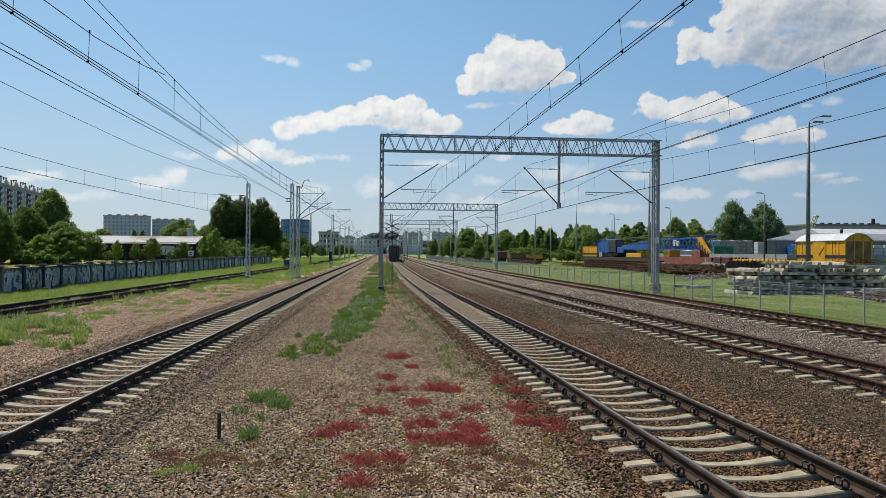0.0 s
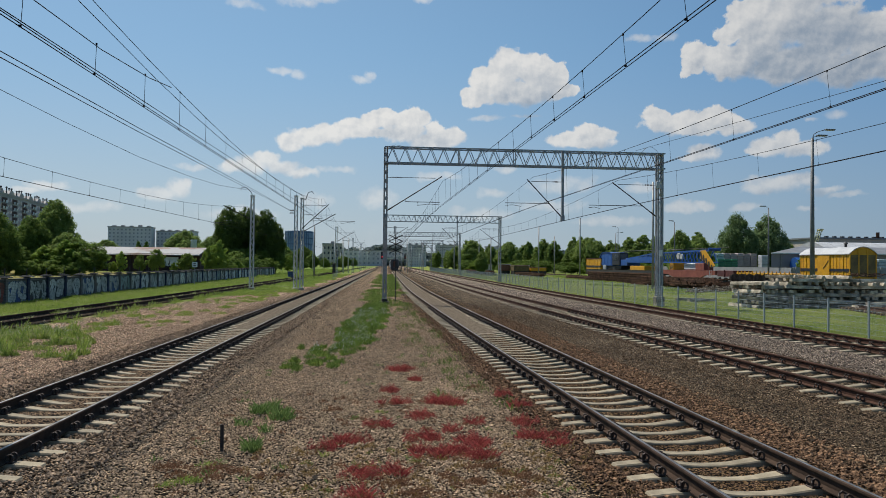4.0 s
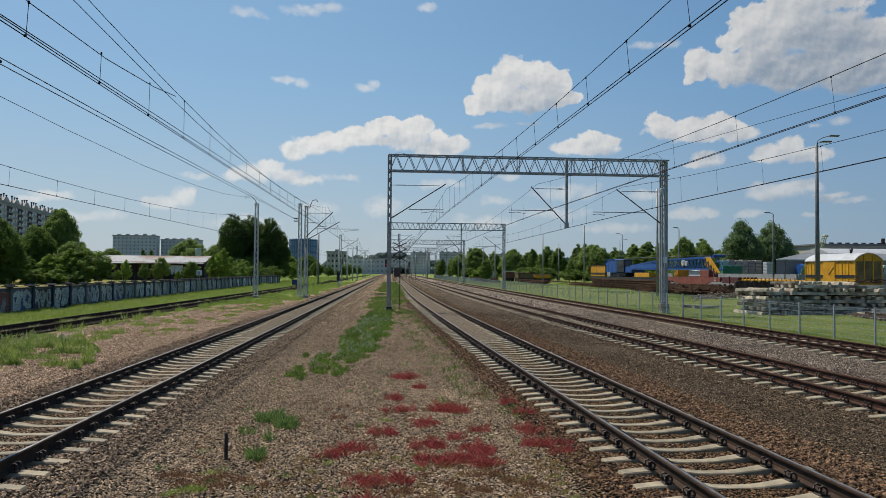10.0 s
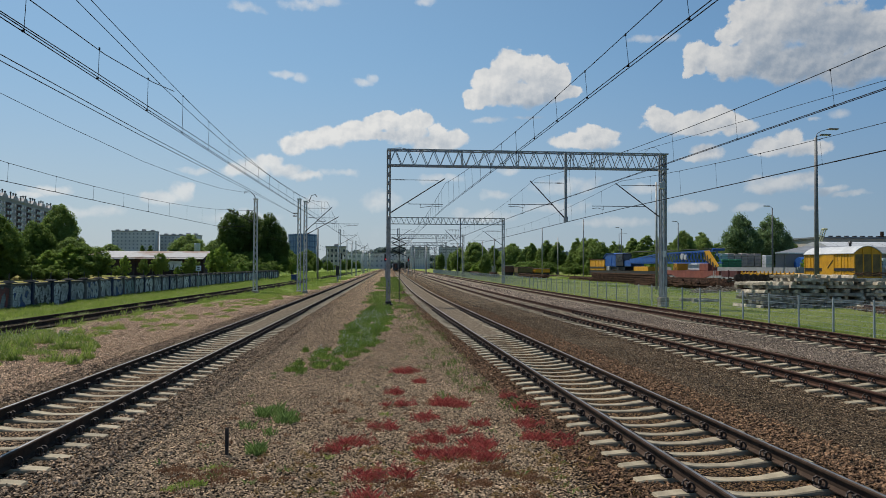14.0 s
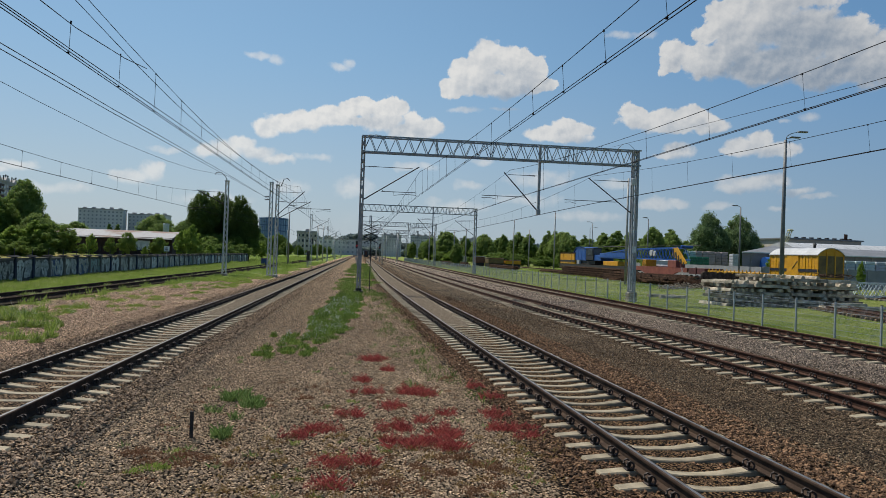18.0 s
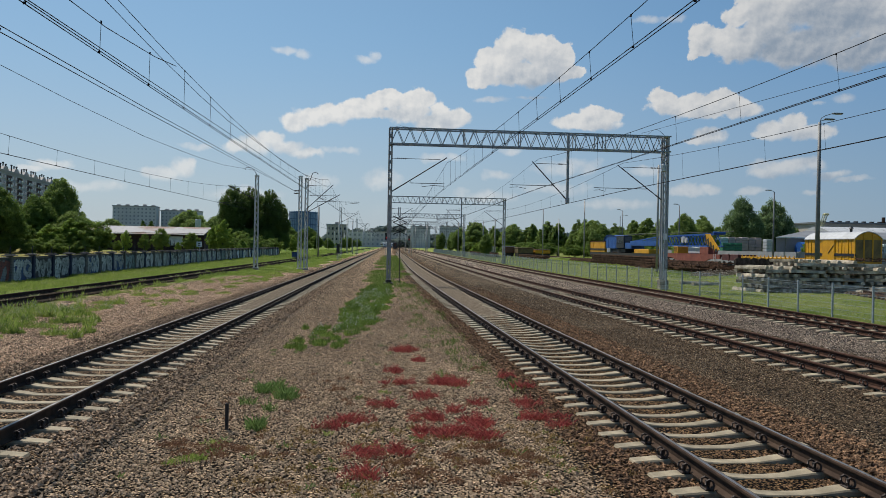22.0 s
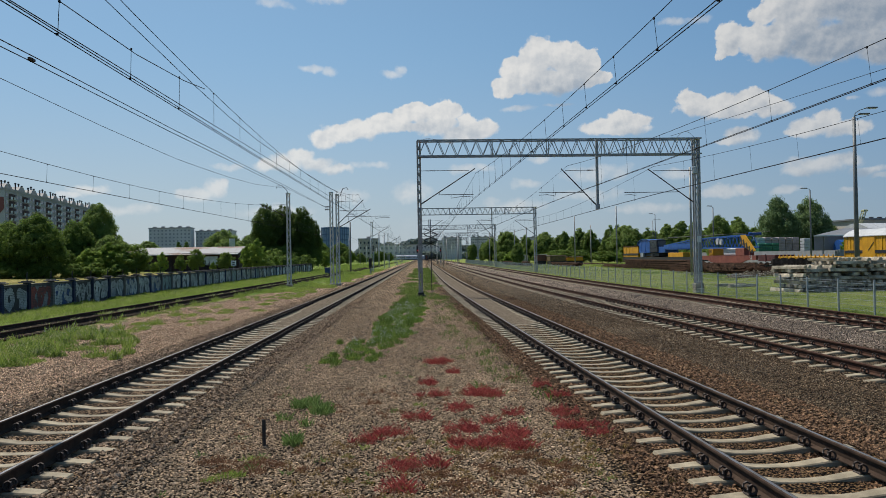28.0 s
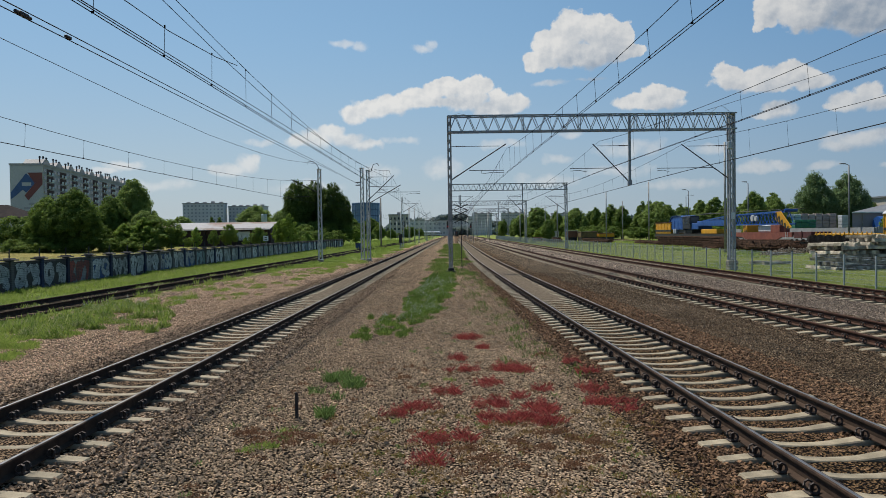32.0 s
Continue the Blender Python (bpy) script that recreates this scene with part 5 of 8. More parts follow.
def signal(x, y, h, lit, label):
    s = thing("railway_signal", label, "railway signal", "railway signals")
    part("post", Shape().tube([(x, y, -0.1), (x, y, h)], 0.07, 8), M["galv"], s)
    part("head", Shape().box(x - 0.24, y - 0.12, h - 0.2, x + 0.24, y + 0.1, h + 1.25, 0.05), M["dark_steel"], s)
    if lit:
        part("lamp", Shape().tube([(x, y - 0.13, h + 0.25), (x, y - 0.2, h + 0.25)], 0.085, 10), M["lamp_red"], s, "glowing red lamp")
    part("ladder", Shape().beam((x - 0.2, y + 0.15, 0), (x - 0.2, y + 0.15, h), 0.03).beam((x + 0.2, y + 0.15, 0), (x + 0.2, y + 0.15, h), 0.03), M["galv"], s)


signal(3.42, 150, 3.55, True, "railway signal showing red beside the mainline")
signal(12.1, 230, 4.0, True, "distant railway signal showing red")
signal(-6.6, 190, 4.3, False, "dark railway signal seen from its back")
signal(-4.6, 118, 1.2, False, "low dark ground signal beside the track")

# crossed-arm indicator on a thin dark pole
ind = thing("crossed_arm_indicator", "thin dark pole with three stacked crossed arms beside the mainline", "track indicator")
part("pole", Shape().tube([(2.04, 50, -0.05), (2.01, 50, 4.75)], 0.028, 8), M["dark_steel"], ind)
for z in (3.32, 3.72, 4.12):
    for sgn in (-1, 1):
        part("arm", Shape().beam((1.57, 49.96, z - 0.2 * sgn), (2.46, 49.96, z + 0.2 * sgn), 0.04, 0.05), M["dark_steel"], ind)
part("bracket", Shape().box(1.88, 49.97, 4.35, 1.94, 50.03, 4.9).box(1.98, 49.97, 4.35, 2.04, 50.03, 4.9), M["galv"], ind)

post = thing("marker_post", "short rusty steel marker post stuck in the gravel", "marker post")
part("bar", Shape().box(-1.84, 10.24, -0.1, -1.795, 10.255, 0.335, 0.003).box(-1.84, 10.255, -0.1, -1.828, 10.30, 0.335), M["dark_steel"], post)

sign = thing("distance_sign", "small white sign board on a thin post at the siding", "sign")
part("post", Shape().tube([(-17.53, 82.0, -0.1), (-17.53, 82.0, 2.35)], 0.03, 6), M["galv"], sign)
board = part("board", Shape().box(-17.81, 81.93, 1.9, -17.27, 81.96, 2.42, 0.004), M["spray_white"], sign)
for z in (2.0, 2.2):
    part("mark", Shape().box(-17.66, 81.918, z, -17.42, 81.925, z + 0.1), M["spray_black"], board, "dark number bar")

binn = thing("waste_bin", "blue steel waste bin standing in the grass", "bin")
part("body", Shape().box(-11.9, 121.6, 0, -11.1, 122.2, 1.0, 0.05), M["spray_blue"], binn)
part("lid", Shape().box(-11.95, 121.55, 1.0, -11.05, 122.25, 1.1, 0.03), M["navy"], binn)


# ---- mesh fence on the right ----
def mesh_panel():
    s = Shape()
    for z in (0.10, 0.30, 0.52, 0.74, 0.96, 1.18, 1.27):
        for dy in (-0.006, 0.006):
            s.box(dy - 0.004, 0.03, z - 0.005, dy + 0.004, 2.47, z + 0.005)
    for k in range(1, 48):
        s.box(-0.0015, k * 0.05 + 0.03, 0.06, 0.0015, k * 0.05 + 0.033, 1.3)
    return s


def mesh_fence():
    fence = thing("mesh_fence", "low galvanised mesh fence along the track", "fence", kind="structure")
    post_me = Shape().box(-0.03, -0.03, -0.2, 0.03, 0.03, 1.36, 0.006).mesh("fence_post", M["fence"])
    cap_me = Shape().box(-0.036, -0.036, 1.355, 0.036, 0.036, 1.385, 0.008).mesh("post_cap", M["dark_steel"])
    panel_me = mesh_panel().mesh("mesh_panel", M["fence"])
    for k in range(-8, 110):
        y = 26.65 + 2.5 * k
        x = 18.5 + bend(y)
        turn = -math.degrees(math.atan((18.5 + bend(y + 2.5) - x) / 2.5))
        m = pose(x, y, -0.1, 0, 0, turn)
        p = part("fence_post", post_me, None, fence, at=m)
        if k < 40:
            part("post_cap", cap_me, None, p)
        part("mesh_panel", panel_me, None, fence, at=m)


mesh_fence()


# ---- graffiti wall on the left ----
def ribbon(pts, w, z):
    """A flat brush stroke in the y-z plane of a panel, z metres proud of it."""
    s = Shape()
    n = len(pts)
    for i, (a, b) in enumerate(pts):
        p, q = pts[max(0, i - 1)], pts[min(n - 1, i + 1)]
        d = Vector((q[0] - p[0], q[1] - p[1])).normalized()
        o = Vector((-d.y, d.x)) * w * (0.75 + 0.25 * math.sin(i * 1.9))
        s.v += [(z, a + o.x, b + o.y), (z, a - o.x, b - o.y)]
    s.f = [(2 * i, 2 * i + 1, 2 * i + 3, 2 * i + 2) for i in range(n - 1)]
    return s


def stroke_paths(rnd):
    """Thick brush paths of one sprayed figure in a unit box: curls and bent slashes without meaning."""
    def curl(x, z, r, q, start, turn, n=9):
        return [(x + r * (1 + 0.25 * math.sin(3 * a)) * math.cos(a), z + q * math.sin(a)) for a in np.linspace(start, start + turn, n)]

    paths = [curl(0.5, 0.55, 0.36, 0.36, rnd.uniform(0, 6.3), rnd.uniform(3.5, 5.6))]
    for _ in range(rnd.randint(2, 3)):
        u, v, bow = rnd.uniform(0.0, 1.0), rnd.uniform(0.0, 1.0), rnd.uniform(-0.35, 0.35)
        paths.append([(u + (0.5 - u) * 1.5 * f + bow * math.sin(3.14 * f), 0.02 + 0.96 * (f if v > 0.5 else 1 - f) + 0.06 * math.sin(7 * f)) for f in np.linspace(0, 1, 7)])
    paths.append(curl(rnd.uniform(0.3, 0.7), rnd.uniform(0.15, 0.85), 0.28, 0.14, rnd.uniform(0, 6.3), 3.2, 6))
    return paths


def graffiti(panel, rnd, length, height, style):
    """Sprayed figures: a field of colour, swollen pale strokes outlined in black, thin highlights."""
    ground_mat, body, count = M[style[0]], M[style[1]], style[2]
    n = 26
    pts = []
    for i in range(n):
        a = 2 * math.pi * i / n
        pts.append((0.008, length / 2 + length * 0.49 * math.copysign(abs(math.cos(a)) ** 0.35, math.cos(a)), height * 0.47 + height * (0.40 + 0.07 * rnd.random()) * math.copysign(abs(math.sin(a)) ** 0.45, math.sin(a))))
    part("spray_field", Shape().add(pts, [tuple(range(n))]), ground_mat, panel)
    step = length / count
    for i in range(count):
        w, h = step * rnd.uniform(1.0, 1.2), height * rnd.uniform(0.74, 0.88)
        x0, z0 = step * (i + 0.5) - w / 2, height * 0.47 - h / 2 + rnd.uniform(-0.04, 0.04)
        fat = w * rnd.uniform(0.13, 0.17)
        edge, fill = Shape(), Shape()
        for j, path in enumerate(stroke_paths(rnd)):
            line = [(min(length - 0.03, max(0.03, x0 + w * u)), z0 + h * v) for u, v in path]
            for shape, grow, lift in ((edge, fat + 0.028, 0.010), (fill, fat, 0.012)):
                r = ribbon(line, grow, lift + 0.004 * j)
                shape.add(r.v, r.f)
        part("stroke_outline", edge, M["spray_black"], panel)
        part("stroke", fill, body, panel)


def graffiti_wall():
    wall = thing("wall_boundary", "long concrete boundary wall covered in graffiti between dark pillars", "wall", kind="structure")
    rnd = random.Random(11)
    pitch = 2.66
    panel = Shape()
    for r in range(5):
        panel.box(-0.05, 0.12, -0.1 + r * 0.294 + (0.1 if r == 0 else 0.008), 0.05, pitch - 0.12, -0.1 + (r + 1) * 0.294, 0.01)
    panel_me = panel.mesh("wall_panel", M["panel_wall"])
    pillar_me = Shape().box(-0.15, -0.12, -0.2, 0.15, 0.12, 1.465, 0.02).mesh("pillar", M["pillar"])
    pillar_plain = Shape().box(-0.15, -0.12, -0.2, 0.15, 0.12, 1.465, 0.02).mesh("pillar", M["panel_wall"])
    cap_me = Shape().box(-0.30, -0.30, 1.467, 0.30, 0.30, 1.53, 0.02).box(-0.20, -0.20, 1.53, 0.20, 0.20, 1.585, 0.02).mesh("pillar_cap", M["cap"])
    spike_me = Shape().tube([(0, 0, 1.55), (0, 0, 1.85), (0.02, 0, 2.0)], 0.035, 6, 0.02).mesh("cap_spike", M["cap"])
    coping_me = Shape().box(-0.11, 0.12, 1.373, 0.11, pitch - 0.12, 1.42, 0.01).mesh("coping", M["cap"])
    for k in range(-9, 46):
        y = 35.3 + pitch * k
        x = wall_x(y)
        at = pose(x, y, 0.0, 0, 0, -0.573)
        p = part("pillar", pillar_plain if k in (-2, -1, 0, 3, 7, 8) or (k > 9 and k % 3) else pillar_me, None, wall, at=at)
        c = part("pillar_cap", cap_me, None, p)
        if k < 14:
            part("cap_spike", spike_me, None, p)
        w = part("wall_panel", panel_me, None, wall, at=at @ pose(0, 0, 0))
        part("coping", coping_me, None, wall, at=at)
        if -4 <= k:
            carrier = Shape().box(0.051, 0.16, 0.1, 0.056, pitch - 0.16, 1.32)
            styles = {-1: ("spray_black", "spray_silver", 2), 0: ("spray_black", "spray_silver", 2), 1: ("spray_black", "spray_silver", 2), 2: ("spray_grey", "spray_red", 3), 3: ("spray_blue", "spray_silver", 2), 4: ("spray_black", "spray_silver", 3), 5: ("spray_black", "spray_silver", 2), 6: ("panel_wall", "spray_silver", 2)}
            style = styles.get(k) or (rnd.choice(("spray_black", "panel_wall", "panel_wall", "spray_blue", "spray_grey")), rnd.choice(("spray_silver", "spray_silver", "spray_teal", "spray_white")), rnd.randint(2, 3))
            g = part("painted_area", carrier, M["panel_wall"], wall, "graffiti in pale and dark paint", at=at)
            graffiti_on(g, rnd, pitch, style)


def graffiti_on(g, rnd, pitch, style):
    graffiti(g, rnd, pitch - 0.32, 1.34, style)
    for ch in g.children:
        ch.matrix_basis = pose(0.05, 0.16, 0.06)


graffiti_wall()


# ---- trees and bushes ----
def unit_rows(n, rs):
    a = rs.normal(size=(n, 3))
    return a / np.linalg.norm(a, axis=1, keepdims=True)


def crown_mesh(name, seed, h, r, z0, mat, leaves, size, lumps, narrow=1.0, droop=0.0):
    """A crown of single leaves gathered in lumps, with gaps and an uneven outline; the lumps sit on limbs."""
    rs = np.random.RandomState(seed)
    centre, spots = np.array([0, 0, (z0 + h) / 2]), []
    half = (h - z0) / 2
    for i in range(lumps):
        d = unit_rows(1, rs)[0]
        inside = i % 4 == 0
        k = rs.uniform(0.2, 0.7) if inside else rs.uniform(0.72, 1.03)
        p = d * k
        w = 1 - narrow * 0.45 * max(0, p[2])
        spots.append((centre + p * (r * w, r * w, half) * 0.86, (rs.uniform(0.22, 0.34) if inside else rs.uniform(0.10, 0.21)) * r))
    which = rs.randint(0, lumps, leaves)
    c = np.array([s[0] for s in spots])[which]
    rad = np.array([s[1] for s in spots])[which]
    off = unit_rows(leaves, rs) * (rs.uniform(0, 1, leaves) ** 0.33)[:, None] * rad[:, None]
    off[:, 2] = off[:, 2] * 0.8 - droop * rs.uniform(0, 1, leaves) ** 2 * rad
    p = c + off
    p[:, 2] = np.maximum(p[:, 2], 0.15)
    face = 0.8 * off / rad[:, None] + 0.55 * unit_rows(leaves, rs) + np.array([0, 0, 0.45])
    u = np.cross(face, unit_rows(leaves, rs))
    u /= np.linalg.norm(u, axis=1, keepdims=True) + 1e-9
    v = np.cross(face, u)
    v /= np.linalg.norm(v, axis=1, keepdims=True) + 1e-9
    k = size * rs.uniform(0.6, 1.3, leaves)[:, None]
    quad = np.stack([p - u * k * 0.5, p + v * k * 0.32, p + u * k * 0.5, p - v * k * 0.32], 1)
    return quick_mesh(name, quad.reshape(-1, 3), 4, mat), [s[0] for s in spots]


def trunk_shape(spots, h, z0, thick, seed):
    rnd = random.Random(seed)
    s = Shape()
    top = z0 + (h - z0) * 0.7
    pts = [(0.12 * rnd.uniform(-1, 1) * i / 3, 0.12 * rnd.uniform(-1, 1) * i / 3, top * i / 5 - (0.3 if i == 0 else 0)) for i in range(6)]
    s.tube(pts, thick, 8, thick * 0.3)
    for q in rnd.sample(spots, min(9, len(spots))):
        z = max(0.25 * h * 0.6, min(top * 0.95, q[2] - 0.25 * h))
        s.tube([(0, 0, z), (q[0] * 0.5, q[1] * 0.5, z + (q[2] - z) * 0.55), tuple(q)], thick * 0.35, 5, thick * 0.08)
    return s


TREES = {}


def tree_kind(key, h, r, z0, mat, leaves, size, lumps, thick=0.2, narrow=1.0, droop=0.0, seed=1):
    crown, spots = crown_mesh("crown", seed, h, r, z0, M[mat], leaves, size, lumps, narrow, droop)
    TREES[key] = (crown, trunk_shape(spots, h, z0, thick, seed).mesh("trunk", M["bark"]), h)


tree_kind("broad_a", 10, 4.6, 0.2, "leaf_dark", 46000, 0.25, 380, 0.28, 0.9, seed=1)
tree_kind("broad_b", 10, 4.2, 0.2, "leaf", 40000, 0.25, 340, 0.25, 1.0, seed=2)
tree_kind("birch", 14, 3.8, 0.5, "leaf_birch", 48000, 0.24, 420, 0.22, 0.25, 2.0, seed=3)
tree_kind("tall", 11, 2.5, 0.2, "leaf", 20000, 0.26, 210, 0.2, 1.25, seed=4)
tree_kind("tall_b", 11, 2.9, 0.2, "leaf", 20000, 0.26, 200, 0.2, 1.0, seed=5)
tree_kind("willow", 11, 4.6, 0.4, "leaf_grey", 34000, 0.26, 300, 0.25, 1.0, 0.8, seed=6)
tree_kind("bush", 4, 1.8, 0.1, "leaf_light", 9000, 0.17, 90, 0.08, 1.0, seed=7)
tree_kind("bush_dark", 4, 2.2, 0.05, "leaf_dark", 9000, 0.18, 90, 0.08, 0.6, seed=8)
tree_kind("spruce", 8, 1.6, 0.4, "leaf_dark", 6000, 0.26, 80, 0.15, 2.0, 0.6, seed=9)
LABELS = dict(broad_a="large dark-leaved tree with a dense crown", broad_b="broad green tree with a rounded crown", birch="tall dark tree with drooping twigs", tall="slender green tree in a row",
              tall_b="fresh light-green tree in a row", willow="grey-green tree with loose foliage", bush="light-green bush with upright shoots", bush_dark="dark-green bush with dense low foliage", spruce="dark narrow conifer with hanging branches")


def tree(key, x, y, h, spread=1.0, turn=0.0, z=0.0, group="trees beyond the tracks", label=""):
    crown, trunk, h0 = TREES[key]
    k = h / h0
    t = thing("bush" if "bush" in key else "tree", label or LABELS[key], "bush" if "bush" in key else "tree", group, pose(x, y, z, 0, 0, turn))
    t.scale = (k * spread, k * spread, k)
    part("trunk", trunk, None, t)
    part("crown", crown, None, t)


rt = random.Random(21)
# behind the graffiti wall
for key, x, y, h, w in (("broad_a", -44.8, 91, 7.2, 0.9), ("broad_a", -41.6, 90, 8.0, 0.95), ("broad_b", -39.6, 103, 10.2, 0.75), ("broad_a", -40.9, 99, 7.6, 0.85), ("broad_b", -36.2, 98, 5.6, 1.1), ("bush", -35.2, 96, 4.6, 1.2), ("bush", -37.4, 95, 3.8, 1.2),
                        ("bush_dark", -34.0, 97, 4.6, 1.4), ("birch", -28.2, 165, 14.8, 0.95), ("birch", -25.2, 168, 14.9, 0.72), ("birch", -21.2, 166, 14.2, 0.9), ("birch", -19.3, 170, 11.5, 0.8)):
    tree(key, x, y, h, w, rt.uniform(0, 360), 0.5, "trees behind the wall")
for x, y, h, w, key in ((-39.1, 117, 3.5, 0.75, "bush_dark"), (-35.6, 117, 3.4, 0.7, "bush"), (-32.9, 117, 3.1, 0.6, "bush_dark"), (-30.5, 117, 4.0, 0.7, "bush_dark"), (-26.1, 117, 3.4, 0.85, "bush_dark"),
                        (-21.6, 117, 5.3, 0.75, "bush"), (-23.2, 118, 4.4, 0.7, "bush"), (-42.3, 117, 3.3, 0.9, "bush_dark"), (-44.8, 116, 4.6, 0.9, "bush"), (-37.2, 118, 1.9, 0.8, "bush_dark"), (-28.3, 118, 1.8, 0.8, "bush")):
    tree(key, x, y, h, w, rt.uniform(0, 360), 0.6, "bushes in front of the shed")
for x, y, h, w, key in ((-46.5, 92, 4.4, 1.0, "bush_dark"), (-43.2, 93, 3.8, 1.1, "bush"), (-40.6, 95, 3.9, 1.1, "bush_dark"), (-38.0, 96, 3.6, 1.1, "bush_dark"), (-36.0, 99, 3.4, 1.0, "bush"), (-49.5, 93, 5.2, 1.1, "bush_dark"),
                        (-30.6, 164, 5.0, 1.0, "bush_dark"), (-27.5, 162, 5.2, 1.1, "bush_dark"), (-24.4, 163, 5.4, 1.1, "bush_dark"), (-21.6, 163, 5.0, 1.0, "bush_dark"), (-18.9, 166, 4.6, 1.0, "bush_dark"), (-16.8, 172, 3.6, 1.0, "bush"), (-29.0, 170, 6.0, 1.1, "bush_dark"), (-22.8, 170, 6.4, 1.1, "bush_dark"),
                        (-21.5, 125, 2.3, 1.2, "bush_dark"), (-21.0, 131, 2.5, 1.2, "bush"), (-20.6, 138, 2.8, 1.2, "bush_dark"), (-20.2, 145, 3.0, 1.3, "bush_dark"), (-19.8, 152, 2.8, 1.3, "bush_dark"), (-19.0, 158, 3.2, 1.2, "bush_dark"), (-23.5, 150, 4.0, 1.2, "bush_dark"), (-25.5, 156, 4.6, 1.2, "bush_dark"),
                        # low dark row added to stand in for the shade band under the trees
                        (-47.5, 88, 2.2, 1.5, "bush_dark"), (-45.0, 88, 2.4, 1.5, "bush_dark"), (-42.6, 88, 2.2, 1.5, "bush_dark"), (-40.2, 89, 2.3, 1.5, "bush_dark"), (-38.0, 91, 2.1, 1.5, "bush_dark"), (-36.0, 93, 2.2, 1.5, "bush_dark"), (-33.6, 94, 2.0, 1.4, "bush_dark")):
    tree(key, x, y, h, w, rt.uniform(0, 360), 0.45, "undergrowth behind the wall")
for x, y, h, w in ((-90, 480, 20, 1.6), (-118, 520, 24, 1.5), (-150, 420, 15, 1.6), (-80, 360, 13, 1.5), (-132, 410, 14, 1.6), (-165, 400, 15, 1.6)):
    tree("broad_b", x, y, h, w, rt.uniform(0, 360), 0, "distant trees")
for x, y in ((-122, 430), (-118, 432)):
    tree("spruce", x, y, 15, 1.2, rt.uniform(0, 360), 0, "distant conifers")
# past the end of the wall, towards the town
for x, y, h, w, key in ((-30, 300, 8.5, 1.2, "broad_a"), (-24, 310, 9.5, 1.1, "broad_a"), (-37, 290, 6.5, 1.3, "broad_b"), (-44, 300, 6, 1.3, "broad_b"), (-17, 330, 5, 1.2, "broad_b"), (-50, 280, 8, 1.4, "bush_dark"),
                        (-58, 260, 7, 1.4, "bush_dark"), (-34, 240, 4.5, 1.4, "bush"), (-26, 215, 3.6, 1.4, "bush_dark"),
                        (-41, 330, 9, 1.1, "broad_a"), (-34.5, 335, 10.5, 1.0, "broad_b"), (-48, 340, 10, 1.1, "broad_a"), (-20, 300, 6.2, 1.1, "broad_a"), (-27.5, 285, 6.0, 1.2, "bush_dark"), (-21, 260, 3.6, 1.5, "bush_dark"), (-16.5, 345, 4.0, 1.3, "bush_dark"), (-12.5, 380, 5.5, 1.2, "broad_b"), (-33, 210, 3.2, 1.5, "bush"),
                        (-10.5, 430, 6.5, 1.3, "broad_a"), (-6.5, 470, 6.0, 1.2, "broad_b"), (-14, 470, 7.0, 1.3, "broad_a")):
    tree(key, x, y, h, w, rt.uniform(0, 360), 0, "trees towards the town")
# the row along the yard, right of the tracks
for i in range(60):
    u = i / 59
    y = 310 - 115 * u + rt.uniform(-8, 8)
    x = 24 + bend(y) * 0.55 + 64 * u + rt.uniform(-2, 2)
    h = (min(10.2, 6.2 + 24 * u) + 0.6 * u) * rt.uniform(0.66, 1.2)
    tree(rt.choice(("tall", "tall_b", "tall", "broad_b")), x, y, h, rt.uniform(0.85, 1.35), rt.uniform(0, 360), -0.1, "row of trees along the yard")
for i in range(34):
    u = i / 33
    tree(rt.choice(("tall", "tall_b", "broad_b")), 36 + 84 * u + rt.uniform(-2, 2), 300 - 90 * u + rt.uniform(-8, 8), rt.uniform(7.0, 10.6), rt.uniform(1.0, 1.4), rt.uniform(0, 360), -0.1, "row of trees along the yard", "dark-green tree behind the row along the yard")
for i in range(26):
    u = i / 25
    tree(rt.choice(("bush_dark", "bush_dark", "bush_dark", "bush")), 32 + 52 * u + rt.uniform(-2, 2), 245 - 70 * u + rt.uniform(-5, 5), rt.uniform(2.8, 4.6), 1.7, rt.uniform(0, 360), -0.1, "bushes along the yard")
tree("broad_b", 28.0, 182, 5.9, 0.75, 40, -0.1, "row of trees along the yard", "pale-green bush-like tree with a domed crown")
for key, x, y, h, w in (("broad_b", 56.8, 134, 9.6, 0.72), ("broad_b", 61.6, 136, 8.4, 0.8), ("willow", 81.0, 160, 15.0, 0.78), ("willow", 89.5, 163, 15.0, 0.85), ("tall", 75.5, 168, 11.5, 1.1), ("tall", 84, 170, 9.5, 1.3), ("tall", 128, 222, 11.5, 1.5), ("tall_b", 136, 225, 12, 1.4), ("tall", 120, 228, 9, 1.5),
                        ("tall", 48, 160, 7.0, 1.2), ("tall_b", 51.5, 165, 8.4, 1.1), ("tall", 96, 200, 9, 1.6)):
    tree(key, x, y, h, w, rt.uniform(0, 360), -0.1, "trees beyond the yard")


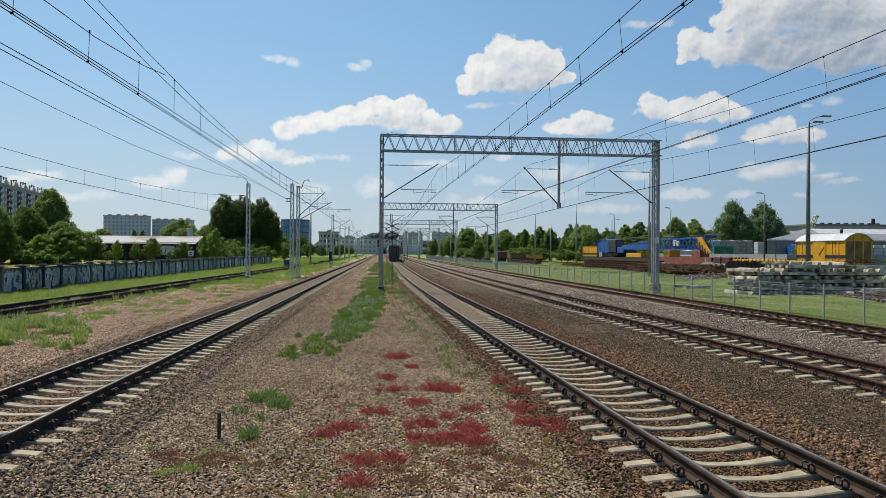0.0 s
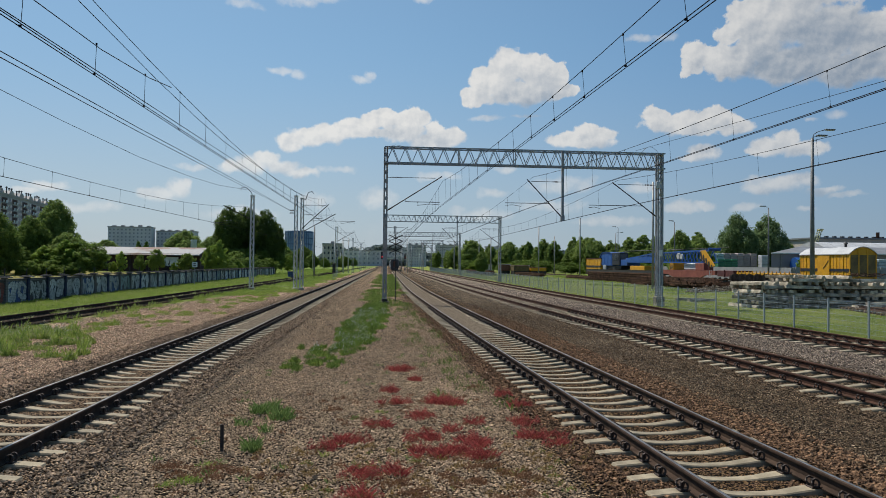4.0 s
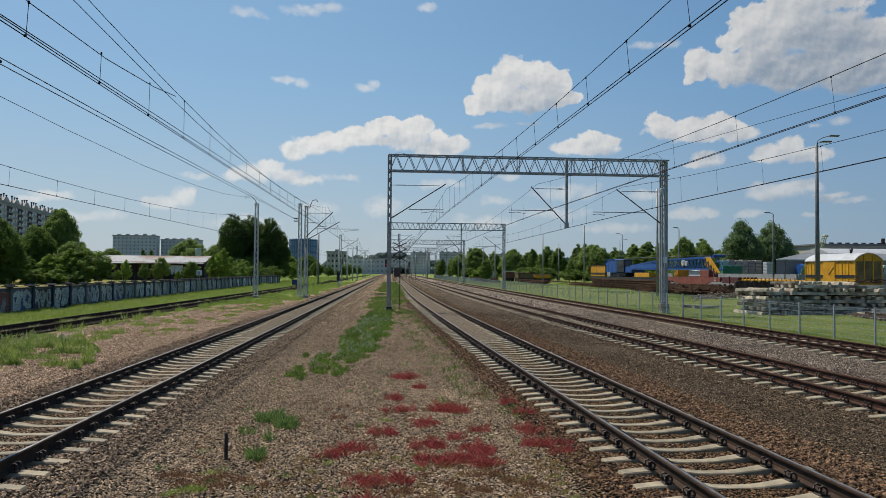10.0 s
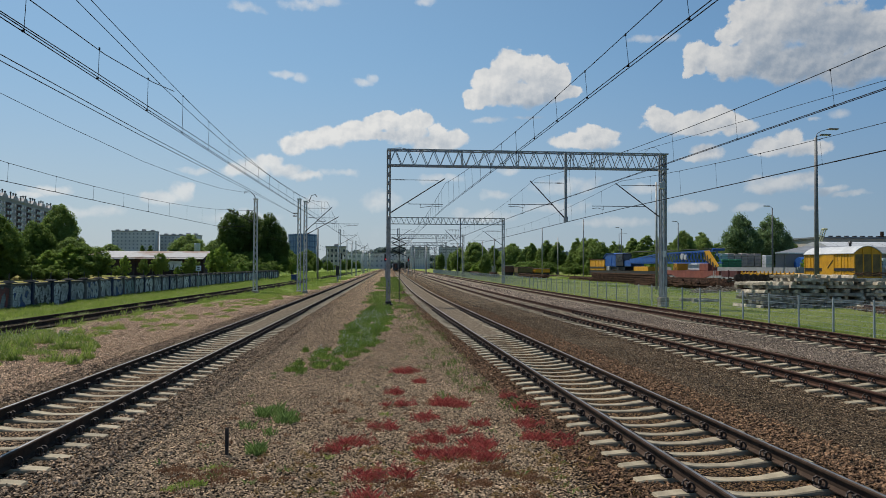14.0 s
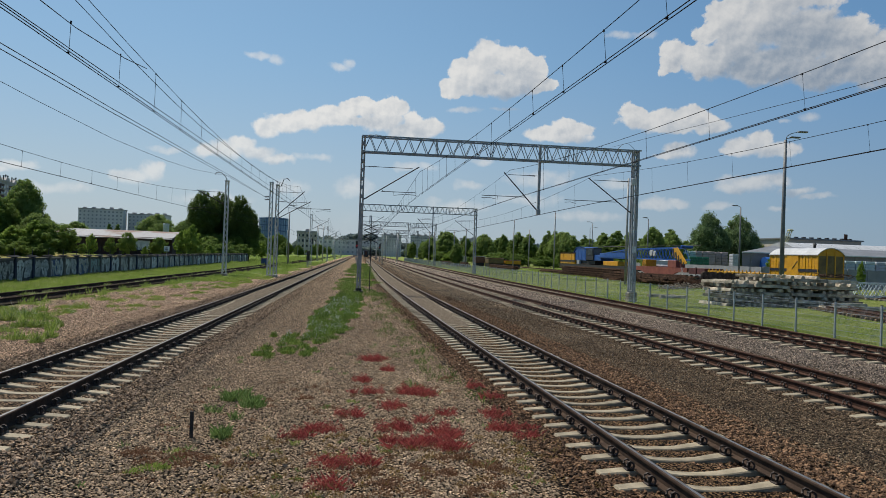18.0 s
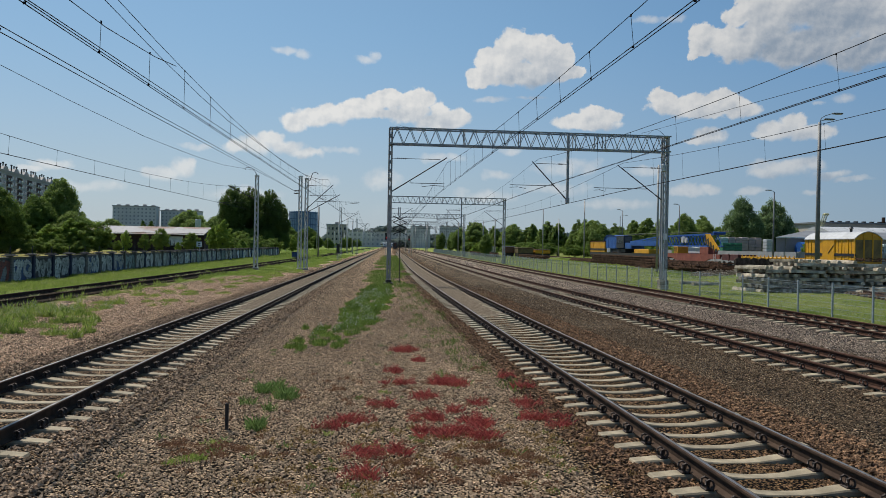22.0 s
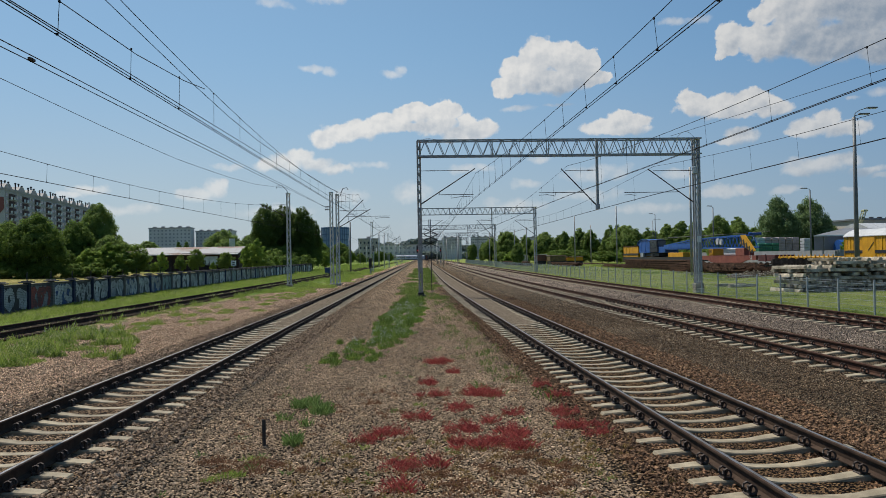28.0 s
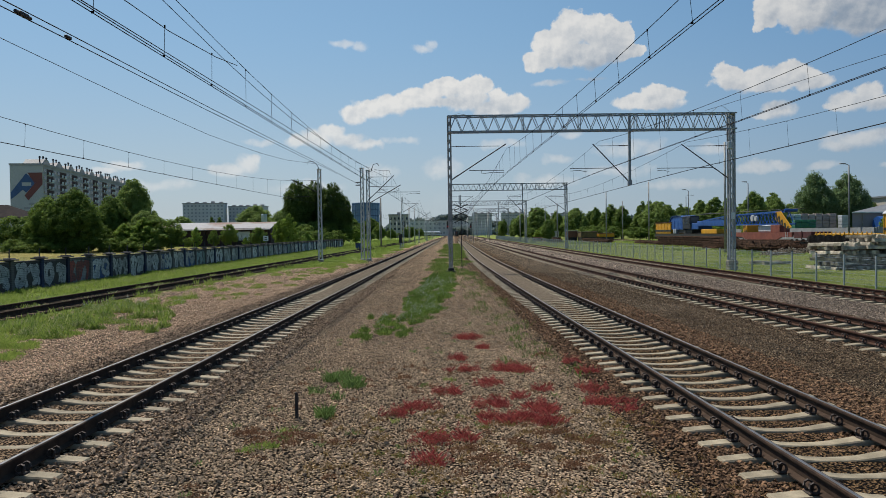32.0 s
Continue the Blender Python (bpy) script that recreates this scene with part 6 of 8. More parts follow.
def far_wood(label, x0, x1, y, h, n, seed, size=1.6, dip=0.35):
    """A wooded ridge far off, as loose leaf clumps with the haze in their colour."""
    rs = np.random.RandomState(seed)
    x = rs.uniform(x0, x1, n)
    env = np.array([h * (1 - dip + dip * noise.noise((a * 0.018, seed, 0)) + 0.16 * noise.noise((a * 0.11, seed, 3))) for a in x])
    u = np.clip((x - x0) / (x1 - x0), 0, 1)
    env *= np.clip(8 * u, 0, 1) ** 0.5 * np.clip(8 * (1 - u), 0, 1) ** 0.5
    p = np.stack([x, y + rs.uniform(-18, 18, n), env * rs.uniform(0.0, 1.0, n) ** 0.5], 1)
    a, b = unit_rows(n, rs), unit_rows(n, rs)
    k = size * rs.uniform(0.6, 1.5, n)[:, None]
    quad = np.stack([p - a * k, p + b * k, p + a * k, p - b * k], 1)
    ob = new("far_wood", quick_mesh("far_wood", quad.reshape(-1, 3), 4, M["hazed_leaf"]))
    tagged(ob, label, "wood", kind="stuff")


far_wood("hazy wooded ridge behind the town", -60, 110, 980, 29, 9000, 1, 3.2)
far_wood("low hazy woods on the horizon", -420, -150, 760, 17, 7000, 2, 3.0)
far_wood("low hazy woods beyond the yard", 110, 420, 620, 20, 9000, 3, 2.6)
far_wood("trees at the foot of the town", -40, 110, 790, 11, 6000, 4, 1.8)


# ---- buildings ----
def pane_mesh(w, h, mat=None):
    s = Shape()
    s.box(-w / 2, -0.04, 0, w / 2, 0.02, h)
    return s.mesh("window", mat or M["pane"])


def slab_block(name, label, x, y, length, width, h, turn, storeys, bays, wall, pane, group="", roof_bits=5, balconies=False, sides=("front", "left")):
    """A flat-roofed block: local x along its front, front towards -y."""
    b = thing(name, label, "apartment building", group, pose(x, y, 0, 0, 0, turn))
    part("wall", Shape().box(0, 0, -1, length, width, h), wall, b)
    part("roof", Shape().box(-0.3, -0.3, h + 0.004, length + 0.3, width + 0.3, h + 0.8), M["plaster_dark"], b)
    rnd = random.Random(len(label))
    for i in range(roof_bits):
        u = (i + 0.5) / roof_bits * length
        part("roof_housing", Shape().box(u - 1.2, width * 0.3, h + 0.8, u + 1.2, width * 0.6, h + 0.8 + rnd.uniform(0.8, 1.6)), M["plaster_dark"], b)
    st = h / (storeys + 0.3)
    pitch = length / bays
    me = pane_mesh(pitch * 0.42, st * 0.45, pane)
    for i in range(bays):
        for j in range(storeys):
            part("window", me, None, b, at=pose(pitch * (i + 0.5), -0.02, st * (j + 0.45)))
    if balconies:
        bal = Shape().box(-pitch * 0.36, -1.1, 0, pitch * 0.36, 0, 0.12).box(-pitch * 0.36, -1.1, 0.12, pitch * 0.36, -1.02, 1.05).mesh("balcony", M["balcony"])
        for i in range(0, bays, 2):
            for j in range(1, storeys):
                if rnd.random() < 0.8:
                    part("balcony", bal, None, b, at=pose(pitch * (i + 0.5), -0.004, st * (j + 0.28)))
    return b


# the long eleven-storey block on the left, gable towards the tracks
def long_block():
    b = thing("apartment_block", "long grey eleven-storey apartment block with a painted gable", "apartment building", at=pose(-142.1, 285, 0, 0, 0, 97.5))
    length, width, h = 141, 11.5, 29.5
    part("wall", Shape().box(0, 0, -1, length, width, h), M["plaster_dark"], b)
    part("roof", Shape().box(-0.2, -0.2, h + 0.004, length + 0.2, width + 0.2, h + 0.7), M["plaster_dark"], b)
    st, pitch = h / 11.4, length / 40
    pane = pane_mesh(pitch * 0.5, st * 0.5)
    loggia = pane_mesh(pitch * 0.94, st * 0.86, M["loggia"])
    bal = Shape().box(-pitch * 0.30, -0.5, 0, pitch * 0.30, 0, 0.12).box(-pitch * 0.30, -0.5, 0.12, pitch * 0.30, -0.42, 1.05).mesh("balcony", M["spray_white"])
    rnd = random.Random(3)
    for i in range(40):
        for j in range(11):
            if j < 4:
                continue
            if i % 4 in (1, 2):
                part("loggia", loggia, None, b, at=pose(pitch * (i + 0.5), -0.02, st * (j + 0.1)))
                part("balcony", bal, None, b, at=pose(pitch * (i + 0.5), -0.06, st * (j + 0.12)))
            else:
                part("window", pane, None, b, at=pose(pitch * (i + 0.5), -0.02, st * (j + 0.42)))
    for i in range(10):
        u = length * (i + 0.5) / 10
        part("roof_housing", Shape().add([(x, y, z) for y in (1.2, 8) for x, z in ((u - 4.6, h + 0.7), (u + 4.6, h + 0.7), (u + 1.6, h + 2.7), (u - 1.6, h + 2.7))], [(0, 1, 2, 3), (7, 6, 5, 4), (0, 4, 5, 1), (1, 5, 6, 2), (2, 6, 7, 3), (3, 7, 4, 0)]), M["plaster_dark"], b)
        vents = Shape()
        for k in range(3):
            top = h + 3.0 + 0.9 * rnd.random()
            vents.tube([(u - 3.4 + 3.4 * k, 2.4, h + 0.7), (u - 3.4 + 3.4 * k, 2.4, top)], 0.26, 8)
            vents.tube([(u - 3.4 + 3.4 * k, 2.4, top), (u - 3.4 + 3.4 * k, 2.4, top + 0.5)], 0.5, 8, 0.3)
            part("vent", vents, M["dark_steel"], b, "dark roof ventilator")
            vents = Shape()
    # gable: pale field, red and blue painted diamonds, sandy band
    part("gable_field", Shape().box(-0.06, 0.05, 0, -0.01, width - 0.05, h - 0.1), M["plaster"], b, "pale painted gable")
    for name, pts, mat in (("gable_diamond", [(11.3, 17.0), (11.3, 19.5), (5.9, 26.6), (2.6, 23.2), (6.0, 19.4), (7.2, 20.6), (9.4, 18.4)], "mural_blue"), ("gable_chevron", [(5.4, 26.8), (0.3, 26.8), (0.3, 22.5), (5.3, 16.6), (6.6, 18.4), (3.0, 22.8)], "red_wall")):
        s = Shape().add([(-0.11, y, z) for y, z in pts] + [(-0.14, y, z) for y, z in pts], [tuple(range(len(pts))), tuple(range(2 * len(pts) - 1, len(pts) - 1, -1))] + [(i, (i + 1) % len(pts), len(pts) + (i + 1) % len(pts), len(pts) + i) for i in range(len(pts))])
        part(name, s, M[mat], b, "painted geometric shape")
    part("lettering_bar", Shape().box(-0.17, 4.2, 21.9, -0.145, 7.4, 23.2), M["plaster"], b, "pale lettering bar")
    for z, y0, y1 in ((14.9, 2.6, 5.2), (13.4, 1.0, 7.0)):
        part("lettering_bar", Shape().box(-0.09, y0, z, -0.062, y1, z + 0.8), M["plaster_dark"], b, "grey lettering bar")


long_block()
FAR = "distant apartment blocks"
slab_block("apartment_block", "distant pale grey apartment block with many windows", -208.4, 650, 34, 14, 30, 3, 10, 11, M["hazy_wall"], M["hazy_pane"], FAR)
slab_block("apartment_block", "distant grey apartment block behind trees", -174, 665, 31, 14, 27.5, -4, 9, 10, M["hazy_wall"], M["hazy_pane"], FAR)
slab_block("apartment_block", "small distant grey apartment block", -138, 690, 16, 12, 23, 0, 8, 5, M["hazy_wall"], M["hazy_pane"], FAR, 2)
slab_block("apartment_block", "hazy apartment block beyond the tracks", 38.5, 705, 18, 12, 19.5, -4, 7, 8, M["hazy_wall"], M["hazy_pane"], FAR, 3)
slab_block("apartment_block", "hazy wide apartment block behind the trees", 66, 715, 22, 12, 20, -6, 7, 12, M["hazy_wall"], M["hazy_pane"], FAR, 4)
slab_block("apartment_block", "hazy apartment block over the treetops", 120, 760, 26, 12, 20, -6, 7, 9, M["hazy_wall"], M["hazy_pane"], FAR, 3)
slab_block("office_building", "beige three-storey railway building beside the tracks", -27, 500, 13, 12, 14.5, 2, 4, 5, M["beige"], M["pane"], "buildings at the junction", 1)
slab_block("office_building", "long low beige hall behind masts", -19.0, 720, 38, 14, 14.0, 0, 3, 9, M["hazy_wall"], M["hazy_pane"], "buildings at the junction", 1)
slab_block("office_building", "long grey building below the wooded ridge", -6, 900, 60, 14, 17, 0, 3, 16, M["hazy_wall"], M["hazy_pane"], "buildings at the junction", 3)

# blue round-fronted office tower
tower = thing("office_tower", "round-fronted blue glass office tower", "office building")
arc = [(-46.5 + 16.3 * u, 458 - 9 * math.sin(math.pi * u)) for u in np.linspace(0, 1, 15)]
s = Shape()
ring = arc + [(-30.2, 475), (-46.5, 475)]
s.add([(x, y, -1) for x, y in ring] + [(x, y, 21) for x, y in ring], [tuple(range(len(ring)))[::-1], tuple(range(len(ring), 2 * len(ring)))] + [(i, (i + 1) % len(ring), len(ring) + (i + 1) % len(ring), len(ring) + i) for i in range(len(ring))])
part("glass_wall", s, M["blue_glass"], tower)
for (x, y), (x2, y2) in zip(arc, arc[1:]):
    part("mullion", Shape().beam((x, y - 0.1, 0), (x, y - 0.1, 21.3), 0.22), M["mural_blue"], tower)
for z in np.arange(3, 21, 3.4):
    part("floor_band", Shape().sweep([(-0.12, 0), (0.12, 0), (0.12, 0.5), (-0.12, 0.5)], [lambda a, b, x=x, y=y, z=z: (x, y - 0.1 + a, z + b) for x, y in arc]), M["mural_blue"], tower)

# low shed behind the wall
shed = thing("storage_shed", "long low dark-red shed with a pale weathered roof", "shed")
part("wall", Shape().box(-49.0, 130, 0, -27.0, 142, 3.75), M["shed_wall"], shed)
for k in range(22):
    x = -49.4 + k * 1.02
    part("roof_sheet", Shape().add([(x, 129.3, 3.55), (x + 1.0, 129.3, 3.55), (x + 1.0, 136, 4.88), (x, 136, 4.88), (x, 129.3, 3.43), (x + 1.0, 129.3, 3.43), (x + 1.0, 136, 4.76), (x, 136, 4.76)], [(0, 1, 2, 3), (7, 6, 5, 4), (0, 4, 5, 1), (1, 5, 6, 2), (2, 6, 7, 3), (3, 7, 4, 0)]), M["shed_roof"], shed)
part("roof_back", Shape().add([(-49.4, 136, 4.87), (-27.0, 136, 4.87), (-27.0, 142.6, 3.6), (-49.4, 142.6, 3.6)], [(0, 1, 2, 3)]), M["shed_roof"], shed)
part("loading_door", Shape().box(-33.1, 129.9, 1.7, -30.2, 129.985, 3.2), M["spray_white"], shed, "white painted door with black graffiti")
for k in range(4):
    part("door_mark", ribbon([(0, 0), (0.3, 0.9), (0.6, 0.1), (0.75, 1.4)], 0.08, 0), M["spray_black"], shed, at=pose(-32.9 + 0.6 * k, 129.88, 1.2, 0, 0, -90) @ pose(0, 0, 0, 0, 0, 180))
for k in range(9):
    part("buttress", Shape().box(-48.6 + 2.6 * k, 129.8, 0, -48.3 + 2.6 * k, 129.995, 3.6), M["shed_wall"], shed)

# house by the left edge
house = thing("house", "pale two-storey house with a dark tiled roof", "house")
part("wall", Shape().box(-86, 140, 0, -75.2, 150, 6.6), M["plaster"], house)
part("roof", Shape().add([(-86.8, 139.2, 6.4), (-74.2, 139.2, 6.4), (-74.2, 150.8, 6.4), (-86.8, 150.8, 6.4), (-82, 145, 8.9), (-79, 145, 8.9)], [(0, 1, 5, 4), (1, 2, 5), (2, 3, 4, 5), (3, 0, 4), (3, 2, 1, 0)]), M["tile_roof"], house)
hp = pane_mesh(1.1, 1.5)
for i, j in itertools.product(range(4), range(2)):
    part("window", hp, None, house, at=pose(-84.5 + 2.6 * i, 139.98, 1.0 + 3.0 * j))
part("window", hp, None, house, at=pose(-75.18, 144, 4.0, 0, 0, 90))

# white tank beside the far shed
tank = Shape()
tank.tube([(-69, 320, 0), (-69, 320, 10.9), (-69, 320, 11.4)], 1.2, 14)
tagged(part("water_tank", tank, M["spray_white"], smooth_faces=True), "white upright tank behind the shed", "tank")


# ---- yard: stacked sleepers ----
def old_sleeper(length=2.5):
    s = Shape()
    s.sweep([(-0.15, 0.0), (0.15, 0.0), (0.135, 0.12), (0.095, 0.215), (-0.095, 0.215), (-0.135, 0.12)], [lambda a, b, x=x, k=k: (x, a * k, b * k2) for x, k, k2 in ((-length / 2, 0.9, 0.9), (-length / 2 + 0.04, 1.0, 1.0), (-0.35, 1.0, 0.92), (0, 0.92, 0.85), (0.35, 1.0, 0.92), (length / 2 - 0.04, 1.0, 1.0), (length / 2, 0.9, 0.9))])
    return s


def sleeper_stacks():
    me = old_sleeper().mesh("stacked_sleeper", M["old_concrete"])
    rnd = random.Random(8)
    grp = "stacks of old sleepers"

    def stack(x, y, layers, label, turn=0.0, ragged=0.28):
        st = thing("sleeper_stack", label, "sleeper stack", grp, pose(x, y, -0.12, 0, 0, turn))
        z = 0.0
        for k in range(layers):
            across = k % 2 == 0
            for i in range(6):
                o = -1.08 + 0.43 * i + rnd.uniform(-0.05, 0.05)
                j, e = rnd.uniform(-ragged, ragged), rnd.uniform(-4.0, 4.0)
                if rnd.random() < (0.05 if k < layers - 1 else 0.3):
                    continue
                roll = rnd.choice((0, 0, 0, 180))
                m = pose(o, j, z, 0, 0, 90 + e) if across else pose(j, o, z, 0, 0, e)
                part("sleeper", me, None, st, at=m @ pose(0, 0, 0.1, roll, rnd.uniform(-1.4, 1.4), 0) @ pose(0, 0, -0.1))
            z += 0.222
            if k < layers - 1 and across and k % 4 == 0:
                for d in (-0.75, 0.75):
                    part("spacer", Shape().box(-1.2, d - 0.05, z - 0.005, 1.2, d + 0.05, z + 0.065), M["rusty"], st, "dark timber spacer")
                z += 0.06

    stack(25.6, 47.6, 7, "stepped stack of weathered concrete sleepers at the end of the row", 19, 0.30)
    stack(28.15, 47.9, 9, "high stack of weathered concrete sleepers laid crosswise", 7)
    stack(30.7, 48.0, 9, "high stack of weathered concrete sleepers beside another", 1)
    stack(33.25, 48.2, 8, "stack of weathered concrete sleepers, a layer lower", -1, 0.3)
    stack(33.6, 50.9, 7, "stack of weathered concrete sleepers behind the row", 1, 0.22)
    for x, y, z, a in ((32.0, 45.6, -0.1, 8), (33.3, 46.3, -0.1, 3), (34.6, 46.2, -0.1, 5), (33.0, 45.9, 0.1, 4), (31.0, 46.5, -0.1, 88), (24.8, 54.5, -0.1, 20), (24.6, 56.0, -0.1, 12)):
        tagged(part("loose_sleeper", me, None, at=pose(x, y, z, 0, 0, a)), "loose concrete sleeper lying in the grass", "sleeper", "loose sleepers")
    scrap = thing("scrap_heap", "rusty bent scrap lying on the stack", "scrap")
    for i in range(26):
        a = rnd.uniform(0, 6.28)
        x, y = 33.3 + rnd.uniform(-1.1, 1.1), 48.3 + rnd.uniform(-0.8, 0.8)
        part("bar", Shape().beam((x, y, 1.86 + rnd.uniform(0, 0.3)), (x + 0.9 * math.cos(a), y + 0.9 * math.sin(a), 1.86 + rnd.uniform(0, 0.3)), 0.06, 0.03), M["rusty"], scrap)


sleeper_stacks()


# ---- yard: rolling stock ----
def wheelset(parent, x, y, r=0.46):
    for g in (-0.75, 0.75):
        part("wheel", Shape().tube([(x + g - 0.06, y, 0.2 + r), (x + g + 0.06, y, 0.2 + r)], r, 16), M["dark_steel"], parent)
    part("axle", Shape().tube([(x - 0.9, y, 0.2 + r), (x + 0.9, y, 0.2 + r)], 0.08, 8), M["dark_steel"], parent)


def yellow_van():
    w = thing("covered_wagon", "yellow covered wagon with a pale arched roof and a dark stripe", "railway wagon", "parked wagons")
    x0, x1, y0, y1 = 46.7, 49.4, 69.8, 78.2
    part("body", Shape().box(x0, y0, 1.45, x1, y1, 3.88), M["yellow"], w)
    arch = [(x0 - 0.12 + (x1 - x0 + 0.24) * u, 3.86 + 0.72 * math.sin(math.pi * u) ** 0.8) for u in np.linspace(0, 1, 11)]
    s = Shape()
    prof = arch + [(x, z - 0.07) for x, z in arch[::-1]]
    s.sweep(prof, [lambda a, b, y=y: (a, y, b) for y in (y0 - 0.1, y1 + 0.1)])
    part("roof", s, M["white_roof"], w)
    end = Shape()
    end.sweep([(x, z) for x, z in arch] + [(x1, 3.8), (x0, 3.8)], [lambda a, b, y=y: (a, y, b - 0.06) for y in (y0 + 0.02, y0 + 0.06)])
    part("gable", end, M["yellow"], w)
    part("stripe", Shape().box(x0 - 0.056, y0 - 0.064, 2.12, x0 + 0.05, y1, 2.40), M["navy"], w, "dark navy stripe")
    for k in range(9):
        y = y0 + (y1 - y0) * k / 8
        part("rib", Shape().box(x0 - 0.05, y - 0.045, 1.45, x0 - 0.002, y + 0.045, 3.86), M["yellow"], w)
    for k in range(4):
        x = x0 + (x1 - x0) * k / 3
        part("end_post", Shape().box(x - 0.06, y0 - 0.06, 1.45, x + 0.06, y0 - 0.002, 3.95 + (0.4 if k in (1, 2) else 0)), M["yellow"], w)
    for k in range(3):
        x = x0 + (x1 - x0) * (k + 0.5) / 3
        part("end_panel", Shape().box(x - 0.38, y0 - 0.03, 1.6, x + 0.38, y0 - 0.004, 3.75), M["dirty_yellow"], w, "dirty yellow end panel")
    part("door", Shape().box(x0 - 0.08, 73.0, 1.5, x0 - 0.055, 75.0, 3.8), M["yellow"], w)
    for k in range(8):
        y = y0 + (y1 - y0) * (k + 0.5) / 8
        part("board_seam", Shape().box(x0 - 0.012, y - 0.012, 1.5, x0 - 0.002, y + 0.012, 3.84), M["navy"], w, "dark seam between boards")
    part("door_brace", Shape().beam((x0 - 0.09, 73.1, 3.2), (x0 - 0.09, 74.0, 2.4), 0.05), M["navy"], w)
    part("underframe", Shape().box(x0 + 0.15, y0, 1.15, x1 - 0.15, y1, 1.446), M["dark_steel"], w)
    part("chimney", Shape().tube([(48.0, 72.4, 4.4), (48.0, 72.4, 4.9)], 0.13, 8).tube([(48.0, 72.4, 4.88), (48.0, 72.4, 5.0), (48.0, 72.4, 5.12)], 0.24, 8, 0.05), M["dark_steel"], w)
    for y in (71.6, 76.4):
        wheelset(w, 48.05, y)
    for x in (47.3, 48.8):
        part("buffer", Shape().tube([(x, y0, 1.28), (x, y0 - 0.5, 1.28)], 0.09, 8).tube([(x, y0 - 0.5, 1.28), (x, y0 - 0.56, 1.28)], 0.22, 10), M["dark_steel"], w)


def flat_yellow():
    w = thing("flat_wagon", "low yellow flat wagon with loose wheelsets on it", "railway wagon", "parked wagons")
    part("deck", Shape().box(46.7, 80, 1.5, 49.3, 92.5, 1.78, 0.03), M["yellow"], w)
    for k in range(14):
        part("stake", Shape().box(46.62, 80.3 + 0.9 * k, 1.45, 46.7, 80.42 + 0.9 * k, 2.0), M["yellow"], w)
    part("frame_beam", Shape().box(46.9, 80, 1.1, 49.1, 92.5, 1.496), M["dark_steel"], w)
    for y in (81.5, 83.3, 89.2, 91):
        wheelset(w, 48.0, y)


def red_wagon():
    w = thing("low_wagon", "faded red crane match wagon with a sagging side sill", "railway wagon", "parked wagons")
    x0, x1 = 46.5, 49.3
    s = Shape()
    s.sweep([(98, 1.95), (118, 1.95), (118, 1.35), (114, 1.3), (112.5, 0.95), (103, 0.85), (101, 1.3), (98, 1.35)], [lambda a, b, x=x: (x, a, b) for x in (x0, x0 + 0.25)])
    part("side_sill", s, M["red_paint"], w)
    part("deck", Shape().box(x0 + 0.25, 98.2, 1.6, x1, 118, 1.93), M["red_paint"], w)
    part("end_cab", Shape().box(x0 + 0.02, 101.5, 1.95, x1 - 1.4, 104.2, 2.95, 0.04), M["red_paint"], w)
    part("lifting_frame", Shape().beam((46.6, 100, 1.9), (46.6, 100, 3.0), 0.12).beam((46.6, 103, 1.9), (46.6, 103, 2.4), 0.1), M["red_paint"], w)
    part("engine_cover", Shape().box(46.9, 105, 1.95, 48.5, 109, 3.0, 0.15), M["bag_white"], w, "pale covered machinery")
    part("yellow_crate", Shape().box(46.6, 112.2, 1.95, 48.6, 113.6, 3.0, 0.05), M["yellow"], w)
    for k in range(3):
        part("hazard_stripe", Shape().beam((46.58, 112.3 + 0.4 * k, 2.0), (46.58, 112.7 + 0.4 * k, 2.95), 0.02, 0.14), M["stripe"], w)
    part("ladder", Shape().beam((46.4, 99.0, 0.6), (46.4, 99.0, 2.0), 0.05).beam((46.4, 99.5, 0.6), (46.4, 99.5, 2.0), 0.05).beam((46.4, 99, 1.0), (46.4, 99.5, 1.0), 0.05).beam((46.4, 99, 1.5), (46.4, 99.5, 1.5), 0.05), M["spray_white"], w, "white steps")
    for y in (99.4, 101.2, 115, 116.8):
        wheelset(w, 47.95, y, 0.42)
    d = thing("low_wagon", "dark maroon low wagon coupled behind the crane wagon", "railway wagon", "parked wagons")
    part("deck", Shape().box(46.6, 93.2, 1.2, 49.2, 97.6, 2.0, 0.03), M["maroon"], d)
    part("stanchion", Shape().box(46.5, 95.4, 1.1, 46.596, 95.55, 2.1), M["maroon"], d)
    for y in (94.2, 96.6):
        wheelset(d, 47.95, y, 0.42)


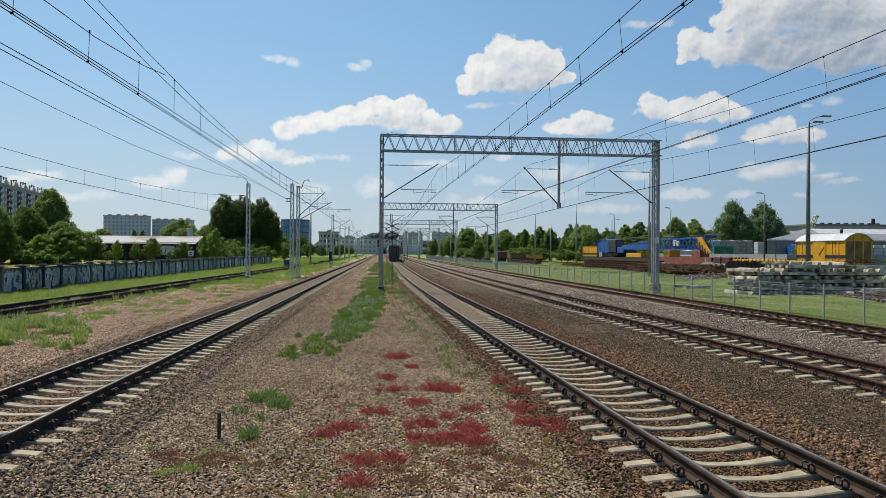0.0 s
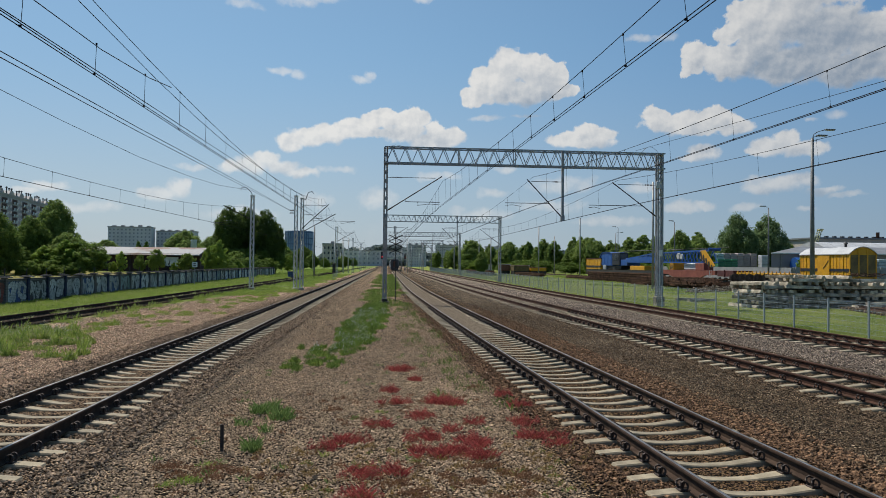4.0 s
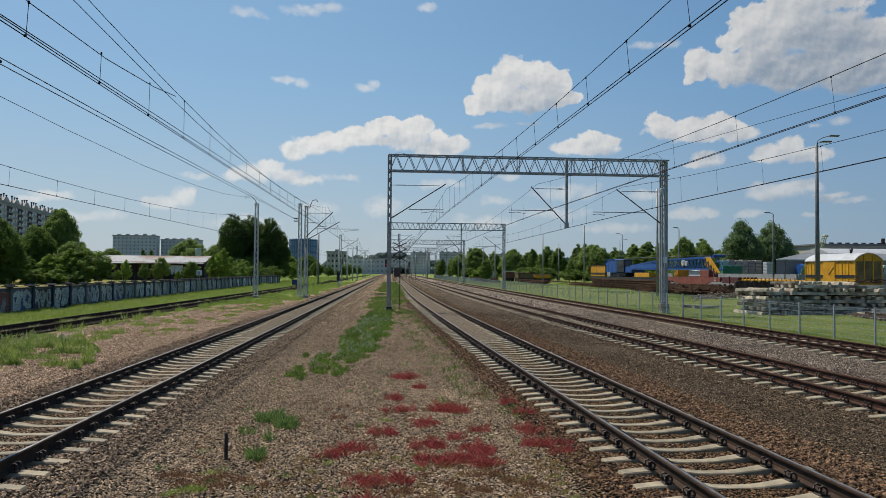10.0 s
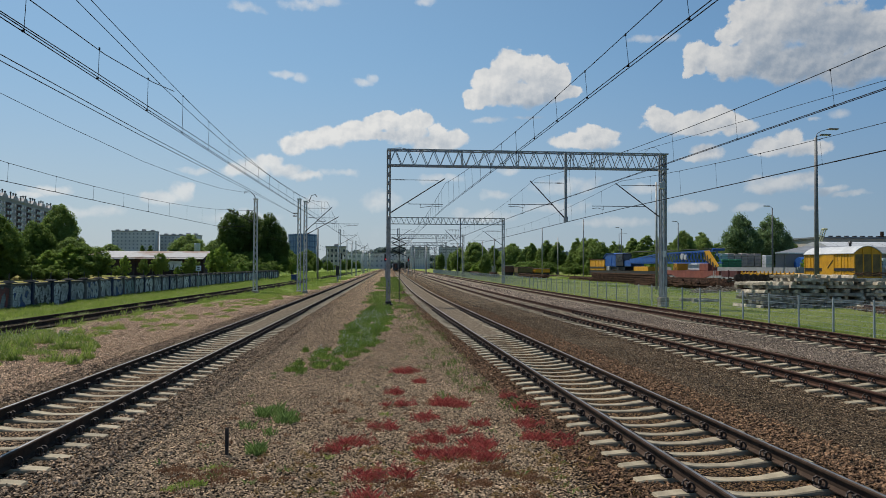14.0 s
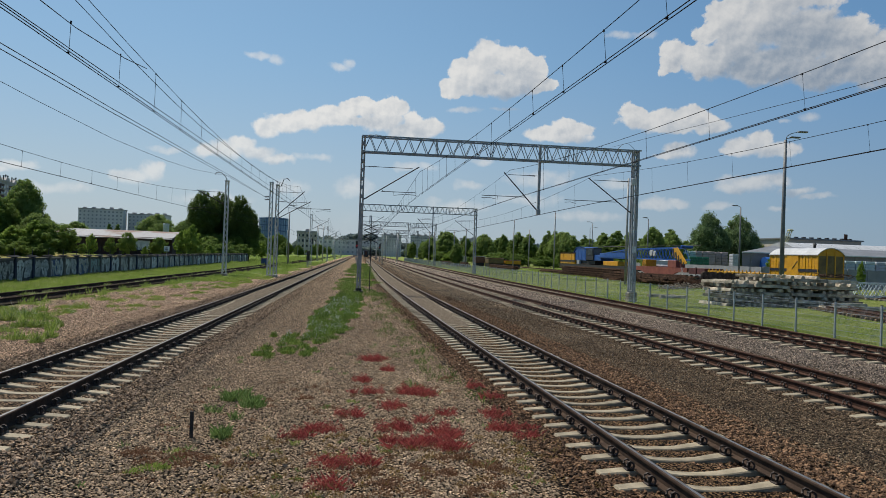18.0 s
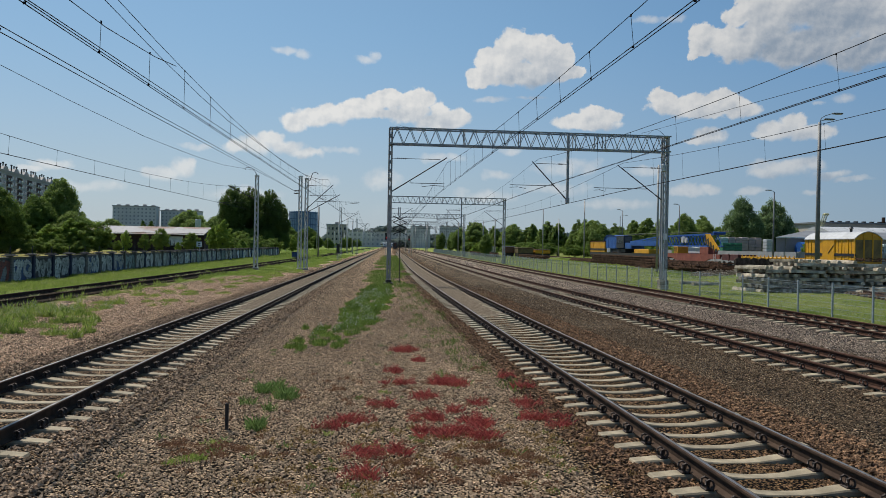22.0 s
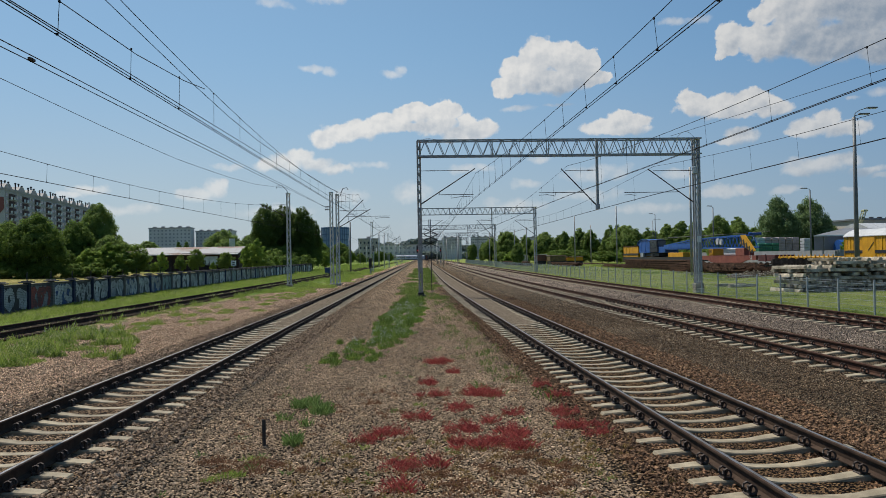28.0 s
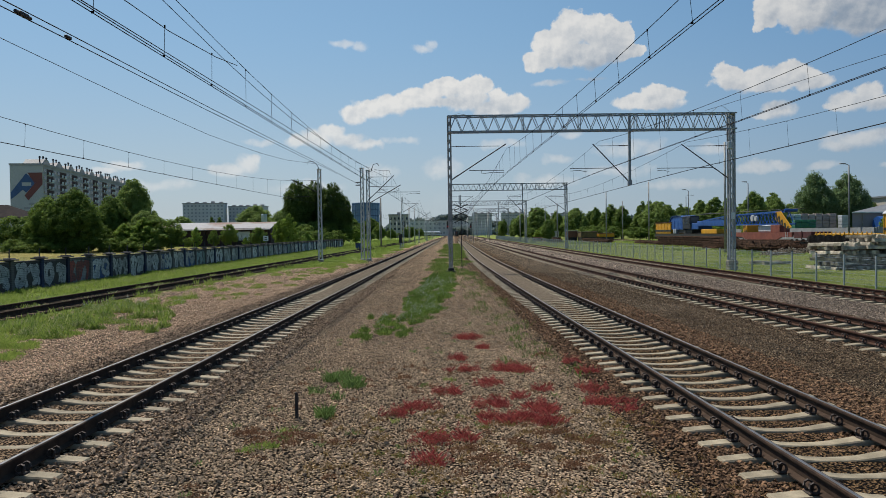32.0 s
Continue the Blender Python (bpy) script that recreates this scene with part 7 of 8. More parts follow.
def rail_crane():
    c = thing("railway_crane", "blue railway crane with its lattice jib lowered along a wagon", "railway crane", "parked wagons")
    x0, x1 = 46.5, 49.3
    part("carriage", Shape().box(x0, 119, 1.1, x1, 158, 1.75), M["dark_steel"], c)
    for y in (121, 123, 125.5, 132, 141, 144, 152, 155):
        wheelset(c, 47.9, y)
    part("tender", Shape().box(x0 - 0.05, 147.5, 1.75, x1, 157.5, 3.85, 0.05), M["yellow"], c, "yellow tender box")
    part("tender_band", Shape().box(x0 - 0.12, 147.4, 2.15, x0 - 0.06, 157.6, 2.5), M["stripe"], c, "black band")
    part("tender_roof", Shape().box(x0 - 0.12, 147.4, 3.85, x1, 157.6, 4.0), M["rusty"], c)
    for k in range(6):
        part("tender_rib", Shape().box(x0 - 0.1, 147.7 + 1.9 * k, 1.8, x0 - 0.052, 147.85 + 1.9 * k, 3.8), M["yellow"], c)
    # engine house with a rounded back
    curve = [(148.6 - 3.2 * (1 - math.cos(a)), 3.3 + 1.75 * math.sin(a)) for a in np.linspace(0, math.pi / 2, 8)] + [(142.2, 5.0), (141.0, 4.75)]
    part("engine_house", Shape().sweep([(141.0, 2.5), (148.6, 2.5)] + curve, [lambda a, b, x=x: (x, a, b) for x in (x0 + 0.1, x1 - 0.1)]), M["blue"], c)
    shell = [(a + 0.04, b + 0.03) for a, b in curve]
    part("house_roof", Shape().sweep(shell + [(a + 0.06, b + 0.08) for a, b in shell[::-1]], [lambda a, b, x=x: (x, a, b) for x in (x0 - 0.05, x1)]), M["blue"], c)
    part("house_base", Shape().box(x0 + 0.3, 136.5, 1.9, x1 - 0.3, 148.2, 2.496), M["dark_steel"], c, "dark machinery below the house")
    for k in range(3):
        part("house_door", Shape().box(x0 + 0.06, 141.4 + 2.2 * k, 2.6, x0 + 0.097, 143.2 + 2.2 * k, 4.3), M["blue"], c)
    part("driver_cab", Shape().box(x0, 136.6, 2.6, x0 + 1.6, 140.8, 4.95, 0.08), M["navy"], c)
    part("cab_window", Shape().box(x0 - 0.04, 137.0, 3.5, x0 - 0.004, 140.3, 4.7), M["pane"], c)
    part("cab_front", Shape().box(x0 + 0.12, 136.52, 3.4, x0 + 1.4, 136.595, 4.7), M["pane"], c)
    part("jib_foot", Shape().box(x0 + 0.2, 133.0, 2.5, x1 - 0.2, 136.5, 3.6, 0.08), M["blue"], c)
    part("equipment_box", Shape().box(x0 - 0.05, 144.6, 1.76, x0 + 0.6, 146.2, 2.6, 0.04), M["bag_white"], c, "pale equipment box")
    part("turntable", Shape().tube([(47.9, 140, 1.75), (47.9, 140, 2.3)], 1.35, 20), M["dark_steel"], c)
    part("winch_deck", Shape().box(x0, 124, 1.75, x1, 131, 2.5, 0.05), M["yellow"], c, "yellow winch housing")
    # lattice jib
    jib = part("jib", Shape().box(46.6, 131.0, 3.1, 49.1, 133.4, 3.9, 0.06), M["blue"], c)
    for x in (46.7, 48.2):
        part("jib_chord", Shape().beam((x, 132.5, 3.15), (x, 100.5, 3.05), 0.14, 0.2), M["blue"], jib)
        part("jib_chord", Shape().beam((x, 131.5, 3.85), (x, 120.0, 4.55), 0.14, 0.18).beam((x, 120.0, 4.55), (x, 101.0, 4.75), 0.14, 0.18), M["blue"], jib)
        for k in range(13):
            y = 131 - 2.3 * k
            top = lambda v: 3.85 + 0.7 * min(1, (131.5 - v) / 11.5) + 0.2 * max(0, (120 - v) / 19)
            part("jib_brace", Shape().beam((x, y, 3.15), (x, y - 1.15, top(y - 1.15)), 0.09), M["blue"], jib)
            part("jib_brace", Shape().beam((x, y - 1.15, top(y - 1.15)), (x, y - 2.3, 3.1), 0.09), M["blue"], jib)
    part("jib_side_plate", Shape().box(46.6, 118.5, 3.2, 46.64, 131, 3.95), M["blue"], jib)
    part("hook_block", Shape().tube([(46.45, 110.2, 4.0), (46.75, 110.2, 4.0)], 0.46, 16).tube([(46.45, 109.0, 3.9), (46.75, 109.0, 3.9)], 0.38, 16), M["white_roof"], jib, "pale sheaves of the hook block")
    nose = Shape()
    nose.sweep([(102.6, 4.7), (101.2, 4.75), (98.2, 2.6), (99.2, 2.4), (102.6, 3.6)], [lambda a, b, x=x: (x, a, b) for x in (46.5, 46.62)])
    part("jib_nose", nose, M["yellow"], jib, "yellow and black striped jib nose")
    for k in range(5):
        part("hazard_stripe", Shape().beam((46.48, 102.5 - 0.85 * k, 4.55 - 0.46 * k), (46.48, 102.0 - 0.75 * k, 3.35 - 0.26 * k), 0.02, 0.44), M["stripe"], jib)
    part("sheave", Shape().tube([(46.9, 100.9, 4.85), (48.6, 100.9, 4.85)], 0.22, 12), M["blue"], jib)
    part("hoist_rope", Shape().tube([(47.9, 135, 5.2), (47.9, 97, 5.0)], 0.03, 4).tube([(47.3, 137, 5.1), (47.3, 97, 5.0)], 0.03, 4), M["dark_steel"], c)


yellow_van(), flat_yellow(), red_wagon(), rail_crane()


def rail_pile(label, x, y0, y1, rows, layers, seed, messy=0.0):
    rnd = random.Random(seed)
    pile = thing("rail_pile", label, "rail pile", "piles of old rails")
    for j in range(layers):
        for i in range(rows - j // 2):
            a, b = y0 + rnd.uniform(-2, 2), y1 + rnd.uniform(-2, 2)
            dx = rnd.uniform(-messy, messy)
            part("rail", Shape().beam((x + i * 0.2 + 0.1 * (j % 2) + dx, a, 0.02 + j * 0.17 + rnd.uniform(0, min(0.4, messy * 0.35))), (x + i * 0.2 + 0.1 * (j % 2) - dx, b, 0.02 + j * 0.17 + rnd.uniform(0, min(0.3, messy * 0.25))), 0.075, 0.15), M["rusty"], pile)


rail_pile("neat high pile of rusty old rails in the yard", 39.6, 103, 133, 10, 9, 1)
rail_pile("low pile of rusty rails lying in the grass", 40.2, 133, 150, 8, 3, 2, 0.2)
rail_pile("messy heap of bent rusty rails", 39.0, 88, 104, 10, 5, 3, 0.9)
rail_pile("tangled heap of rusty rails and switch parts", 36.6, 80, 101, 11, 6, 13, 1.0)
rail_pile("scattered rusty rails and switch parts", 40.4, 74, 90, 7, 2, 4, 1.2)
rail_pile("splayed heap of bent rails lying across one another", 37.4, 82, 93, 9, 5, 23, 2.6)
rail_pile("distant pile of rusty rails", 36.5, 160, 184, 9, 5, 6)
rail_pile("distant low pile of rusty rails", 30.5, 185, 228, 8, 6, 7)

# dirt mound and wheelsets behind the stacks
for k in range(15):
    ws = thing("loose_wheelset", "rusty loose wheelset lying in the yard", "wheelset", "loose wheelsets", pose(41.6 + (0.28 * k if k < 9 else 0.3 * (k - 9) + 0.3), 84 - (1.15 * k if k < 9 else 1.15 * (k - 9) + 0.6), 0.0 if k < 9 else 0.8, 0, 0, 62 + 9 * math.sin(2.3 * k)))
    for g in (-0.75, 0.75):
        part("wheel", Shape().tube([(g - 0.06, 0, 0.42), (g + 0.06, 0, 0.42)], 0.5, 16).tube([(g - 0.10, 0, 0.42), (g + 0.10, 0, 0.42)], 0.17, 10), M["rust_pale"], ws)
    part("axle", Shape().tube([(-0.95, 0, 0.42), (0.95, 0, 0.42)], 0.09, 8), M["rust_pale"], ws)

def rubble_ridge():
    rnd = random.Random(41)
    s = Shape()
    for _ in range(620):
        u = rnd.random()
        x, y = 32.5 + 7.5 * u + rnd.gauss(0, 0.35), 73.5 + 6.0 * u + rnd.gauss(0, 0.5)
        z, r = -0.1 + abs(rnd.gauss(0, 0.22)), rnd.uniform(0.06, 0.17)
        q = [Vector((rnd.uniform(0.6, 1.1) * a, rnd.uniform(0.6, 1.1) * b, rnd.uniform(0.5, 0.9) * c)) * r + Vector((x, y, z)) for a, b, c in ((1, 0, 0), (0, 1, 0), (-1, 0, 0), (0, -1, 0), (0, 0, 1), (0, 0, -1))]
        s.add(q, [(0, 1, 4), (1, 2, 4), (2, 3, 4), (3, 0, 4), (1, 0, 5), (2, 1, 5), (3, 2, 5), (0, 3, 5)])
    tagged(part("rubble_ridge", s, M["rubble"]), "low ridge of grey rubble beside the scrap rails", "rubble", kind="stuff")


rubble_ridge()

# steel trusses lying by the wagon
for k in range(2):
    tr = thing("steel_truss", "pale grey lattice girder lying in the yard", "girder", "lattice girders")
    y = 61.6 + 1.6 * k
    for z, dy in ((0.15, 0), (1.35, 0), (0.15, 0.9), (1.35, 0.9)):
        part("chord", Shape().beam((44.6 + k, y + dy, z), (58, y + dy - 1.0, z), 0.09), M["lattice_white"], tr)
    for dy in (0, 0.9):
        braces((44.6 + k, y + dy, 0.15), (58, y + dy - 1.0, 0.15), (0, 0, 1.2), 9, 0.06, M["lattice_white"], tr)


# ---- yard: halls, goods and lamps ----
hall = thing("warehouse", "long lilac-grey warehouse with a shallow sheet roof", "warehouse")
foot = [(78.2, 141), (135, 141), (135, 165), (91.9, 165)]
part("wall", Shape().add([(x, y, z) for z in (-0.2, 5.25) for x, y in foot], [(3, 2, 1, 0), (4, 5, 6, 7), (0, 1, 5, 4), (1, 2, 6, 5), (2, 3, 7, 6), (3, 0, 4, 7)]), M["grey_panel"], hall)
part("roof", Shape().add([(77.9, 140.4, 5.3), (136, 140.4, 5.3), (136, 152, 6.9), (90.5, 152, 6.9), (136, 165.6, 5.3), (92.0, 165.6, 5.3)], [(0, 1, 2, 3), (3, 2, 4, 5), (0, 3, 5), (5, 4, 1, 0)]), M["hall_roof"], hall)
part("gutter", Shape().box(77.8, 140.2, 5.1, 136, 140.38, 5.3), M["spray_white"], hall)
for k in range(2):
    part("gate", Shape().box(82.0 + 3.4 * k, 140.93, 0, 84.4 + 3.4 * k, 140.985, 3.4), M["dark_steel"], hall)
for k in range(7):
    part("window", Shape().box(94 + 5.5 * k, 140.94, 3.0, 97.6 + 5.5 * k, 140.985, 4.2), M["pane"], hall)
for k in range(15):
    part("downpipe", Shape().box(80 + 3.7 * k, 140.8, 0, 80.16 + 3.7 * k, 140.92, 5.1), M["mast_grey"], hall)
hall2 = thing("warehouse", "white warehouse with a long barrel-vaulted roof", "warehouse")
part("wall", Shape().box(108.6, 172, -0.2, 189, 190, 7.4), M["hall_roof"], hall2)
for k in range(27):
    x = 108.2 + 3.0 * k
    arcp = [(172 - 0.4 + 10 * u, 7.4 + 1.35 * math.sin(math.pi * min(1, u * 0.9))) for u in np.linspace(0, 1, 7)]
    part("roof_panel", Shape().sweep(arcp + [(arcp[-1][0], 7.35), (arcp[0][0], 7.35)], [lambda a, b, x=x: (x, a, b) for x in (x, x + 2.9)]), M["white_roof"], hall2)
hall3 = thing("factory_building", "flat-roofed beige factory with roof vents", "factory")
part("wall", Shape().box(120.5, 195, -0.2, 143.2, 215, 10.3), M["beige"], hall3)
part("roof", Shape().box(120.0, 194.5, 10.304, 143.7, 215.5, 10.7), M["roof_sheet"], hall3)
for k in range(9):
    part("roof_vent", Shape().box(122 + 2.3 * k, 196, 10.7, 122.7 + 2.3 * k, 197, 11.1), M["dark_steel"], hall3)
part("chimney", Shape().tube([(140.6, 198, 10.7), (140.6, 198, 12.4)], 0.45, 10), M["rusty"], hall3)
tc = thing("mobile_crane", "pale yellowish lattice crane boom rising behind the halls", "crane")
for dx, dy in ((0, 0), (1.0, 0), (0, 1.0), (1.0, 1.0)):
    part("boom_chord", Shape().beam((106.6 + dx, 178 + dy, -0.1), (111.3 + dx * 0.5, 178 + dy, 11.8), 0.13), M["boom"], tc)
for dy in (0, 1.0):
    braces((106.6, 178 + dy, 0), (111.3, 178 + dy, 11.8), (0.75, 0, 0), 16, 0.08, M["boom"], tc)
part("boom_head", Shape().box(111.1, 177.8, 11.6, 112.1, 179.0, 12.1, 0.15), M["boom"], tc)
yardwall = tagged(part("yard_wall", Shape().box(56, 96, -0.2, 56.2, 140, 2.45).box(56.2, 95.8, -0.2, 98, 96, 2.5), M["wall_grey"]), "low grey concrete yard wall", "wall", kind="structure")
for k in range(14):
    part("wall_post", Shape().box(56.4 + 3.0 * k, 95.66, -0.2, 56.62 + 3.0 * k, 95.796, 2.6), M["wall_grey"], yardwall)
tree("bush", 66.9, 91, 3.9, 0.36, 30, -0.1, "bushes in the yard", "small light-green bush before the yard wall")
tree("bush", 71.5, 120, 4.4, 0.5, 80, -0.1, "bushes in the yard", "small light-green bush behind the wagons")

rg = random.Random(17)


def pallet(x, y, z0, z1, mat, label, w=1.28):
    """A wrapped load on a board, its layers showing as soft ridges."""
    p = thing("wrapped_pallet", label, "pallet", "wrapped pallets", pose(x, y, z0))
    part("board", Shape().box(0.02, 0.02, 0, w - 0.02, 1.48, 0.12), M["wood_pole"], p)
    load, n, h = Shape(), 4, (z1 - z0 - 0.12) / 4
    for k in range(n):
        e = rg.uniform(0, 0.05)
        load.box(e, 0.02 + e, 0.122 + h * k, w - rg.uniform(0, 0.05), 1.5, 0.12 + h * (k + 0.97), 0.06)
    part("load", load, M[mat], p)


WRAPS = dict(tarp_green="green wrapped pallet of goods", bag_grey="brownish-grey wrapped pallet of goods", bag_white="white wrapped pallet of goods", bag_pale="pale greenish wrapped pallet of goods")
for i in range(3):
    for j in range(2):
        pallet(65.8 + 1.3 * i, 137.5, -0.14 + 2.06 * j, 1.916 + 2.06 * j, "tarp_green", WRAPS["tarp_green"])
for i in range(7):
    kind = ("bag_white", "bag_pale", "bag_grey", "bag_grey", "bag_grey", "bag_grey", "bag_grey")[i]
    for j in range(2):
        pallet(65.7 + 1.32 * i, 140.2, -0.14 + 2.6 * j, 2.456 + 2.6 * j + (rg.uniform(-0.05, 0.1) if j else 0), kind, WRAPS[kind], 1.26)
for j in range(2):
    pallet(74.4, 137.5, -0.14 + 2.45 * j, 2.3 + 2.45 * j, "bag_white", WRAPS["bag_white"])
for i in range(24):
    kind = rg.choice(("bag_white", "bag_white", "bag_pale", "bag_pale", "bag_grey"))
    for j in range(2):
        pallet(60.3 + 1.5 * i, 97.2 + rg.uniform(0, 0.4), -0.14 + 1.95 * j, 1.8 + 1.95 * j + rg.uniform(-0.04, 0.004), kind, WRAPS[kind] + " behind the yard wall", 1.44)
barrel = part("blue_tank", Shape().tube([(81.3, 138.4, 2.9), (83.6, 138.4, 2.9)], 1.5, 16), M["blue"])
tagged(barrel, "blue lying tank in front of the warehouse", "tank")
part("saddle", Shape().box(81.6, 137.4, -0.2, 82.0, 139.4, 1.6).box(82.9, 137.4, -0.2, 83.3, 139.4, 1.6), M["dark_steel"], barrel)
# small vans and wagons far in the yard
for x, y, l, h, mat, lab in ((38.4, 195, 4.0, 1.3, "dirty_yellow", "yellow works machine with a pale roof far in the yard"), (42.9, 195, 4.0, 0.9, "yellow", "low yellow works trolley far in the yard"), (36.0, 200, 2.4, 1.6, "coach_door", "brown wagon far in the yard"), (33.4, 215, 2.6, 1.6, "beige", "pale cabin far in the yard")):
    v = thing("works_wagon", lab, "railway wagon", "distant works wagons")
    part("body", Shape().box(x, y, 0.9, x + l, y + 5, 0.9 + h, 0.1), M[mat], v)
    part("roof", Shape().box(x - 0.1, y - 0.1, 0.9 + h, x + l + 0.1, y + 5.1, 1.05 + h, 0.04), M["shed_roof"], v)
    part("underframe", Shape().box(x + 0.1, y + 0.1, 0.0, x + l - 0.1, y + 4.9, 0.896), M["dark_steel"], v)


def lamp_post(x, y, h, arms, label, r=0.11):
    p = thing("street_lamp", label, "street lamp", "yard lamps")
    part("post", Shape().tube([(x, y, -0.2), (x, y, h * 0.5), (x, y, h)], r, 10, r * 0.6), M["lamp_grey"], p, smooth_faces=True)
    for dx, dz in arms:
        part("arm", Shape().tube([(x, y, h - 0.05), (x + 0.12 * math.copysign(1, dx), y, h + 0.45 * dz), (x + 0.45 * math.copysign(1, dx), y, h + 0.72 * dz), (x + dx, y, h + dz)], 0.03, 6), M["lamp_grey"], p)
        part("lamp_head", Shape().box(x + dx - 0.05, y - 0.14, h + dz - 0.06, x + dx + 0.75, y + 0.14, h + dz + 0.05, 0.03), M["lamp_grey"], p)
        part("lamp_glass", Shape().box(x + dx + 0.1, y - 0.1, h + dz - 0.075, x + dx + 0.7, y + 0.1, h + dz - 0.062), M["lens"], p)
    return p


lamp_post(35.0, 57, 12.66, ((1.1, 0.72), (0.45, 0.25)), "tall grey yard lamp with two curved arms", 0.19)
lamp_post(55.05, 100, 10.6, ((-1.2, 0.25),), "grey yard lamp with one arm", 0.13)
lamp_post(54.2, 130, 10.2, ((-1.0, 0.3),), "grey yard lamp behind the trees", 0.13)
lamp_post(57.5, 170, 11.1, ((-1.3, 0.3),), "distant grey yard lamp", 0.13)
lamp_post(67, 200, 11.2, ((1.3, 0.3),), "far grey yard lamp", 0.13)
for x, y, h in ((42.9, 150, 12.0), (41.4, 180, 11.6), (32.87, 85, 12.15), (31.5, 190, 9.5), (26.5, 215, 9.0), (22.5 + 1.5, 205, 8.8), (36, 240, 10.5), (19.5, 255, 8.8), (17.0, 280, 8.8), (49, 195, 10)):
    plain_pole(x, y, h, 0.15, M["mast_grey"], "plain grey mast standing in the yard")


# ---- trains ----
def coach(train, y0, tail, mats, length=24.5):
    """One coach from y0 to y0 + length in the train's own space, rails at z = 0."""
    side, roofm = mats
    body = part("coach_body", Shape().box(-1.4, y0, 0.9, 1.4, y0 + length, 3.3, 0.08), side, train)
    arch = [(-1.4 + 2.8 * u, 3.28 + 0.77 * math.sin(math.pi * u) ** 0.55) for u in np.linspace(0, 1, 11)]
    part("roof", Shape().sweep(arch, [lambda a, b, y=y: (a, y, b) for y in (y0 + 0.03, y0 + length - 0.03)]), roofm, body)
    part("underframe", Shape().box(-1.2, y0 + 0.4, 0.25, 1.2, y0 + length - 0.4, 0.896), M["coach_end"], body)
    for k in range(9):
        for x in (-1.404, 1.404):
            part("window", Shape().box(min(x, x * 0.99), y0 + 2.2 + 2.4 * k, 1.9, max(x, x * 0.99), y0 + 3.5 + 2.4 * k, 2.8), M["pane"], body)
    for y in (y0 + 3, y0 + 5.5, y0 + length - 5.5, y0 + length - 3):
        for g in (-0.75, 0.75):
            part("wheel", Shape().tube([(g - 0.06, y, 0.46), (g + 0.06, y, 0.46)], 0.46, 12), M["dark_steel"], body)
    if tail:
        part("end_wall", Shape().box(-1.25, y0 - 0.03, 0.95, 1.25, y0 - 0.004, 3.6), M["coach_end"], body, "dark dirty end wall")
        part("end_door", Shape().box(-0.42, y0 - 0.07, 1.15, 0.42, y0 - 0.034, 3.1), M["coach_door"], body, "brown gangway door")
        part("gangway", Shape().box(-0.6, y0 - 0.2, 1.05, -0.44, y0 - 0.034, 3.3, 0.03).box(0.44, y0 - 0.2, 1.05, 0.6, y0 - 0.034, 3.3, 0.03).box(-0.6, y0 - 0.2, 3.14, 0.6, y0 - 0.034, 3.34, 0.03), M["rubber"], body)
        for x in (-0.87, 0.87):
            part("buffer", Shape().tube([(x, y0, 1.05), (x, y0 - 0.55, 1.05)], 0.09, 8).tube([(x, y0 - 0.55, 1.05), (x, y0 - 0.6, 1.05)], 0.23, 10), M["dark_steel"], body)
        for x in (-1.05, 1.05):
            part("tail_lamp", Shape().tube([(x, y0 - 0.03, 1.45), (x, y0 - 0.08, 1.45)], 0.07, 8), M["spray_red"], body)
    return body


def passenger_train():
    t = thing("passenger_train", "grey passenger coaches with a dark end running away along the mainline", "train")
    for k in range(4):
        coach(t, 25.2 * k, k == 0, (M["coach_side"], M["coach_side"]))
    return t


def railcar(name, label):
    t = thing(name, label, "train", "cars of the white train")
    coach(t, -10, False, (M["train_white"], M["train_white"]), 19.6)
    part("front", Shape().box(-1.36, -10.3, 0.7, 1.36, -10.004, 3.5, 0.12), M["train_white"], t)
    part("windscreen", Shape().box(-1.1, -10.36, 2.1, 1.1, -10.304, 3.2), M["pane"], t)
    return t


departing = passenger_train()
cars = [railcar("railcar", "white railcar of a train turning in beyond the junction") for _ in range(3)]


def bypass(s):
    """The way of the white train: straight in, then a curve to the near side; s metres from its start."""
    pts = [(30.5, 900), (22.5, 660), (12, 640), (4, 622), (-2, 606), (-5.5, 590), (-6.2, 570), (-6.0, 540), (-5, 500)]
    for (x0, y0), (x1, y1) in zip(pts, pts[1:]):
        d = math.hypot(x1 - x0, y1 - y0)
        if s <= d or (x1, y1) == pts[-1]:
            u = s / d
            return x0 + (x1 - x0) * u, y0 + (y1 - y0) * u
        s -= d


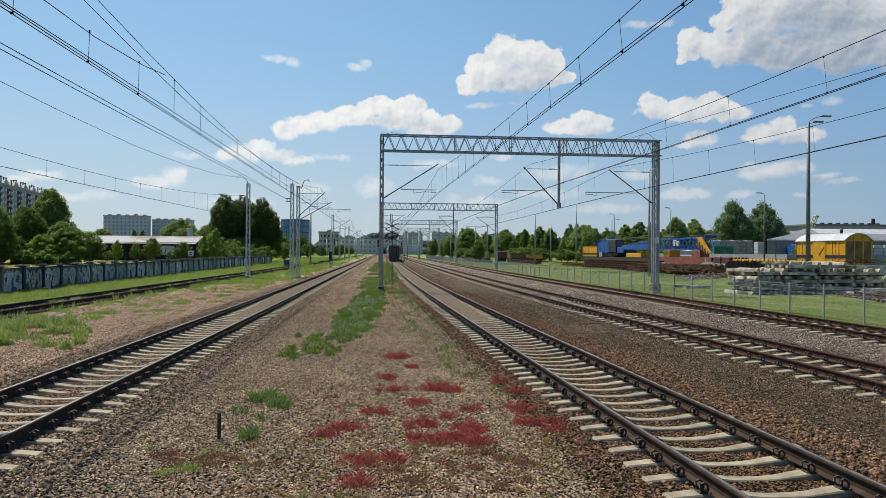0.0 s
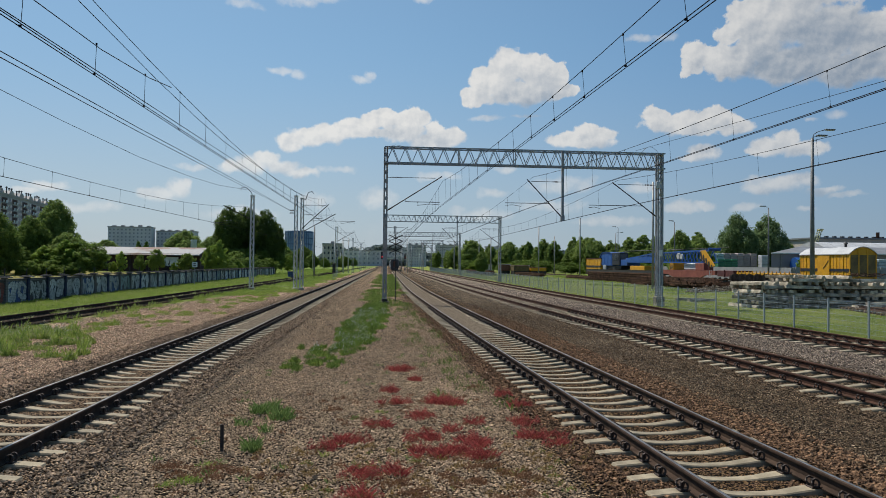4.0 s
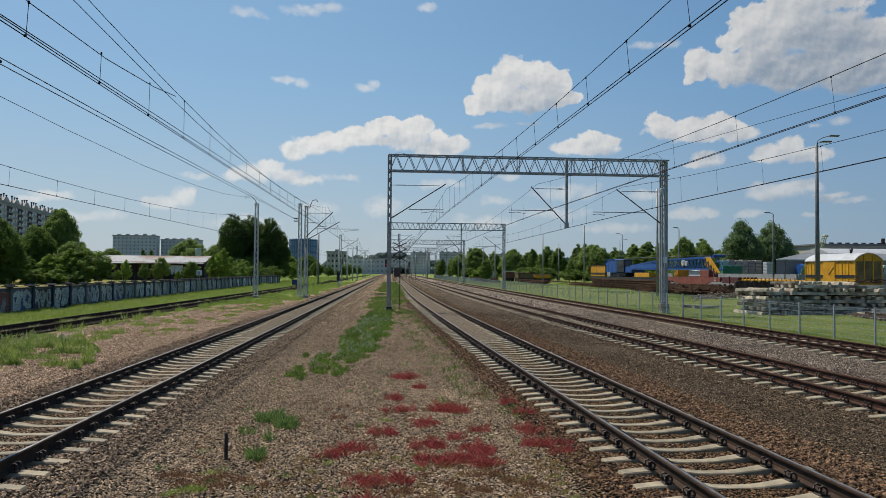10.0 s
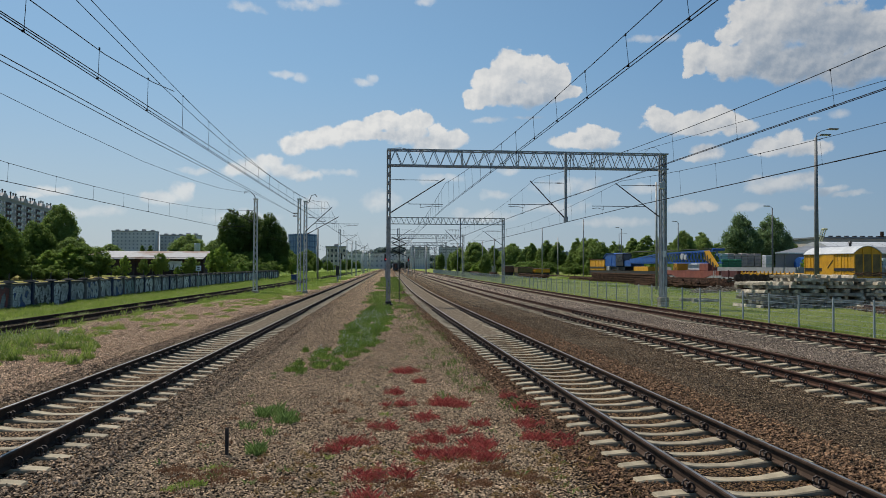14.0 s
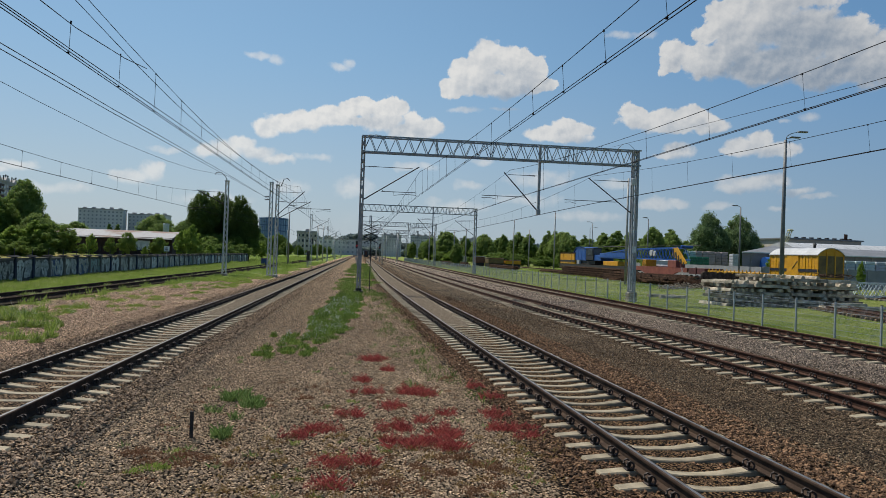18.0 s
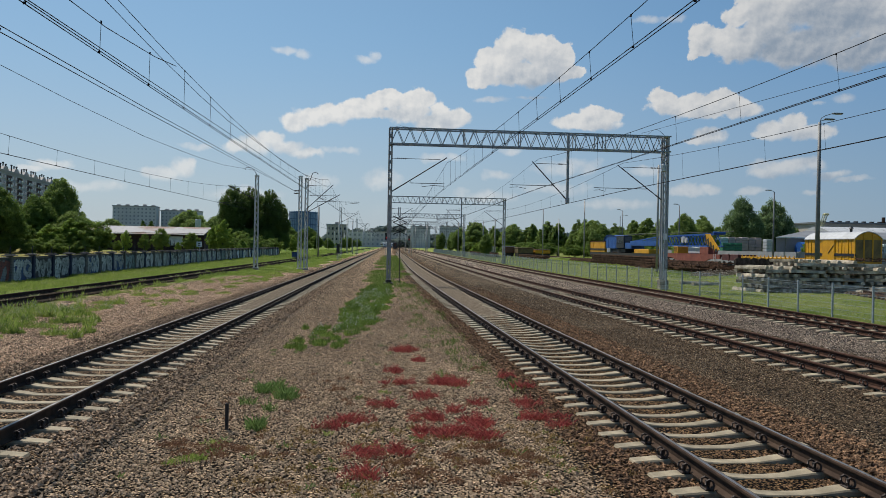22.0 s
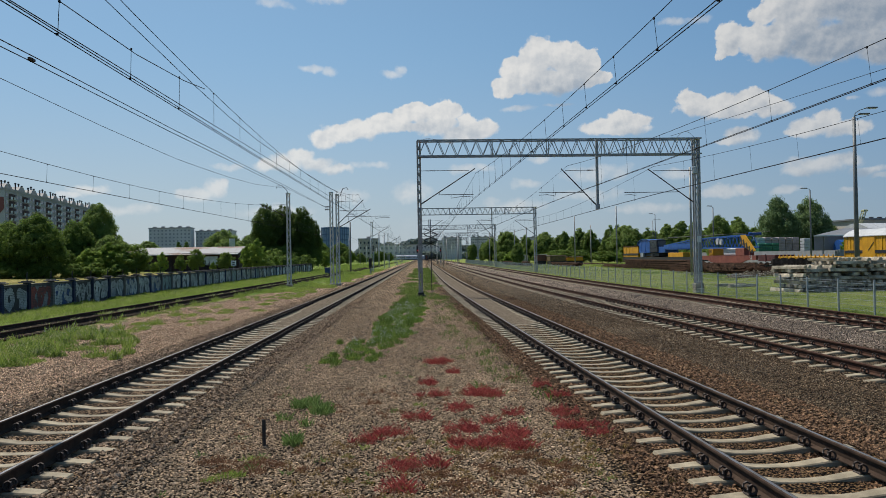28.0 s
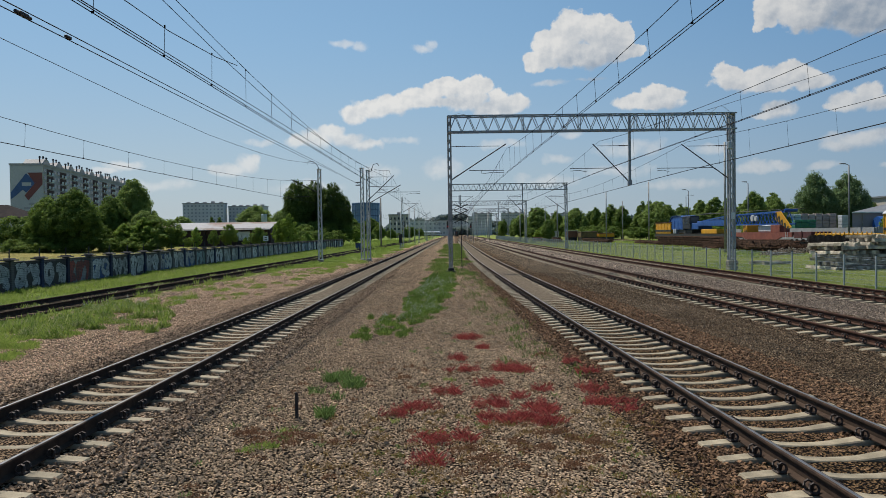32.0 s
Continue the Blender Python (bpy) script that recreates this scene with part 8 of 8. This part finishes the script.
# ---- loose stones, grass and herbs ----
def scatter_stones(name, label, mat, n, xf, y0, y1, size, seed, z=-0.03, skip=None, near=1.6, hollow=None):
    """Broken stones lying loose: angular lumps, thinning out away from the platform end."""
    rs = np.random.RandomState(seed)
    y = y0 + (y1 - y0) * (1 - np.sqrt(1 - rs.uniform(0, 1, n))) ** (near * 0.75)
    lo, hi = xf
    u = rs.uniform(0, 1, n)
    x = np.array([lo(b) + (hi(b) - lo(b)) * a for a, b in zip(u, y)])
    if skip is not None:
        keep = skip(x, y)
        x, y = x[keep], y[keep]
    n = len(x)
    r = size * rs.uniform(0.55, 1.45, n)
    base = np.array([(1, 0, 0), (-1, 0, 0), (0, 1, 0), (0, -1, 0), (0, 0, 1), (0, 0, -1)], float)
    pts = base[None] * rs.uniform(0.55, 1.1, (n, 6, 1)) + rs.uniform(-0.28, 0.28, (n, 6, 3))
    a = rs.uniform(0, 6.283, n)
    c, s = np.cos(a)[:, None], np.sin(a)[:, None]
    tilt = rs.uniform(-0.8, 0.8, n)[:, None]
    px, py, pz = pts[..., 0], pts[..., 1], pts[..., 2]
    py, pz = py * np.cos(tilt) - pz * np.sin(tilt), py * np.sin(tilt) + pz * np.cos(tilt)
    px, py = px * c - py * s, px * s + py * c
    pts = np.stack([px, py, pz * 0.72], -1) * r[:, None, None]
    floor = np.full(n, z)
    if hollow is not None:
        away = np.abs(x - np.array([hollow(b) for b in y]))
        floor -= np.interp(away, (0.3, 0.6, 0.9, 1.3), (0.056, 0.044, 0.030, 0.008))
    pts += np.stack([x, y, floor + r * rs.uniform(0.15, 0.75, n)], -1)[:, None]
    tri = np.array([(0, 2, 4), (2, 1, 4), (1, 3, 4), (3, 0, 4), (2, 0, 5), (1, 2, 5), (3, 1, 5), (0, 3, 5)])
    me = bpy.data.meshes.new(name)
    me.vertices.add(n * 6), me.loops.add(n * 24), me.polygons.add(n * 8)
    me.vertices.foreach_set("co", pts.astype(np.float32).ravel())
    me.loops.foreach_set("vertex_index", (tri.ravel()[None] + 6 * np.arange(n)[:, None]).astype(np.int32).ravel())
    me.polygons.foreach_set("loop_start", np.arange(0, n * 24, 3, dtype=np.int32))
    me.materials.append(M[mat])
    me.update()
    me.shade_flat()
    tagged(new(name, me), label, "gravel", kind="stuff")


def off(f, d):
    return lambda y: f(y) + d


def between(xf, spacing, phase):
    """Keeps stones off the tops of the sleepers."""
    def free(x, y):
        c = np.array([xf(v) for v in y])
        d = np.abs((y + 30 - phase + spacing / 2) % spacing - spacing / 2)
        return (np.abs(x - c) > 1.29) | (d > 0.105)
    return free


scatter_stones("path_gravel", "brown-grey loose gravel between the tracks", "stone_grey", 66000, (off(L1, 1.5), off(R1, -1.9)), 4.0, 40, 0.016, 1, -0.028)
scatter_stones("path_gravel_coarse", "coarser stones strewn between the tracks", "stone_grey", 6000, (off(L1, 1.3), off(R1, -1.5)), 4.0, 60, 0.026, 2, -0.028)
scatter_stones("ballast_mainline", "rust-brown broken ballast between the mainline sleepers", "stone_rust", 62000, (off(R1, -1.75), off(R1, 1.6)), 3.5, 44, 0.024, 3, -0.006, between(R1, 0.6, 0.25), near=2.0, hollow=R1)
scatter_stones("ballast_shoulder", "rust-brown ballast shoulder beside the mainline", "stone_shoulder", 11000, (off(R1, 1.35), off(R1, 2.2)), 3.5, 48, 0.026, 4, -0.025)
scatter_stones("gravel_right", "dark fine gravel between two tracks", "stone_dark", 44000, (off(R1, 1.9), off(R2, -1.1)), 4.5, 52, 0.016, 5, -0.028)
scatter_stones("ballast_rusty_track", "dark ballast round a rusty track", "stone_dark", 22000, (off(R2, -1.6), off(R2, 1.9)), 8, 52, 0.026, 6, -0.006, between(R2, 0.66, 0.3), hollow=R2)
scatter_stones("ballast_left", "dark broken ballast round the left mainline", "stone_left", 38000, (off(L1, -2.0), off(L1, 1.9)), 6, 50, 0.028, 7, -0.006, between(L1, 0.6, 0.1), near=1.8, hollow=L1)
scatter_stones("gravel_left", "reddish gravel beside the siding", "stone_pink", 32000, (off(L1, -6.6), off(L1, -1.6)), 9, 66, 0.021, 8, -0.026)
scatter_stones("ballast_fence_track", "grey ballast beside the fence-side track", "stone_mauve", 16000, (off(R2, 1.6), off(R3, 1.6)), 14, 60, 0.024, 9, -0.008, between(R3, 0.66, 0.0), hollow=R3)


def blades(name, label, mat, spots, n, height, width, seed, lean=0.5, z=-0.04):
    """Grass: single bent blades around the given spots (x, y, radius x, radius y, weight)."""
    rs = np.random.RandomState(seed)
    w = np.array([s[4] for s in spots], float)
    k = rs.choice(len(spots), n, p=w / w.sum())
    sp = np.array(spots, float)[k]
    rad = np.sqrt(rs.uniform(0, 1, n)) ** 1.2
    a = rs.uniform(0, 6.283, n)
    x, y = sp[:, 0] + sp[:, 2] * rad * np.cos(a), sp[:, 1] + sp[:, 3] * rad * np.sin(a)
    h = height * rs.uniform(0.35, 1.15, n) * (1.1 - 0.5 * rad)
    d = rs.uniform(0, 6.283, n)
    ux, uy = np.cos(d), np.sin(d)
    ww = width * rs.uniform(0.6, 1.3, n)
    l = lean * h * rs.uniform(0.2, 1.2, n)
    zz = np.full(n, z)
    p0 = np.stack([x - uy * ww, y + ux * ww, zz], -1)
    p1 = np.stack([x + uy * ww, y - ux * ww, zz], -1)
    p2 = np.stack([x + ux * l * 0.35 + uy * ww * 0.7, y + uy * l * 0.35 - ux * ww * 0.7, zz + h * 0.6], -1)
    p3 = np.stack([x + ux * l, y + uy * l, zz + h], -1)
    quad = np.stack([p0, p1, p2, p3], 1)
    tagged(new(name, quick_mesh(name, quad.reshape(-1, 3), 4, M[mat])), label, "grass", kind="stuff")


rv = random.Random(33)
# green strip between the mainlines, in front of and beyond the gantry
strip = []
for k in range(120):
    y = rv.uniform(22.8, 46)
    middle, half = np.interp(y, (23, 35, 46), (-0.45, 0.15, 0.90)), np.interp(y, (23, 35, 46), (0.55, 0.95, 0.75))
    r = rv.uniform(0.12, 0.40)
    strip.append((middle + half * rv.uniform(-0.85, 0.85), y, r, r * 1.6, r * (1.0 + 0.02 * y)))
for k in range(26):
    r = rv.uniform(0.07, 0.20)
    strip.append((rv.uniform(-1.8, -0.5) + 0.02 * k * (k % 2), rv.uniform(17.2, 22.8), r, r * 1.3, r * 1.1))
blades("grass_strip", "rough green grass strip between the mainlines", "grass_mid", strip, 40000, 0.17, 0.0030, 1, 0.7)
blades("grass_strip_pale", "lighter grass blades among the strip", "grass", strip[::2], 24000, 0.14, 0.0030, 31, 0.8)
far_strip = [(1.0 + BEND * (y - 40) + rv.uniform(-1.3, 1.4), y, 0.8, 2.0, 1.0) for y in np.linspace(46, 170, 90)]
herb_clump_spots = [(x, y, rx * 1.25, ry * 1.25, w) for x, y, rx, ry, w in strip[::2]]
blades("grass_strip_far", "grass strip running on along the gantry foot", "grass_mid", far_strip, 34000, 0.22, 0.008, 2, 0.7)
blades("grass_tuft", "bluish-green tufts in the gravel near the marker post", "tuft", [(-1.66, 12.9, 0.2, 0.17, 1), (-1.28, 12.45, 0.2, 0.3, 1.3), (-1.5, 13.2, 0.12, 0.12, 0.3), (-1.45, 10.35, 0.14, 0.17, 0.7), (-1.42, 11.4, 0.12, 0.1, 0.15), (-1.8, 11.9, 0.14, 0.1, 0.15)], 1500, 0.19, 0.0013, 3, 0.7)
blades("grass_tuft_low", "sparse yellow-green weed in the gravel", "grass", [(-1.95, 8.9, 0.2, 0.10, 0.5), (-2.15, 8.75, 0.12, 0.08, 0.3), (-1.9, 9.6, 0.12, 0.1, 0.2), (0.3, 12.8, 0.12, 0.1, 0.1), (-0.5, 10.0, 0.1, 0.08, 0.1)], 420, 0.09, 0.003, 13, 0.8)
blades("dry_weed", "thin dry stems along the ballast shoulder", "grass_mid", [(R1(y) - 2.1 + rv.uniform(-0.9, 0.4), y, 0.25, 0.4, 1) for y in np.linspace(13, 46, 90)], 3600, 0.15, 0.0022, 4, 0.5)
# left: rank grass along the siding and the wall
left, tufts = [], []
for k in range(420):
    y = rv.uniform(22, 125)
    left.append((rv.uniform(wall_x(y) + 0.3, L2(y) - 0.9), y, rv.uniform(0.4, 0.9), rv.uniform(0.5, 1.4), rv.uniform(0.5, 1.2)))
for k in range(150):
    y = rv.uniform(22, 110)
    r = rv.uniform(0.12, 0.42)
    tufts.append((L2(y) + rv.choice((rv.uniform(1.3, 2.2), rv.uniform(1.3, 4.6))), y, r, r * 1.5, r * r * 4))
foot = [(wall_x(y) + rv.uniform(0.25, 0.7), y, rv.uniform(0.2, 0.5), rv.uniform(0.3, 0.9), 1.0) for y in (rv.uniform(24, 125) for _ in range(150))]
blades("wall_foot_grass", "tall pale grass at the foot of the graffiti wall", "grass", foot, 22000, 0.30, 0.0065, 25, 0.5)
siding = [(L2(y) + rv.uniform(-0.6, 0.6), y, 0.15, 0.5, 1.0) for y in (rv.uniform(22, 120) for _ in range(70))]
blades("siding_weed", "thin weeds growing between the rails of the siding", "grass_dry", siding, 5000, 0.22, 0.004, 26, 0.6)
blades("grass_bank", "rank yellow-green grass along the siding and the wall", "grass", left, 110000, 0.23, 0.0075, 5, 0.6)
blades("gravel_tuft", "scattered grass tufts on the reddish gravel", "grass", tufts, 13000, 0.14, 0.0045, 15, 0.7)
patch_left = [(-8.6 + rv.uniform(-2.4, 1.4), rv.uniform(19, 24.0), rv.uniform(0.15, 0.45), rv.uniform(0.15, 0.45), 0.5) for _ in range(26)] + [(-10.6 + rv.uniform(-1.6, 1.4), rv.uniform(20, 31), rv.uniform(0.2, 0.55), rv.uniform(0.2, 0.6), 0.6) for _ in range(44)]
patch_left += [(-9.6 + rv.uniform(-1.5, 1.0), rv.uniform(15.0, 20.0), rv.uniform(0.15, 0.4), rv.uniform(0.15, 0.4), 0.45) for _ in range(30)]
patch_left += [(L1(y) - rv.uniform(2.6, 6.2), y, r, r * 1.3, r * r * 2.5) for y, r in ((rv.uniform(24, 95), rv.uniform(0.1, 0.45)) for _ in range(90))]
meadow_far = [(rv.uniform(L2(y) + 1.4, L1(y) - 2.6), y, rv.uniform(0.3, 0.9), rv.uniform(0.6, 1.8), 1.0) for y in (rv.uniform(58, 170) for _ in range(150))]
blades("grass_far_left", "patchy grass round the lattice posts", "grass", meadow_far, 36000, 0.20, 0.012, 16, 0.7)
blades("weed_patch", "tall green weeds on the reddish gravel", "grass", patch_left, 52000, 0.15, 0.0032, 6, 0.8)
blades("tall_stems", "tall thin green stems among the weeds", "grass", patch_left[:70:2] + tufts[:60], 5000, 0.36, 0.0022, 27, 0.4)
blades("pale_weed_patch", "pale flowering weeds among the grass", "grass_dry", patch_left[:60] + left[:160], 20000, 0.26, 0.005, 7, 0.5)
lawn = [(rv.uniform(18.8, 34) + bend(y), y, 1.4, 2.2, 1.0) for y in (rv.uniform(18, 60) for _ in range(160))]
blades("lawn", "mown green grass beyond the mesh fence", "grass", lawn, 70000, 0.06, 0.009, 8, 0.8, -0.14)
blades("wild_grass_far", "tall grass in the far yard", "grass", [(rv.uniform(28, 62), y, 2.5, 4, 1) for y in (rv.uniform(62, 200) for _ in range(120))], 30000, 0.30, 0.03, 9, 0.6, -0.14)
blades("far_meadow", "rough uncut grass beyond the end of the wall", "grass", [(rv.uniform(-44, -8), y, 2.0, 5.0, 1) for y in (rv.uniform(122, 300) for _ in range(160))], 22000, 0.55, 0.05, 32, 0.6, -0.05)
blades("wall_meadow", "yellowish meadow behind the wall", "grass_dry", [(rv.uniform(-60, -22), y, 3, 4, 1) for y in (rv.uniform(50, 112) for _ in range(90))], 30000, 0.30, 0.04, 10, 0.5, 0.55)


def herb_clump(spots, mat, name, label, n, seed, tall=0.10, leaf=0.011):
    """Low fleshy herbs: short stems crowded with tiny leaves."""
    rs = np.random.RandomState(seed)
    w = np.array([s[4] for s in spots], float)
    k = rs.choice(len(spots), n, p=w / w.sum())
    sp = np.array(spots, float)[k]
    rad, a = np.sqrt(rs.uniform(0, 1, n)) ** 1.3, rs.uniform(0, 6.283, n)
    p = np.stack([sp[:, 0] + sp[:, 2] * rad * np.cos(a), sp[:, 1] + sp[:, 3] * rad * np.sin(a), -0.03 + tall * (1.15 - rad) * rs.uniform(0.05, 1.0, n)], -1)
    u, v = unit_rows(n, rs), unit_rows(n, rs)
    u[:, 2] = np.abs(u[:, 2]) + 0.3
    k2 = (leaf * rs.uniform(0.5, 1.5, n))[:, None]
    quad = np.stack([p - u * k2, p + v * k2 * 0.5, p + u * k2 * 1.6, p - v * k2 * 0.5], 1)
    tagged(new(name, quick_mesh(name, quad.reshape(-1, 3), 4, M[mat])), label, "low herb", kind="stuff")


RED = [(0.12, 9.04, 0.33), (0.24, 11.76, 0.22), (-0.13, 10.72, 0.24), (-0.48, 10.38, 0.19), (0.52, 14.93, 0.22), (0.60, 13.63, 0.25), (1.39, 13.68, 0.40), (0.98, 12.36, 0.23), (0.91, 10.89, 0.28), (1.28, 11.35, 0.17), (1.05, 9.98, 0.41), (1.63, 10.58, 0.30), (1.55, 9.79, 0.20), (1.71, 11.86, 0.16), (0.02, 8.20, 0.24),
       (2.64, 14.32, 0.19), (2.72, 13.25, 0.20), (2.53, 11.80, 0.27), (2.54, 10.87, 0.29), (2.71, 10.39, 0.19), (1.14, 16.29, 0.17), (0.95, 17.90, 0.34), (1.52, 13.45, 0.14), (0.77, 10.15, 0.15)]
BROWN = [(-1.81, 9.20, 0.39), (-2.27, 9.54, 0.20), (2.74, 9.05, 0.18), (-1.21, 9.07, 0.13), (-0.44, 13.06, 0.19), (-0.32, 12.10, 0.13), (0.40, 8.59, 0.25), (1.06, 8.76, 0.32), (1.53, 9.23, 0.27), (-0.38, 14.16, 0.15), (0.68, 8.14, 0.36), (2.18, 15.31, 0.23), (-0.57, 10.26, 0.11), (1.58, 8.06, 0.30), (1.89, 8.94, 0.27)]


def ragged(clumps, seed):
    """Each clump broken into smaller uneven cushions."""
    rnd = random.Random(seed)
    out = []
    for x, y, r in clumps:
        for _ in range(9):
            a, d = rnd.uniform(0, 6.283), r * rnd.uniform(0.1, 1.1)
            q = r * rnd.uniform(0.16, 0.45)
            out.append((x + d * math.cos(a), y + 0.8 * d * math.sin(a), q, q, q * q))
    return out


herb_clump(ragged(RED, 1), "red_herb", "red_herb_patch", "crimson stonecrop patches on the gravel", 30000, 1, 0.17, 0.008)
herb_clump(ragged(RED, 6), "brown_herb", "red_herb_rim", "brownish fading stems among the stonecrop", 7000, 6, 0.10, 0.008)
blades("red_herb_stem", "thin red stems rising from the stonecrop", "red_herb", ragged(RED, 2), 4500, 0.13, 0.0014, 12, 1.1)
low_spots = [(rv.uniform(-1.4, 3.0), rv.uniform(6.3, 10.5), q, q, q * q) for q in (rv.uniform(0.03, 0.11) for _ in range(260))]
herb_clump(low_spots, "ochre_herb", "ochre_herb", "tiny ochre and rusty herbs dotted over the gravel", 12000, 21, 0.07, 0.010)
herb_clump(low_spots[::5], "clover", "green_herb", "tiny green herbs dotted over the gravel", 2600, 22, 0.06, 0.008)
herb_clump(herb_clump_spots, "clover", "clover_mat", "light-green clover mat in the grass strip", 36000, 23, 0.20, 0.016)
herb_clump(patch_left[:60], "clover", "weed_leaves", "broad light-green weed leaves on the reddish gravel", 12000, 24, 0.24, 0.022)
herb_clump(patch_left[5:50:3], "yellow_flower", "yellow_flower", "small yellow flowers among the weeds", 700, 25, 0.34, 0.010)
herb_clump([p for p in patch_left if p[1] > 26][:14], "flower", "pale_umbel", "pale white flower heads among the weeds", 2600, 26, 0.42, 0.010)
herb_clump(ragged(BROWN, 3), "brown_herb", "brown_herb_patch", "sparse brownish low herbs on the gravel", 9000, 2, 0.07)
herb_clump([(rv.uniform(-2.4, 2.7), rv.uniform(6.6, 15), q, q, q * q) for q in (rv.uniform(0.04, 0.12) for _ in range(150))], "brown_herb", "tiny_herb", "tiny brownish herbs dotted over the gravel", 8000, 4, 0.05)
blades("tiny_weed", "thin green weeds dotted over the gravel", "tuft", [(rv.uniform(-2.6, 2.6), rv.uniform(7.2, 22), q, q, q) for q in (rv.uniform(0.04, 0.12) for _ in range(60))], 1100, 0.09, 0.0022, 14, 0.9)

herb_clump([s for s in strip if 20 < s[1] < 40][::2], "flower", "white_flower", "small white flowers in the grass strip", 4200, 11, 0.30, 0.016)


# ---- motions ----
def motions():
    walk(cam, [(t, held(*row)) for t, *row in PATH], EXPOSURES)
    rows = []
    for t, y in ((0, 183), (1.5, 213), (3, 240), (5.5, 274), (8, 305), (12, 357), (16, 408), (20, 456), (24, 499), (28, 535), (CLIP, 562)):
        rows.append((t, pose(R1(y), y, 0.2, 0, 0, -math.degrees(math.atan((R1(y + 20) - R1(y - 1)) / 21)))))
    walk(departing, rows)
    for k, car in enumerate(cars):
        rows = []
        for t in np.arange(0, CLIP + 0.1, 2.0):
            s = 258 + 7.0 * (t - 21) - 10 - 20.3 * k
            (x, y), (x1, y1), (x2, y2) = bypass(s), bypass(s - 8), bypass(s + 8)
            rows.append((float(t), pose(x, y, 0.2, 0, 0, math.degrees(math.atan2(x2 - x1, y1 - y2)))))
        walk(car, rows)


motions()
